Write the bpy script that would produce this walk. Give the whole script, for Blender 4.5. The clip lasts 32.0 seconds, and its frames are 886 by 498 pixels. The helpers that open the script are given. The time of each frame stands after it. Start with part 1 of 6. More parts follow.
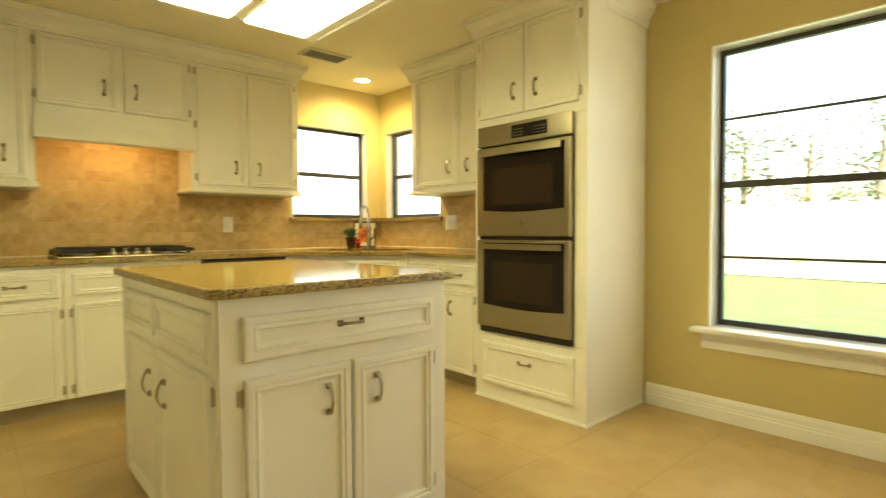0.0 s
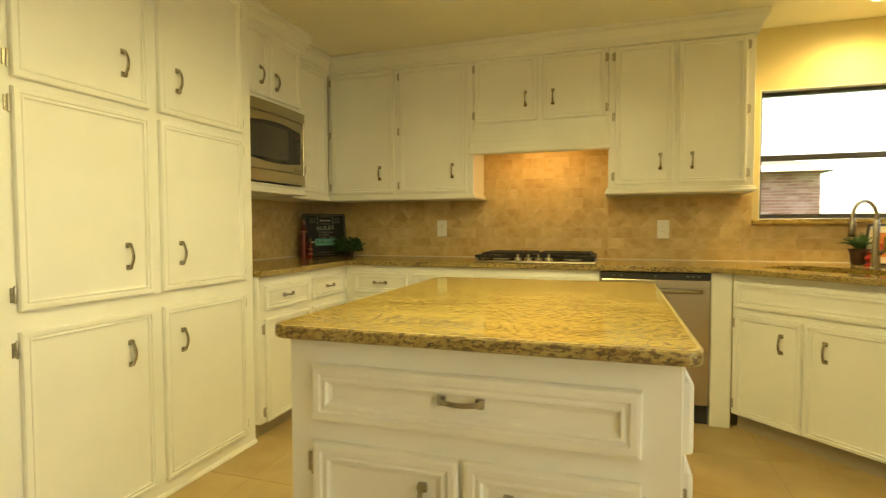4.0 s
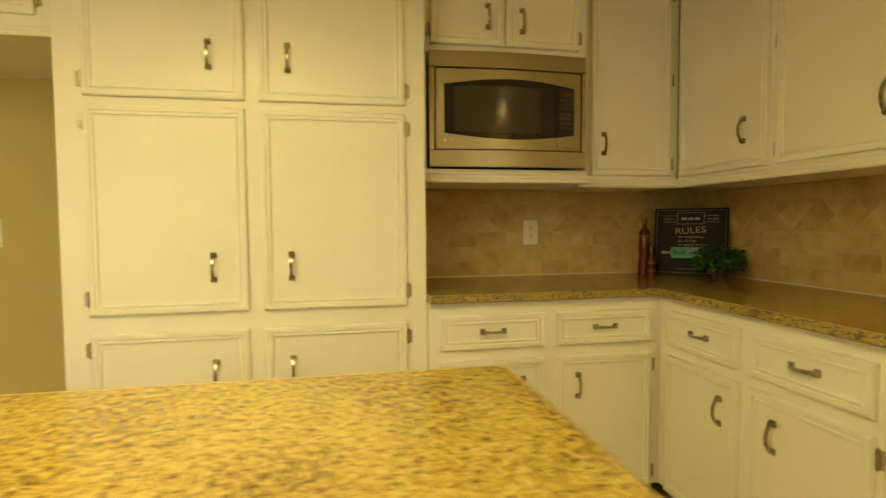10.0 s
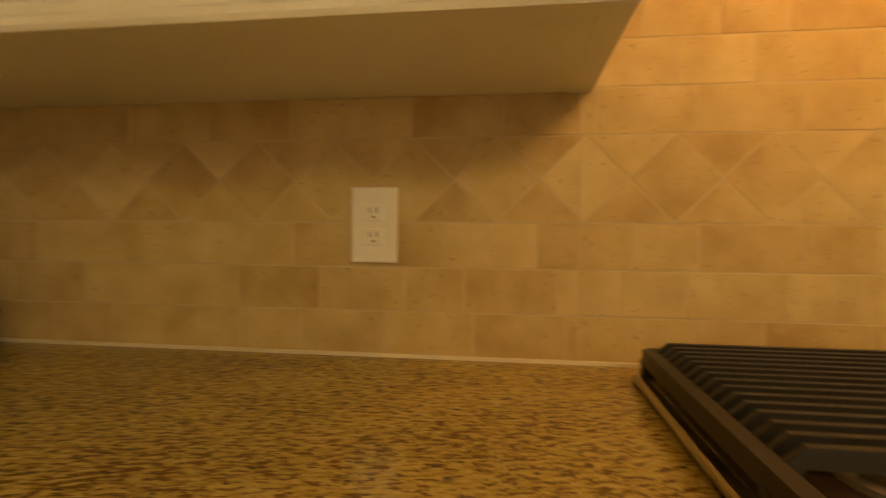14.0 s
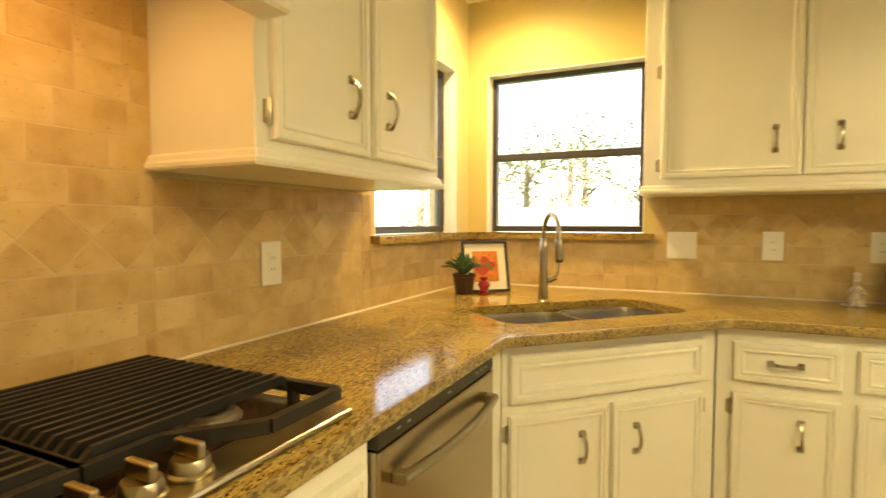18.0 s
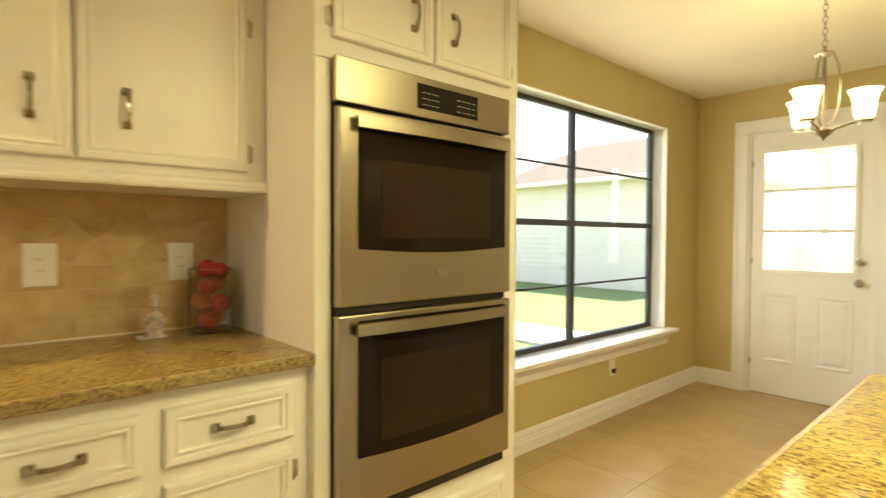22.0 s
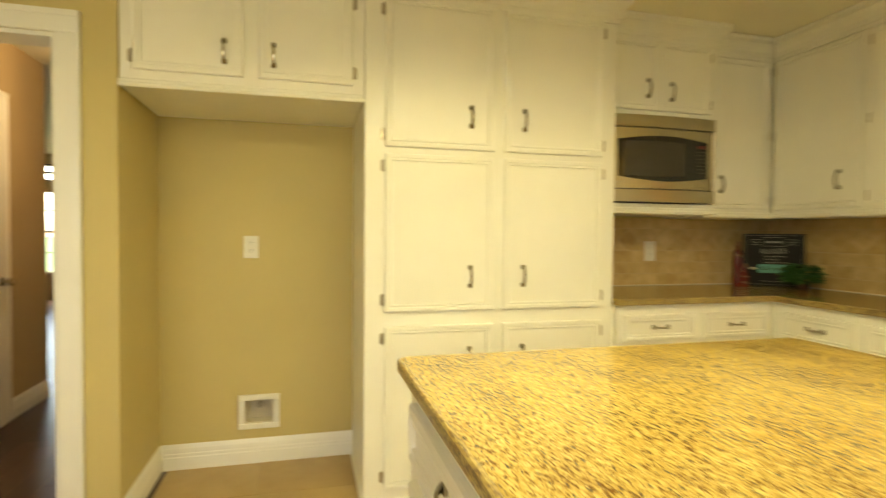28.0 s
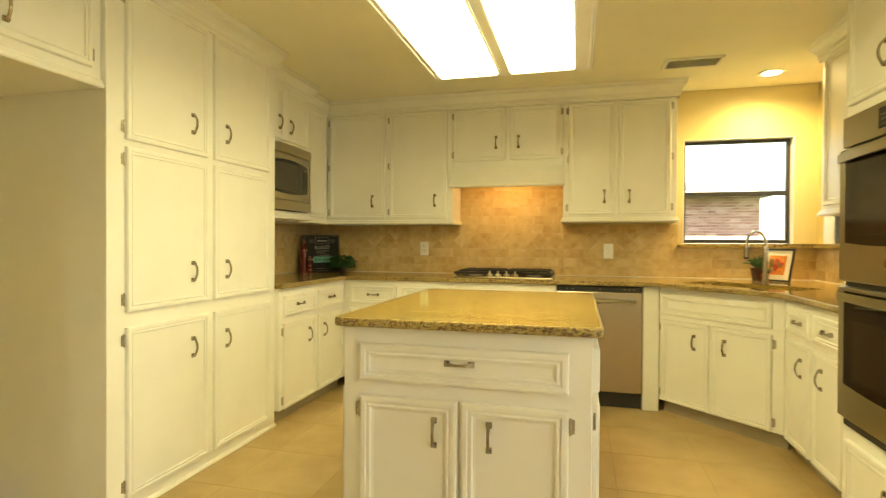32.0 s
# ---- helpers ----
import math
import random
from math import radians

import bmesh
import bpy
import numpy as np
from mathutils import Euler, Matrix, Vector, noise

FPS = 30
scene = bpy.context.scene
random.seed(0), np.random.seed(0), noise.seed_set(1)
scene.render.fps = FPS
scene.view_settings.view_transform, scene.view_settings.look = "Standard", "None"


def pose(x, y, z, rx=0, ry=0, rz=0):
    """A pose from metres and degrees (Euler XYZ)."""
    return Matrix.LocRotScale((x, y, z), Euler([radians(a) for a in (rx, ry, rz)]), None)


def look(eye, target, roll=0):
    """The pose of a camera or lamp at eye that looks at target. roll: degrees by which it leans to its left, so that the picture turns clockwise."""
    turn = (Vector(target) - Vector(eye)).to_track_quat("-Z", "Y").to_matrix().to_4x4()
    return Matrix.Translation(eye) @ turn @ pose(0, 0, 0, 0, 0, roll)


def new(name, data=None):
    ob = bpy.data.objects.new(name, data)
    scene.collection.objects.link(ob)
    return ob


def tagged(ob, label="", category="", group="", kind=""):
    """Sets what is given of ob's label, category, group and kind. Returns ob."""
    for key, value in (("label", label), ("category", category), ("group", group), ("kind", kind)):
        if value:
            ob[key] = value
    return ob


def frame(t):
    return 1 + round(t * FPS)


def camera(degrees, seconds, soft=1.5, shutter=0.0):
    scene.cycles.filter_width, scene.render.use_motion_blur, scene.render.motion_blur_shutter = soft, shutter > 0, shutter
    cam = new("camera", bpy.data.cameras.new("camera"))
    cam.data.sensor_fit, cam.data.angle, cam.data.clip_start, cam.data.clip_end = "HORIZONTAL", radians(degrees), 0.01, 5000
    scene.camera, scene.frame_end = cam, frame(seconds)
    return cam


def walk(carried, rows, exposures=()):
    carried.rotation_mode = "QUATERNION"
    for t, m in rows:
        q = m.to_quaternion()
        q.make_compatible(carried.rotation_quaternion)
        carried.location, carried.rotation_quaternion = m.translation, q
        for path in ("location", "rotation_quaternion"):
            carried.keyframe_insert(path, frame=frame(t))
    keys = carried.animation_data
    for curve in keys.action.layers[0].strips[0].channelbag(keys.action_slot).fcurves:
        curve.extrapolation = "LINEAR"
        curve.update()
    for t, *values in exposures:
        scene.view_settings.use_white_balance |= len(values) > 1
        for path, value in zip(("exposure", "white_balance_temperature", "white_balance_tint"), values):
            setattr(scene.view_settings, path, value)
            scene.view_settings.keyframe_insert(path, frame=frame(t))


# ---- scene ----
cam = camera(79.95, 32.0, soft=1.3, shutter=0.5)
PATH = [
    (0, (-1.609, -0.247, 1.078), (-0.263, 1.230, 1.004), -0.3),
    (0.5, (-1.496, -0.235, 1.061), (-0.402, 1.437, 0.991), -0.1),
    (1, (-1.353, -0.172, 1.063), (-0.482, 1.627, 0.995), -0.0),
    (1.5, (-1.221, -0.146, 1.066), (-0.631, 1.763, 1.001), -0.0),
    (2, (-1.072, -0.125, 1.099), (-0.793, 1.854, 1.026), -0.0),
    (2.5, (-0.935, -0.110, 1.118), (-0.897, 1.888, 1.048), 0.1),
    (4.5, (-0.141, 0.338, 1.163), (-0.950, 2.165, 1.077), -0.4),
    (5, (0.018, 0.477, 1.192), (-0.981, 2.208, 1.105), -0.6),
    (5.5, (0.190, 0.606, 1.218), (-1.040, 2.181, 1.131), -0.5),
    (6, (0.343, 0.688, 1.221), (-1.111, 2.058, 1.133), -0.2),
    (6.5, (0.426, 0.798, 1.220), (-1.144, 2.034, 1.133), -0.3),
    (7, (0.379, 0.942, 1.224), (-1.233, 2.121, 1.130), -0.2),
    (7.5, (0.349, 1.117, 1.221), (-1.319, 2.218, 1.125), -0.3),
    (8, (0.304, 1.330, 1.213), (-1.482, 2.226, 1.116), -0.2),
    (8.5, (0.205, 1.559, 1.200), (-1.624, 2.362, 1.098), -0.2),
    (9, (0.069, 1.786, 1.198), (-1.782, 2.537, 1.098), -0.2),
    (9.5, (-0.074, 1.997, 1.215), (-2.001, 2.525, 1.112), -0.3),
    (10, (-0.150, 2.215, 1.185), (-2.112, 2.590, 1.088), -0.4),
    (10.25, (-0.125, 2.440, 1.185), (-2.097, 2.755, 1.086), -0.4),
    (10.5, (-0.285, 2.575, 1.185), (-2.266, 2.830, 1.085), -0.5),
    (11, (-0.429, 2.690, 1.174), (-2.395, 3.043, 1.080), -0.6),
    (11.5, (-0.593, 2.811, 1.165), (-2.546, 3.230, 1.060), -0.8),
    (12, (-0.771, 2.909, 1.146), (-2.681, 3.494, 1.043), -0.7),
    (12.5, (-0.988, 3.006, 1.156), (-2.805, 3.834, 1.049), -0.3),
    (13, (-1.165, 3.105, 1.152), (-2.674, 4.414, 1.060), 0.0),
    (13.5, (-1.300, 3.164, 1.164), (-2.234, 4.927, 1.018), -0.5),
    (14, (-1.364, 3.235, 1.127), (-1.639, 5.215, 1.056), 0.4),
    (14.5, (-1.405, 3.187, 1.082), (-1.117, 5.165, 1.151), 1.4),
    (15, (-1.415, 3.116, 1.108), (-0.744, 5.000, 1.133), 0.3),
    (15.5, (-1.395, 3.067, 1.123), (-0.425, 4.816, 1.130), -0.0),
    (17.5, (-1.208, 3.024, 1.230), (0.505, 4.052, 1.145), -0.3),
    (18, (-1.172, 2.996, 1.241), (0.636, 3.845, 1.142), -0.0),
    (18.5, (-1.187, 3.024, 1.244), (0.728, 3.594, 1.154), -0.1),
    (19, (-1.198, 3.057, 1.240), (0.775, 3.373, 1.160), -0.2),
    (19.5, (-1.182, 3.083, 1.242), (0.815, 3.158, 1.175), -0.1),
    (20, (-1.093, 3.065, 1.251), (0.900, 2.903, 1.203), -0.1),
    (20.5, (-0.980, 3.061, 1.245), (0.974, 2.636, 1.204), 0.0),
    (21, (-0.774, 3.029, 1.243), (1.097, 2.324, 1.191), 0.3),
    (21.5, (-0.603, 2.935, 1.238), (1.094, 1.877, 1.185), 0.5),
    (22, (-0.416, 2.827, 1.228), (1.072, 1.491, 1.182), 0.3),
    (22.5, (-0.256, 2.754, 1.249), (0.960, 1.168, 1.196), 0.9),
    (23, (-0.108, 2.701, 1.241), (0.688, 0.866, 1.202), 0.7),
    (23.5, (-0.000, 2.540, 1.228), (0.457, 0.593, 1.198), 0.7),
    (24, (0.107, 2.431, 1.210), (0.294, 0.440, 1.190), 0.9),
    (24.5, (0.217, 2.328, 1.206), (0.069, 0.334, 1.195), 0.8),
    (26.5, (0.122, 1.587, 1.243), (-1.502, 0.420, 1.199), 0.2),
    (27, (0.103, 1.352, 1.222), (-1.758, 0.620, 1.177), -0.0),
    (27.5, (0.108, 1.198, 1.182), (-1.887, 1.061, 1.169), 0.5),
    (28, (0.228, 1.033, 1.229), (-1.708, 1.531, 1.175), 0.5),
    (28.5, (0.400, 0.830, 1.214), (-1.389, 1.723, 1.162), 0.4),
    (29, (0.470, 0.576, 1.221), (-1.159, 1.736, 1.177), 0.4),
    (29.5, (0.516, 0.354, 1.224), (-0.903, 1.763, 1.180), 0.5),
    (30, (0.478, 0.104, 1.210), (-0.815, 1.629, 1.167), 0.4),
    (30.5, (0.308, -0.133, 1.192), (-0.775, 1.548, 1.162), 0.5),
    (31, (0.126, -0.252, 1.189), (-0.757, 1.543, 1.161), 0.4),
    (31.5, (-0.071, -0.368, 1.194), (-0.758, 1.510, 1.170), 0.3),
    (32, (-0.248, -0.489, 1.182), (-0.746, 1.448, 1.161), 0.3),
]
EXPOSURES = [(0.0, 2.85, 8200, 4), (4.5, 2.75, 9500, 4), (6.0, 2.72, 11800, 4), (9.0, 2.6, 12000, 6), (11.0, 2.5, 11600, 13), (12.5, 2.45, 11600, 22), (13.0, 2.42, 11600, 28), (14.0, 2.58, 11600, 32), (15.5, 2.75, 11700, 32), (18.0, 3.05, 9000, 17), (20.0, 3.1, 7800, 12), (22.0, 2.95, 7900, 12), (24.0, 3.05, 7500, 9), (26.5, 3.1, 7700, 10), (28.5, 2.95, 8500, 9), (32.0, 3.07, 8500, 6)]
walk(cam, [(t, look(eye, target, roll)) for t, eye, target, roll in PATH], EXPOSURES)
SKY, TUBE = 0.13, 0.45

# world, sun, large lights
world = bpy.data.worlds.new("sky")
scene.world = world
world.use_nodes = True
wn = world.node_tree.nodes
sky = wn.new("ShaderNodeTexSky")
sky.sky_type, sky.sun_disc = "NISHITA", False
sky.sun_elevation, sky.sun_rotation = radians(52), radians(215)
wn["Background"].inputs["Strength"].default_value = SKY
world.node_tree.links.new(sky.outputs[0], wn["Background"].inputs[0])


def lamp(name, kind, m, energy, colour, **more):
    data = bpy.data.lights.new(name, kind)
    data.energy, data.color = energy, colour
    for key, value in more.items():
        if key == "size":
            data.shape, data.size, data.size_y = "RECTANGLE", value[0], value[1]
        elif key == "radius":
            data.shadow_soft_size = value
        elif key == "angle":
            data.angle = value
        elif key == "cone":
            data.spot_size, data.spot_blend = value
    ob = new(name, data)
    ob.matrix_world = m
    return ob


WARM = (0.98, 0.88, 0.25)
DAY = (0.93, 0.97, 1.0)
# the sun stands high in the south-west, behind the house
lamp("sun", "SUN", look((-4, -5.7, 9), (0, 0, 0)), 4.2, (1.0, 0.95, 0.86), angle=radians(0.6))
# the lamps of the house
lamp("tube_light_west", "AREA", look((-0.816, 1.70, 2.054), (-0.816, 1.70, 0)), TUBE, WARM, size=(0.27, 1.0))
lamp("tube_light_east", "AREA", look((-0.438, 1.70, 2.054), (-0.438, 1.70, 0)), TUBE, WARM, size=(0.27, 1.0))
# daylight standing in the opening of the large window
lamp("window_daylight", "AREA", look((1.545, -0.15, 1.30), (0.5, -0.15, 1.30)), 2.6, (1.0, 0.95, 0.80), size=(2.1, 1.5))
lamp("can_light", "SPOT", look((1.07, 3.745, 2.37), (1.07, 3.745, 0)), 11.0, (1.0, 0.76, 0.36), radius=0.05, cone=(radians(168), 1.0))
lamp("hood_light", "AREA", look((-0.815, 3.86, 1.73), (-0.815, 3.98, 0.9)), 0.40, (1.0, 0.59, 0.23), size=(0.44, 0.16))
lamp("utility_light", "POINT", pose(-1.55, -2.75, 2.2), 2.6, (0.93, 1.0, 0.88), radius=0.12)
# unseen lamp added to brighten the hall; it has no fixture
lamp("hall_fill_lamp", "POINT", pose(-3.2, -0.25, 2.25), 2.6, (1.0, 0.76, 0.48), radius=0.12)

# ---------------------------------------------------------------- materials


def principled(name):
    m = bpy.data.materials.new(name)
    m.use_nodes = True
    return m, m.node_tree, m.node_tree.nodes["Principled BSDF"]


def noise_node(nt, scale, detail=4.0, rough=0.55, stretch=None, space="Object", turn=0.0):
    tc = nt.nodes.new("ShaderNodeTexCoord")
    n = nt.nodes.new("ShaderNodeTexNoise")
    n.inputs["Scale"].default_value, n.inputs["Detail"].default_value, n.inputs["Roughness"].default_value = scale, detail, rough
    if stretch:
        mp = nt.nodes.new("ShaderNodeMapping")
        mp.inputs["Scale"].default_value = stretch
        if turn:
            tm = nt.nodes.new("ShaderNodeMapping")
            tm.inputs["Rotation"].default_value = (0, 0, radians(turn))
            nt.links.new(tc.outputs[space], tm.inputs[0])
            nt.links.new(tm.outputs[0], mp.inputs[0])
        else:
            nt.links.new(tc.outputs[space], mp.inputs[0])
        nt.links.new(mp.outputs[0], n.inputs["Vector"])
    else:
        nt.links.new(tc.outputs[space], n.inputs["Vector"])
    return n


def ramp_node(nt, source, stops, sharp=False):
    r = nt.nodes.new("ShaderNodeValToRGB")
    while len(r.color_ramp.elements) < len(stops):
        r.color_ramp.elements.new(0.5)
    for e, (p, c) in zip(r.color_ramp.elements, stops):
        e.position, e.color = p, (*c, 1) if len(c) == 3 else c
    if sharp:
        r.color_ramp.interpolation = "CONSTANT"
    nt.links.new(source, r.inputs[0])
    return r


def mix_node(nt, fac, a, b, kind="MIX"):
    x = nt.nodes.new("ShaderNodeMixRGB")
    x.blend_type = kind
    for i, v in ((0, fac), (1, a), (2, b)):
        if isinstance(v, (int, float)):
            x.inputs[i].default_value = v
        elif isinstance(v, tuple):
            x.inputs[i].default_value = (*v, 1)
        else:
            nt.links.new(v, x.inputs[i])
    return x.outputs[0]


def bump_node(nt, bsdf, height, strength, distance=0.002):
    b = nt.nodes.new("ShaderNodeBump")
    b.inputs["Strength"].default_value, b.inputs["Distance"].default_value = strength, distance
    nt.links.new(height, b.inputs["Height"])
    nt.links.new(b.outputs[0], bsdf.inputs["Normal"])


def plain(name, colour, rough=0.5, metal=0.0, vary=0.08, scale=9.0, grain=160.0, bump=0.06, coat=0.0, stretch=None, space="Object"):
    """A surface of one colour with broad and fine variation in tone, gloss and relief."""
    m, nt, b = principled(name)
    broad, fine = noise_node(nt, scale, space=space), noise_node(nt, grain, 3.0, stretch=stretch, space=space)
    dark = tuple(max(0.0, c * (1 - vary)) for c in colour)
    light = tuple(min(1.0, c * (1 + vary * 0.7)) for c in colour)
    r = ramp_node(nt, broad.outputs[0], [(0.3, dark), (0.7, light)])
    nt.links.new(mix_node(nt, 0.35 * vary / 0.08 if vary < 0.23 else 1.0, r.outputs[0], fine.outputs[1], "OVERLAY") if vary > 0.15 else r.outputs[0], b.inputs["Base Color"])
    rr = ramp_node(nt, fine.outputs[0], [(0.3, (rough * 0.86,) * 3), (0.7, (min(1, rough * 1.14),) * 3)])
    nt.links.new(rr.outputs[0], b.inputs["Roughness"])
    b.inputs["Metallic"].default_value = metal
    b.inputs["Coat Weight"].default_value = coat
    if bump:
        bump_node(nt, b, fine.outputs[0], bump, 0.001)
    return m


def granite_material(name, rough, shift=1.0, grey=0.0):
    """Gold granite: a mottled ground, clusters of brown grains, sparse black grains and pale quartz flecks."""
    m, nt, b = principled(name)
    big = noise_node(nt, 7.0, 3.0, 0.55, stretch=(0.7, 1.3, 1.0), turn=-10)
    mid = noise_node(nt, 120.0, 3.0, 0.60, stretch=(0.5, 1.25, 1.0), turn=-10)
    dark = noise_node(nt, 118.0, 3.5, 0.68, stretch=(0.46, 1.35, 1.0), turn=-10)
    black = noise_node(nt, 120.0, 2.0, 0.55, stretch=(0.55, 1.3, 1.0), turn=-4)
    fine = noise_node(nt, 260.0, 3.0, 0.6)
    base = ramp_node(nt, mid.outputs[0], [(0.34, (0.250, 0.160, 0.045)), (0.46, (0.370, 0.262, 0.082)), (0.56, (0.450, 0.338, 0.115)), (0.70, (0.540, 0.430, 0.180))])
    tone = mix_node(nt, 0.20, base.outputs[0], ramp_node(nt, big.outputs[0], [(0.36, (0.300, 0.180, 0.045)), (0.64, (0.540, 0.400, 0.130))]).outputs[0])
    drift = nt.nodes.new("ShaderNodeMath")
    drift.operation = "MULTIPLY_ADD"
    nt.links.new(big.outputs[0], drift.inputs[0])
    drift.inputs[1].default_value = 0.22
    nt.links.new(dark.outputs[0], drift.inputs[2])
    brown = ramp_node(nt, drift.outputs[0], [(0.525 * shift, (0.93, 0.93, 0.93)), (0.580 * shift, (0, 0, 0))])
    tone = mix_node(nt, brown.outputs[0], tone, (0.112, 0.052, 0.015))
    speck = ramp_node(nt, black.outputs[0], [(0.320 * shift, (0.95, 0.95, 0.95)), (0.370 * shift, (0, 0, 0))])
    tone = mix_node(nt, speck.outputs[0], tone, (0.030, 0.018, 0.010))
    pale = ramp_node(nt, fine.outputs[0], [(0.62, (0, 0, 0)), (0.69, (0.45, 0.45, 0.45))])
    tone = mix_node(nt, pale.outputs[0], tone, (0.68, 0.58, 0.36))
    if grey:
        tone = mix_node(nt, grey, tone, (0.30, 0.29, 0.22))
    nt.links.new(tone, b.inputs["Base Color"])
    b.inputs["Roughness"].default_value = rough
    b.inputs["Specular IOR Level"].default_value = 0.5
    bump_node(nt, b, fine.outputs[0] if rough < 0.2 else mid.outputs[0], 0.03 if rough < 0.2 else 0.35, 0.0006 if rough < 0.2 else 0.003)
    return m


def travertine_material():
    m, nt, b = principled("travertine")
    info = nt.nodes.new("ShaderNodeObjectInfo")
    tc = nt.nodes.new("ShaderNodeTexCoord")
    shift = nt.nodes.new("ShaderNodeVectorMath")
    shift.operation = "ADD"
    nt.links.new(tc.outputs["Object"], shift.inputs[0])
    spread = nt.nodes.new("ShaderNodeVectorMath")
    spread.operation = "SCALE"
    nt.links.new(info.outputs["Location"], spread.inputs[0])
    spread.inputs["Scale"].default_value = 3.7
    nt.links.new(spread.outputs[0], shift.inputs[1])
    cloud, pits = nt.nodes.new("ShaderNodeTexNoise"), nt.nodes.new("ShaderNodeTexNoise")
    cloud.inputs["Scale"].default_value, cloud.inputs["Detail"].default_value = 14.0, 7.0
    pits.inputs["Scale"].default_value, pits.inputs["Detail"].default_value = 120.0, 4.0
    nt.links.new(shift.outputs[0], cloud.inputs["Vector"])
    nt.links.new(shift.outputs[0], pits.inputs["Vector"])
    piece = ramp_node(nt, info.outputs["Random"], [(0.0, (0.47, 0.310, 0.132)), (0.18, (0.510, 0.343, 0.150)), (0.5, (0.570, 0.405, 0.188)), (0.8, (0.610, 0.445, 0.214)), (1.0, (0.680, 0.525, 0.280))])
    tone = mix_node(nt, 0.50, piece.outputs[0], ramp_node(nt, cloud.outputs[0], [(0.3, (0.390, 0.248, 0.100)), (0.5, (0.560, 0.405, 0.190)), (0.70, (0.700, 0.545, 0.300))]).outputs[0])
    spot = ramp_node(nt, pits.outputs[0], [(0.28, (0.6, 0.6, 0.6)), (0.35, (0, 0, 0))])
    tone = mix_node(nt, spot.outputs[0], tone, (0.26, 0.17, 0.09))
    nt.links.new(tone, b.inputs["Base Color"])
    b.inputs["Roughness"].default_value = 0.55
    bump_node(nt, b, cloud.outputs[0], 0.55, 0.006)
    return m


def floor_material():
    m, nt, b = principled("floor_tile")
    info = nt.nodes.new("ShaderNodeObjectInfo")
    tc = nt.nodes.new("ShaderNodeTexCoord")
    shift = nt.nodes.new("ShaderNodeVectorMath")
    nt.links.new(tc.outputs["Object"], shift.inputs[0])
    nt.links.new(info.outputs["Location"], shift.inputs[1])
    cloud, fine = nt.nodes.new("ShaderNodeTexNoise"), nt.nodes.new("ShaderNodeTexNoise")
    cloud.inputs["Scale"].default_value, cloud.inputs["Detail"].default_value = 5.5, 6.0
    fine.inputs["Scale"].default_value = 140.0
    nt.links.new(shift.outputs[0], cloud.inputs["Vector"])
    nt.links.new(shift.outputs[0], fine.inputs["Vector"])
    piece = ramp_node(nt, info.outputs["Random"], [(0.0, (0.446, 0.312, 0.142)), (1.0, (0.502, 0.363, 0.175))])
    tone = mix_node(nt, 0.55, piece.outputs[0], ramp_node(nt, cloud.outputs[0], [(0.3, (0.394, 0.265, 0.115)), (0.5, (0.472, 0.336, 0.157)), (0.7, (0.552, 0.412, 0.208))]).outputs[0])
    nt.links.new(tone, b.inputs["Base Color"])
    rr = ramp_node(nt, fine.outputs[0], [(0.3, (0.30,) * 3), (0.7, (0.42,) * 3)])
    nt.links.new(rr.outputs[0], b.inputs["Roughness"])
    bump_node(nt, b, cloud.outputs[0], 0.08, 0.003)
    return m


def steel_material(name, colour, rough, across=(1.0, 1.0, 260.0)):
    m, nt, b = principled(name)
    brush = noise_node(nt, 9.0, 2.0, 0.5, stretch=across)
    rr = ramp_node(nt, brush.outputs[0], [(0.3, (rough * 0.99,) * 3), (0.7, (rough * 1.02,) * 3)])
    tone = ramp_node(nt, brush.outputs[0], [(0.3, tuple(c * 0.985 for c in colour)), (0.7, colour)])
    nt.links.new(tone.outputs[0], b.inputs["Base Color"])
    nt.links.new(rr.outputs[0], b.inputs["Roughness"])
    b.inputs["Metallic"].default_value = 1.0
    return m


def glass_material(name, tint=(1, 1, 1), rough=0.0):
    m, nt, b = principled(name)
    b.inputs["Base Color"].default_value = (*tint, 1)
    b.inputs["Roughness"].default_value, b.inputs["Transmission Weight"].default_value, b.inputs["IOR"].default_value = rough, 1.0, 1.45
    return m


def glow_material(name, colour, strength):
    m, nt, b = principled(name)
    b.inputs["Base Color"].default_value = (0.9, 0.88, 0.82, 1)
    b.inputs["Emission Color"].default_value = (*colour, 1)
    b.inputs["Emission Strength"].default_value = strength
    return m


def island_material(name, stops, rough, bump=0.2):
    """Stuff of many joined pieces: each island of the mesh takes its own tone."""
    m, nt, b = principled(name)
    geo = nt.nodes.new("ShaderNodeNewGeometry")
    r = ramp_node(nt, geo.outputs["Random Per Island"], stops)
    fine = noise_node(nt, 60.0)
    nt.links.new(mix_node(nt, 0.3, r.outputs[0], fine.outputs[1], "OVERLAY"), b.inputs["Base Color"])
    b.inputs["Roughness"].default_value = rough
    bump_node(nt, b, fine.outputs[0], bump, 0.003)
    return m


CABINET = plain("cabinet_paint", (0.84, 0.83, 0.755), 0.34, vary=0.035, scale=3.0, grain=70, bump=0.05, stretch=(1, 1, 0.15))
WALL = plain("wall_paint", (0.575, 0.475, 0.222), 0.62, vary=0.04, scale=2.2, grain=230, bump=0.16)
CEILING = plain("ceiling_paint", (0.86, 0.825, 0.66), 0.8, vary=0.035, scale=2.0, grain=180, bump=0.22)
TRIM = plain("trim_paint", (0.83, 0.825, 0.79), 0.32, vary=0.03, scale=3.0, grain=90, bump=0.03)
# paler copy of the wall paint; the sink corner's lamplight is in its colour
LITWALL = plain("wall_paint_lit_copy", (0.66, 0.56, 0.30), 0.62, vary=0.035, scale=2.2, grain=230, bump=0.16)
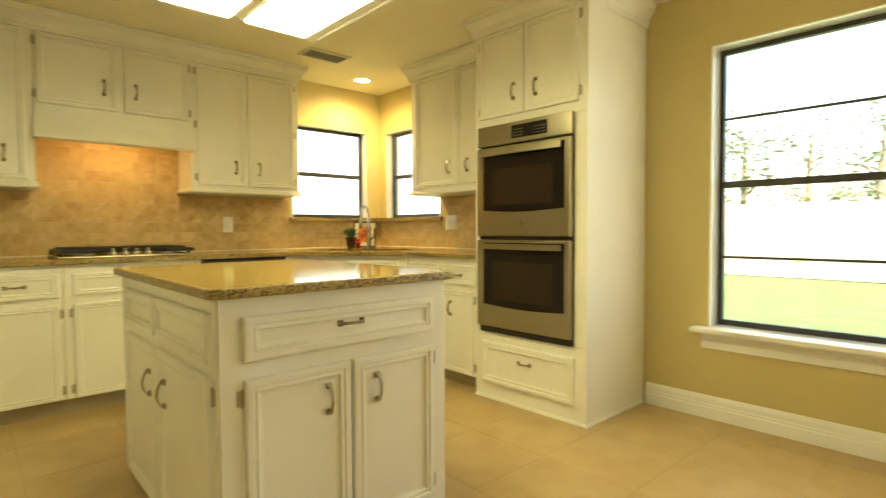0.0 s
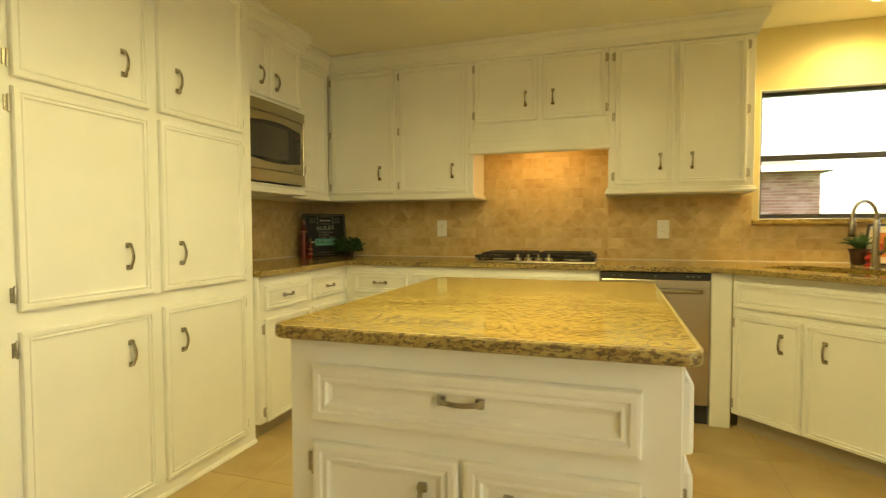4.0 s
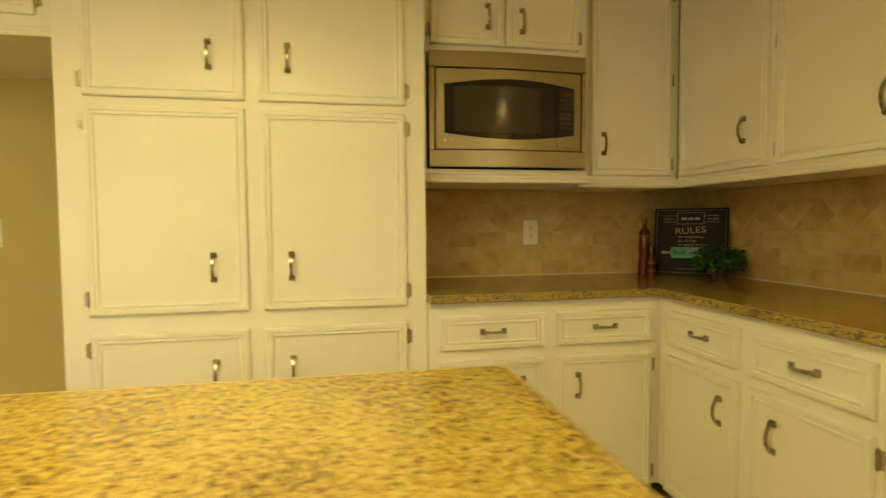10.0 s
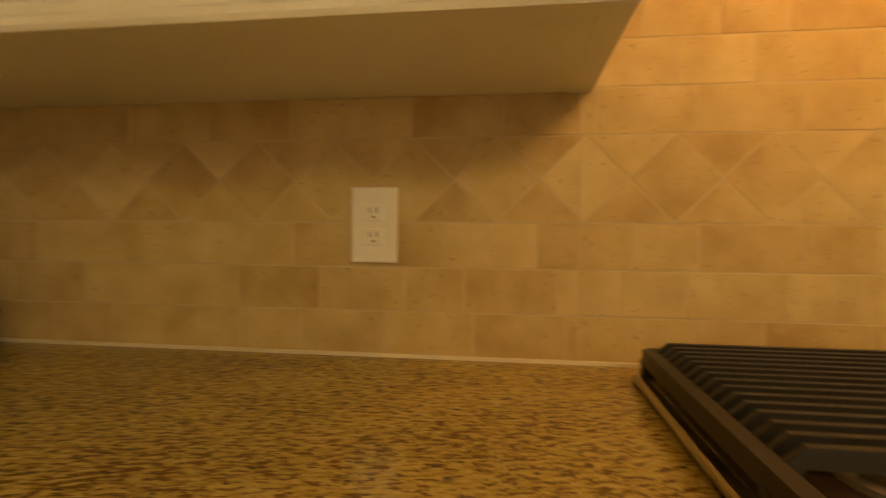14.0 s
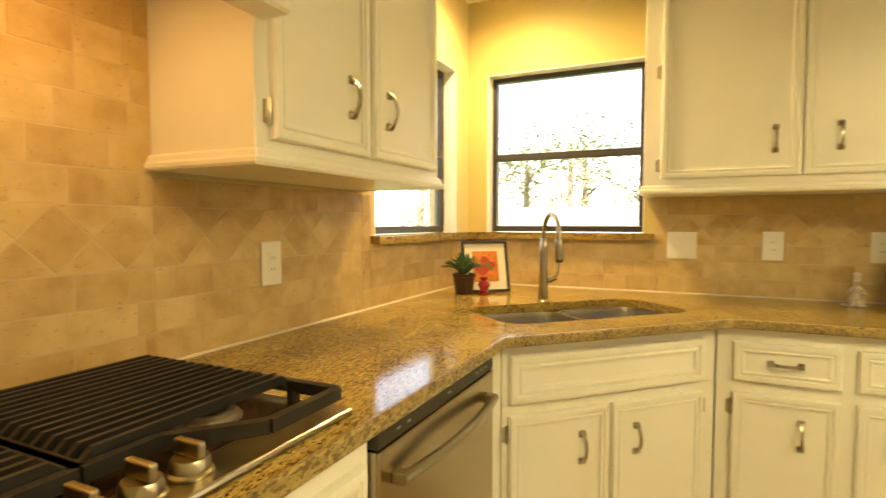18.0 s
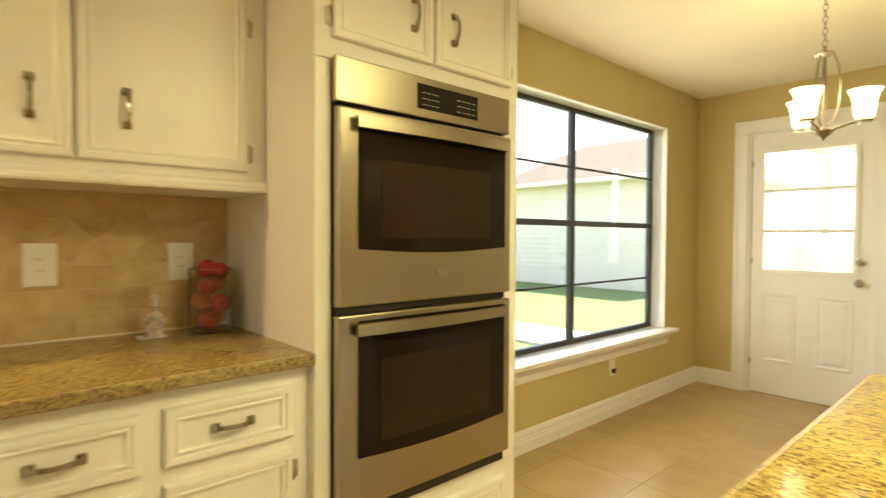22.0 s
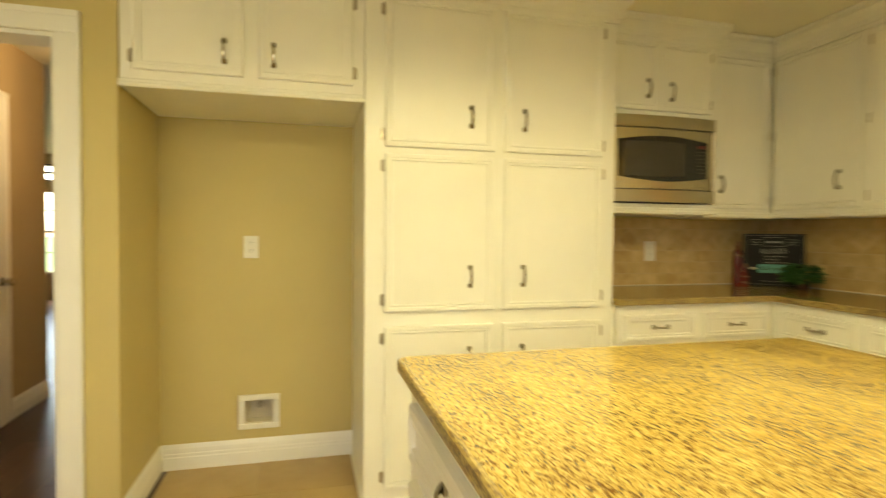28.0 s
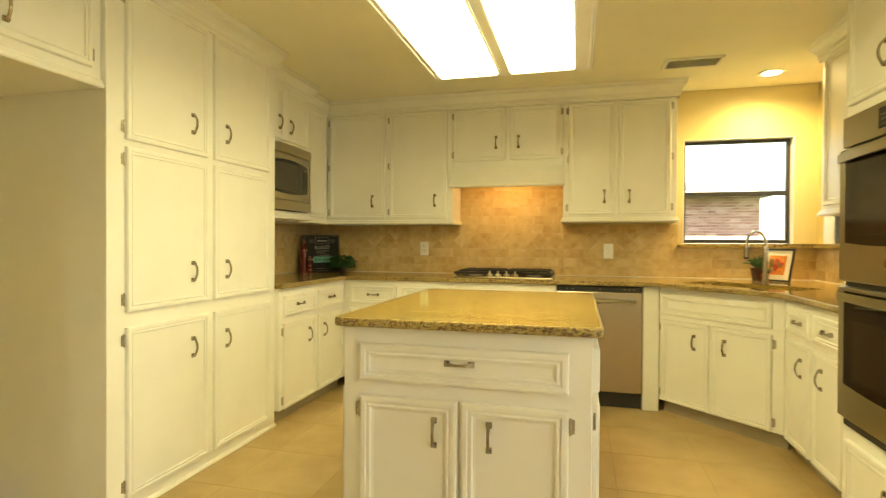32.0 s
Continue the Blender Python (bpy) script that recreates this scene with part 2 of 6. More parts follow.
UTILITY = plain("utility_wall_paint", (0.72, 0.74, 0.66), 0.65, vary=0.03, scale=2.0, grain=200, bump=0.14)
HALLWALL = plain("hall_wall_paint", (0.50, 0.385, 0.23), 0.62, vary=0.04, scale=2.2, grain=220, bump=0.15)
GRANITE = granite_material("granite", 0.10)
# same granite, rougher, and greyed in colour for window daylight on the edge
GRANITE_EDGE = granite_material("granite_edge", 0.30, 1.03, 0.12)
TRAVERTINE = travertine_material()
GROUT = plain("grout", (0.57, 0.445, 0.27), 0.9, vary=0.1, scale=14, grain=300, bump=0.3)
FLOOR = floor_material()
FLOORGROUT = plain("floor_grout", (0.43, 0.33, 0.19), 0.9, vary=0.1, scale=10, grain=300, bump=0.3)
STEEL = steel_material("stainless_steel", (0.42, 0.375, 0.265), 0.30)
STEELV = steel_material("stainless_steel_upright_grain", (0.46, 0.39, 0.29), 0.25, (260.0, 260.0, 1.0))
NICKEL = steel_material("brushed_nickel", (0.40, 0.365, 0.30), 0.26, (1.0, 1.0, 60.0))
BASIN = steel_material("sink_steel", (0.58, 0.58, 0.57), 0.24, (30.0, 1.0, 1.0))
CHROME = plain("polished_metal", (0.75, 0.73, 0.68), 0.1, 1.0, vary=0.02, bump=0.0)
BLACKGLASS = plain("black_glass", (0.012, 0.011, 0.010), 0.07, vary=0.05, bump=0.0)
OVENGLASS = plain("oven_window_glass", (0.014, 0.009, 0.007), 0.06, vary=0.15, scale=4, bump=0.0)
OVENVIEW = plain("oven_viewing_glass", (0.027, 0.017, 0.011), 0.10, vary=0.15, scale=4, bump=0.0)
for glass in (OVENGLASS, OVENVIEW):
    glass.node_tree.nodes["Principled BSDF"].inputs["Specular IOR Level"].default_value = 0.20
SCREEN = plain("microwave_screen", (0.045, 0.040, 0.034), 0.12, vary=0.1, grain=900, bump=0.02)
IRON = plain("cast_iron", (0.013, 0.011, 0.010), 0.5, vary=0.1, scale=20, grain=400, bump=0.3)
ENAMEL = plain("dark_enamel", (0.045, 0.026, 0.016), 0.22, vary=0.1, bump=0.02)
PLASTIC = plain("white_plastic", (0.80, 0.785, 0.72), 0.35, vary=0.02, bump=0.0)
DARKPLASTIC = plain("dark_plastic", (0.02, 0.019, 0.018), 0.45, vary=0.08, bump=0.02)
BRONZE = plain("bronze_window_metal", (0.035, 0.033, 0.032), 0.42, vary=0.1, scale=12, grain=300, bump=0.03)
GLASS = glass_material("window_glass")
CLEAR = glass_material("clear_glass", (0.97, 0.98, 0.97))
HINGE = plain("hinge_metal", (0.46, 0.41, 0.32), 0.3, 0.9, vary=0.12, scale=60, bump=0.02)
TOEKICK = plain("toe_kick_vinyl", (0.42, 0.365, 0.27), 0.5, vary=0.06, bump=0.03)
TUBEGLOW = glow_material("fluorescent_lens", (0.96, 0.94, 0.62), 1.85)
CANGLOW = glow_material("can_bulb", (1.0, 0.88, 0.6), 5.0)
SHADEGLOW = glow_material("lit_frosted_shade", (1.0, 0.83, 0.50), 0.6)
WOODFLOOR = island_material("dark_floorboards", [(0.0, (0.035, 0.018, 0.012)), (1.0, (0.075, 0.040, 0.026))], 0.28, 0.08)
CHALK = plain("chalkboard", (0.016, 0.015, 0.015), 0.85, vary=0.2, scale=14, grain=220, bump=0.05)
CHALKWHITE = plain("chalk_white", (0.34, 0.34, 0.31), 0.8, vary=0.15, scale=60, bump=0.0)
TEAL = plain("teal_paint", (0.10, 0.36, 0.29), 0.6, vary=0.15, scale=40, bump=0.02)
REDGLASS = plain("red_pepper_glass", (0.13, 0.012, 0.009), 0.12, vary=0.3, scale=50, grain=90, bump=0.0, coat=0.4)
REDGLAZE = plain("red_glaze", (0.36, 0.012, 0.02), 0.15, vary=0.08, scale=30, bump=0.0, coat=0.5)
WAX = plain("brown_cork_and_wax", (0.18, 0.07, 0.035), 0.5, vary=0.2, scale=60, bump=0.1)
LEAF = island_material("leaves", [(0.0, (0.020, 0.075, 0.022)), (0.6, (0.035, 0.12, 0.035)), (1.0, (0.07, 0.19, 0.055))], 0.5)
POT = plain("dark_brown_pot", (0.055, 0.022, 0.016), 0.4, vary=0.12, scale=30)
SOIL = plain("soil", (0.03, 0.02, 0.013), 0.95, vary=0.3, scale=90, bump=0.6)
BLACKWOOD = plain("black_frame_wood", (0.02, 0.018, 0.016), 0.35, vary=0.1)
MATBOARD = plain("white_mat_board", (0.80, 0.76, 0.66), 0.8, vary=0.03)
PICTURE_A = plain("orange_print", (0.62, 0.20, 0.045), 0.6, vary=0.2, scale=40, bump=0.0)
PICTURE_B = plain("red_print", (0.42, 0.05, 0.03), 0.6, vary=0.25, scale=60, bump=0.0)
PICTURE_C = plain("green_print", (0.14, 0.16, 0.045), 0.6, vary=0.25, scale=60, bump=0.0)
APPLE = plain("red_fruit", (0.42, 0.02, 0.018), 0.28, vary=0.22, scale=45, grain=120, bump=0.02)
ORANGE = plain("orange_fruit", (0.62, 0.16, 0.03), 0.38, vary=0.15, scale=45, grain=300, bump=0.15)
CHEF = plain("painted_figurine", (0.56, 0.48, 0.40), 0.4, vary=0.6, scale=45, bump=0.02)
GRASS = plain("lawn", (0.07, 0.14, 0.035), 0.95, vary=0.22, scale=3.0, grain=90, bump=0.8)
CONCRETE = plain("patio_concrete", (0.46, 0.44, 0.40), 0.9, vary=0.1, scale=1.5, grain=120, bump=0.3)
FENCEWOOD = island_material("fence_boards", [(0.0, (0.36, 0.31, 0.24)), (1.0, (0.52, 0.46, 0.37))], 0.85)
BRICK = island_material("brick", [(0.0, (0.26, 0.12, 0.085)), (0.6, (0.36, 0.19, 0.14)), (1.0, (0.46, 0.30, 0.24))], 0.9)
MORTAR = plain("mortar", (0.44, 0.41, 0.37), 0.95, vary=0.08, grain=300, bump=0.3)
SHINGLE = island_material("roof_shingles", [(0.0, (0.07, 0.062, 0.055)), (1.0, (0.13, 0.115, 0.10))], 0.95)
BARK = plain("bark", (0.26, 0.21, 0.16), 0.95, vary=0.25, scale=10, grain=40, bump=0.9)
# leaf tones paler than real leaves; strong sunlight is put into the colour
SUNFOLIAGE = island_material("sun_brightened_foliage", [(0.0, (0.14, 0.17, 0.08)), (0.6, (0.19, 0.23, 0.11)), (1.0, (0.25, 0.28, 0.15))], 0.6)
PALEPAINT = plain("pale_siding_paint", (0.66, 0.63, 0.55), 0.7, vary=0.05, grain=160)
CHAIRMETAL = plain("dark_patio_metal", (0.05, 0.04, 0.035), 0.5, 0.3, vary=0.1)

# ---------------------------------------------------------------- mesh helpers


def cuboid(bm, lo, hi, bevel=0.0, seg=1, m=None):
    """A box from lo to hi with rounded edges."""
    c = [(a + b) / 2 for a, b in zip(lo, hi)]
    s = [max(abs(b - a), 1e-5) for a, b in zip(lo, hi)]
    made = bmesh.ops.create_cube(bm, size=1.0, matrix=Matrix.Translation(c) @ Matrix.Diagonal((*s, 1)))["verts"]
    if bevel:
        edges = list({e for v in made for e in v.link_edges})
        out = bmesh.ops.bevel(bm, geom=edges, offset=min(bevel, min(s) * 0.45), segments=seg, profile=0.5, affect="EDGES", clamp_overlap=True)
        made = list({v for f in out["faces"] for v in f.verts} | {v for v in made if v.is_valid})
    if m is not None:
        bmesh.ops.transform(bm, matrix=m, verts=[v for v in made if v.is_valid])
    return bm


def box(lo, hi, bevel=0.0, seg=1):
    return cuboid(bmesh.new(), lo, hi, bevel, seg)


def lathe(bm, profile, steps=20, m=None, closed=False):
    """A body of revolution about z from (radius, height) pairs."""
    rings = []
    for r, z in profile:
        if r < 1e-5:
            rings.append([bm.verts.new((0, 0, z))])
        else:
            rings.append([bm.verts.new((r * math.cos(2 * math.pi * k / steps), r * math.sin(2 * math.pi * k / steps), z)) for k in range(steps)])
    for a, b in zip(rings, rings[1:]):
        for k in range(steps):
            j = (k + 1) % steps
            if len(a) == 1 and len(b) > 1:
                bm.faces.new((a[0], b[j], b[k]))
            elif len(b) == 1 and len(a) > 1:
                bm.faces.new((a[k], a[j], b[0]))
            elif len(a) > 1:
                bm.faces.new((a[k], a[j], b[j], b[k]))
    made = [v for ring in rings for v in ring]
    if m is not None:
        bmesh.ops.transform(bm, matrix=m, verts=made)
    return bm


def tube(bm, points, radius, steps=8, cap=True, flat=None):
    """A pipe along points; flat=(half width, half height) gives a bar of oblong section."""
    pts = [Vector(p) for p in points]
    rings, side = [], None
    for i, p in enumerate(pts):
        way = (pts[min(i + 1, len(pts) - 1)] - pts[max(i - 1, 0)]).normalized()
        if side is None:
            side = way.cross(Vector((0, 0, 1)))
            side = way.cross(Vector((1, 0, 0))) if side.length < 1e-3 else side
        side = (side - way * side.dot(way)).normalized()
        up = side.cross(way)
        r = radius[i] if isinstance(radius, (list, tuple)) else radius
        if flat:
            a, b = flat
            rings.append([bm.verts.new(p + side * (a * sx) + up * (b * sy)) for sx, sy in ((-1, -1), (1, -1), (1, 1), (-1, 1))])
        else:
            rings.append([bm.verts.new(p + r * (math.cos(2 * math.pi * k / steps) * side + math.sin(2 * math.pi * k / steps) * up)) for k in range(steps)])
    n = len(rings[0])
    for a, b in zip(rings, rings[1:]):
        for k in range(n):
            bm.faces.new((a[k], a[(k + 1) % n], b[(k + 1) % n], b[k]))
    if cap:
        bm.faces.new(rings[0][::-1])
        bm.faces.new(rings[-1])
    return bm


def ball(bm, centre, radius, squash=(1, 1, 1), seg=14, rings=9):
    bmesh.ops.create_uvsphere(bm, u_segments=seg, v_segments=rings, radius=radius, matrix=Matrix.Translation(centre) @ Matrix.Diagonal((*squash, 1)))
    return bm


def panel_front(w, h, profile):
    """A door or drawer front: rings of (inset, height) from its edge to the flat field, standing out to -y."""
    bm, rings = bmesh.new(), []
    for inset, out in profile:
        rings.append([bm.verts.new((x, -out, z)) for x, z in ((inset, inset), (w - inset, inset), (w - inset, h - inset), (inset, h - inset))])
    for a, b in zip(rings, rings[1:]):
        for k in range(4):
            j = (k + 1) % 4
            bm.faces.new((a[k], a[j], b[j], b[k]))
    bm.faces.new(rings[-1])
    bm.faces.new(rings[0][::-1])
    return bm


def extrude_profile(profile, path, closed_profile=True):
    """A moulding: (out, up) pairs swept along a path of (x, y) at mitred corners; out points to the right of the way."""
    bm, rings = bmesh.new(), []
    pts = [Vector((p[0], p[1])) for p in path]
    for i, p in enumerate(pts):
        a = (p - pts[i - 1]).normalized() if i else (pts[1] - p).normalized()
        b = (pts[i + 1] - p).normalized() if i < len(pts) - 1 else a
        na, nb = Vector((a.y, -a.x)), Vector((b.y, -b.x))
        n = (na + nb).normalized()
        n = n / max(0.3, n.dot(na))
        rings.append([bm.verts.new((p.x + n.x * o, p.y + n.y * o, z)) for o, z in profile])
    k = len(profile)
    for a, b in zip(rings, rings[1:]):
        for i in range(k):
            j = (i + 1) % k
            bm.faces.new((a[i], a[j], b[j], b[i]))
    bm.faces.new(rings[0][::-1])
    bm.faces.new(rings[-1])
    bmesh.ops.recalc_face_normals(bm, faces=bm.faces)
    return bm


def mesh_of(name, bm, material, smooth=False, angle=35):
    me = bpy.data.meshes.new(name)
    bmesh.ops.recalc_face_normals(bm, faces=bm.faces)
    bm.to_mesh(me)
    bm.free()
    me.materials.append(material)
    if smooth:
        me.shade_smooth()
        me.set_sharp_from_angle(angle=radians(angle))
    return me


def thing(name, label, category, m=None, group="", kind="", bm=None, material=None, smooth=False):
    """A top-level thing: an empty at its base, or one mesh."""
    ob = new(name, mesh_of(name, bm, material, smooth) if bm is not None else None)
    if m is not None:
        ob.matrix_basis = m
    return tagged(ob, label, category, group, kind)


def part(name, bm, material, parent, label="", m=None, smooth=False):
    ob = new(name, bm if isinstance(bm, bpy.types.Mesh) else mesh_of(name, bm, material, smooth))
    ob.parent = parent
    if m is not None:
        ob.matrix_basis = m
    return tagged(ob, label)


def structure(name, bm, material, label="", category="", smooth=False, m=None):
    ob = new(name, mesh_of(name, bm, material, smooth))
    if m is not None:
        ob.matrix_basis = m
    return tagged(ob, label, category, "", "structure")


def grid_wall(axis, near, far, us, zs, holes):
    """A wall of true thickness between the planes near and far, with openings (u0, u1, z0, z1) cut through it."""
    bm = bmesh.new()
    us = sorted(set(us) | {u for h in holes for u in h[:2] if us[0] < u < us[-1]})
    zs = sorted(set(zs) | {z for h in holes for z in h[2:] if zs[0] < z < zs[-1]})
    nu, nz = len(us) - 1, len(zs) - 1

    def solid(i, k):
        if not (0 <= i < nu and 0 <= k < nz):
            return False
        u, z = (us[i] + us[i + 1]) / 2, (zs[k] + zs[k + 1]) / 2
        return not any(a < u < b and c < z < d for a, b, c, d in holes)

    cache = {}

    def vert(d, i, k):
        if (d, i, k) not in cache:
            p = near if d == 0 else far
            cache[d, i, k] = bm.verts.new((p, us[i], zs[k]) if axis == "x" else (us[i], p, zs[k]))
        return cache[d, i, k]

    for i in range(nu):
        for k in range(nz):
            if not solid(i, k):
                continue
            for d in (0, 1):
                bm.faces.new([vert(d, a, b) for a, b in ((i, k), (i + 1, k), (i + 1, k + 1), (i, k + 1))])
            for (a, b), (c, d2), off in (((i, k), (i, k + 1), (-1, 0)), ((i + 1, k), (i + 1, k + 1), (1, 0)), ((i, k), (i + 1, k), (0, -1)), ((i, k + 1), (i + 1, k + 1), (0, 1))):
                if not solid(i + off[0], k + off[1]):
                    bm.faces.new((vert(0, a, b), vert(0, c, d2), vert(1, c, d2), vert(1, a, b)))
    return bm


def poly_prism(bm, poly, z0, z1, bevel=0.0):
    """An upright prism over a polygon of (x, y)."""
    low = [bm.verts.new((x, y, z0)) for x, y in poly]
    high = [bm.verts.new((x, y, z1)) for x, y in poly]
    faces = [bm.faces.new(low[::-1]), bm.faces.new(high)]
    for i in range(len(poly)):
        j = (i + 1) % len(poly)
        faces.append(bm.faces.new((low[i], low[j], high[j], high[i])))
    if bevel:
        rim = [e for e in faces[1].edges]
        bmesh.ops.bevel(bm, geom=rim, offset=bevel, segments=2, profile=0.5, affect="EDGES")
    return bm


def text_mesh(words, size, depth=0.0004):
    cu = bpy.data.curves.new("lettering", "FONT")
    cu.body, cu.size, cu.extrude, cu.align_x, cu.align_y = words, size, depth, "CENTER", "CENTER"
    ob = bpy.data.objects.new("lettering", cu)
    me = bpy.data.meshes.new_from_object(ob)
    bpy.data.objects.remove(ob)
    bpy.data.curves.remove(cu)
    return me


# ---------------------------------------------------------------- structure
CEIL, XW, XD, XE, YN, YS, YU = 2.41, -2.74, -2.15, 1.50, 4.10, -1.82, -1.57

structure("wall_north", grid_wall("y", YN, YN + 0.16, [-2.90, XE], [0, CEIL], [(0.56, 1.345, 1.19, 2.02)]), LITWALL, "painted kitchen wall behind the cooktop", "wall")
structure("wall_east", grid_wall("x", XE, XE + 0.16, [-1.97, YN + 0.16], [0, CEIL], [(3.20, 3.99, 1.19, 2.02), (-1.24, 0.94, 0.515, 2.085)]), WALL, "tan painted outside wall with windows", "wall")
structure("wall_west", grid_wall("x", XW, XW - 0.16, [0.16, YN], [0, CEIL], [(0.713, 0.857, 0.213, 0.337)]), WALL, "tan painted wall behind pantry and niche", "wall")
structure("wall_doorway", grid_wall("x", XD, XD - 0.14, [YU, 0.30], [0, CEIL], [(-0.715, 0.09, -1, 2.0)]), WALL, "tan painted wall with an open doorway", "wall")
structure("wall_niche_side", box((XW, 0.16, 0), (XD - 0.14, 0.30, CEIL)), WALL, "tan painted side of the refrigerator niche", "wall")
structure("wall_south", grid_wall("y", YS, YS - 0.15, [-1.20, XE], [0, CEIL], [(0.305, 1.105, -1, 2.06)]), WALL, "tan painted wall with the back door", "wall")
structure("wall_utility", grid_wall("y", YU, YU - 0.15, [-2.29, -1.20], [0, CEIL], [(-2.04, -1.355, -1, 2.045)]), WALL, "tan painted wall over the utility doorway", "wall")
structure("wall_pier_1", box((-0.41, YS, 0), (-0.21, -1.37, CEIL), 0.006, 2), WALL, "tan painted pier beside the hutch", "wall")
structure("wall_pier_2", box((-1.20, YS, 0), (-1.03, -1.37, CEIL), 0.006, 2), WALL, "tan painted pier beside the hutch", "wall")
structure("ceiling", box((-2.90, -1.97, CEIL), (XE + 0.16, YN + 0.16, CEIL + 0.12)), CEILING, "cream painted textured ceiling", "ceiling")
floor = structure("floor", box((-2.90, -4.2, -0.12), (XE + 0.16, YN + 0.16, -0.0008)), FLOORGROUT, "large beige floor tiles with narrow joints", "floor")

# utility room behind the south doorway
structure("utility_wall_south", box((-2.75, -4.30, 0), (-0.5, -4.20, CEIL)), UTILITY, "pale painted utility room wall", "wall")
structure("utility_wall_east", box((-1.27, -4.20, 0), (-1.17, -1.775, CEIL)), UTILITY, "pale painted utility room wall", "wall")
structure("utility_wall_west", box((-2.75, -4.20, 0), (-2.65, -1.775, CEIL)), UTILITY, "pale painted utility room wall", "wall")
structure("utility_ceiling", box((-2.75, -4.30, CEIL + 0.001), (-0.5, -1.975, CEIL + 0.1)), CEILING, "pale utility room ceiling", "ceiling")

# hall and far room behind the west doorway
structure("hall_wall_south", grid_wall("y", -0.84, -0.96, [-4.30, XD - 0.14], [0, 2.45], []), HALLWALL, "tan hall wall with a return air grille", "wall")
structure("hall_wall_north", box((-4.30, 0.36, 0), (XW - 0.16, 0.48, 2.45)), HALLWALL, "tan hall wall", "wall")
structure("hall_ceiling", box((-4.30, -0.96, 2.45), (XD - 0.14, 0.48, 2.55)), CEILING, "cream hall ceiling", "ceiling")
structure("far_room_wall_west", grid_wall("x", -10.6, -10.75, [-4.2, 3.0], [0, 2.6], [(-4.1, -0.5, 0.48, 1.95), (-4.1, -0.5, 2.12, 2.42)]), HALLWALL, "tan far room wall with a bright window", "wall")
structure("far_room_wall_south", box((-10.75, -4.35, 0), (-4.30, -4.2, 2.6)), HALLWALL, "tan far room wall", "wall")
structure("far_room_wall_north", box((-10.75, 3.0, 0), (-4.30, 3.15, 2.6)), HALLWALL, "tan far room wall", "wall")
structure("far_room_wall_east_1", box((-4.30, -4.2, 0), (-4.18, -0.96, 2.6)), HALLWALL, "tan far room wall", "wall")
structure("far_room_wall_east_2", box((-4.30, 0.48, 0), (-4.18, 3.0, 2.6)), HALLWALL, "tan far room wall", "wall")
structure("far_room_ceiling", box((-10.75, -4.35, 2.6), (-4.30, 3.15, 2.7)), CEILING, "cream far room ceiling", "ceiling")


def floorboards():
    bm, rnd = bmesh.new(), random.Random(5)
    y = -4.2
    while y < 3.0:
        x = -10.75 + rnd.uniform(-1.2, 0)
        while x < XD - 0.14:
            x1 = x + rnd.uniform(0.8, 1.6)
            lo, hi = max(x, -10.75), min(x1, XD - 0.07 if -0.715 < y < 0.0 else XD - 0.15)
            if hi > lo + 0.02 and (hi < -4.2 or -0.95 < y < 0.4 or lo < -4.3):
                cuboid(bm, (lo, y, -0.02), (hi - 0.002, y + 0.123, 0.0), 0.0)
            x = x1
        y += 0.125
    return bm


structure("hall_floor", floorboards(), WOODFLOOR, "dark stained wooden floorboards", "floor")


def casing(name, axis, plane, out, u0, u1, top, width=0.085, legs=(True, True)):
    """A door casing of two legs and a head, stepped, standing out of the wall plane by 2 cm."""
    bm = bmesh.new()

    def strip(a0, a1, b0, b1, thick):
        lo, hi = sorted((plane, plane + out * thick))
        if axis == "y":
            cuboid(bm, (a0, lo, b0), (a1, hi, b1), 0.004, 2)
        else:
            cuboid(bm, (lo, a0, b0), (hi, a1, b1), 0.004, 2)

    for k, (a, s) in enumerate(((u0, -1), (u1, 1))):
        if legs[k]:
            lo, hi = sorted((a, a + s * width))
            strip(lo, hi, 0, top, 0.018)
            inner = sorted((a + s * width * 0.72, a + s * width))
            strip(inner[0], inner[1], 0, top + width * 0.72, 0.024)
    strip(u0 - width * legs[0], u1 + width * legs[1], top, top + width, 0.018)
    strip(u0 - width * legs[0], u1 + width * legs[1], top + width * 0.72, top + width, 0.025)
    return structure(name, bm, TRIM, "white painted door casing", "trim")


casing("trim_back_door", "y", YS, 1, 0.305, 1.105, 2.06, 0.10)
casing("trim_utility_door", "y", YU, 1, -2.04, -1.355, 2.045, 0.095)
casing("trim_hall_door", "x", XD, 1, -0.715, 0.09, 2.0, 0.085)


def jambs(name, axis, u0, u1, d0, d1, top, thick=0.018):
    bm = bmesh.new()
    for lo, hi in (((u0, 0), (u0 + thick, top)), ((u1 - thick, 0), (u1, top)), ((u0 + thick, top - thick), (u1 - thick, top))):
        if axis == "y":
            cuboid(bm, (lo[0], d0, lo[1]), (hi[0], d1, hi[1]), 0.002)
        else:
            cuboid(bm, (d0, lo[0], lo[1]), (d1, hi[0], hi[1]), 0.002)
    return structure(name, bm, TRIM, "white painted door jamb", "trim")


jambs("trim_jamb_1", "y", 0.305, 1.105, YS - 0.15, YS + 0.002, 2.06)
jambs("trim_jamb_2", "y", -2.04, -1.355, YU - 0.152, YU + 0.002, 2.045)
jambs("trim_jamb_3", "x", -0.715, 0.09, XD - 0.142, XD + 0.002, 2.0)

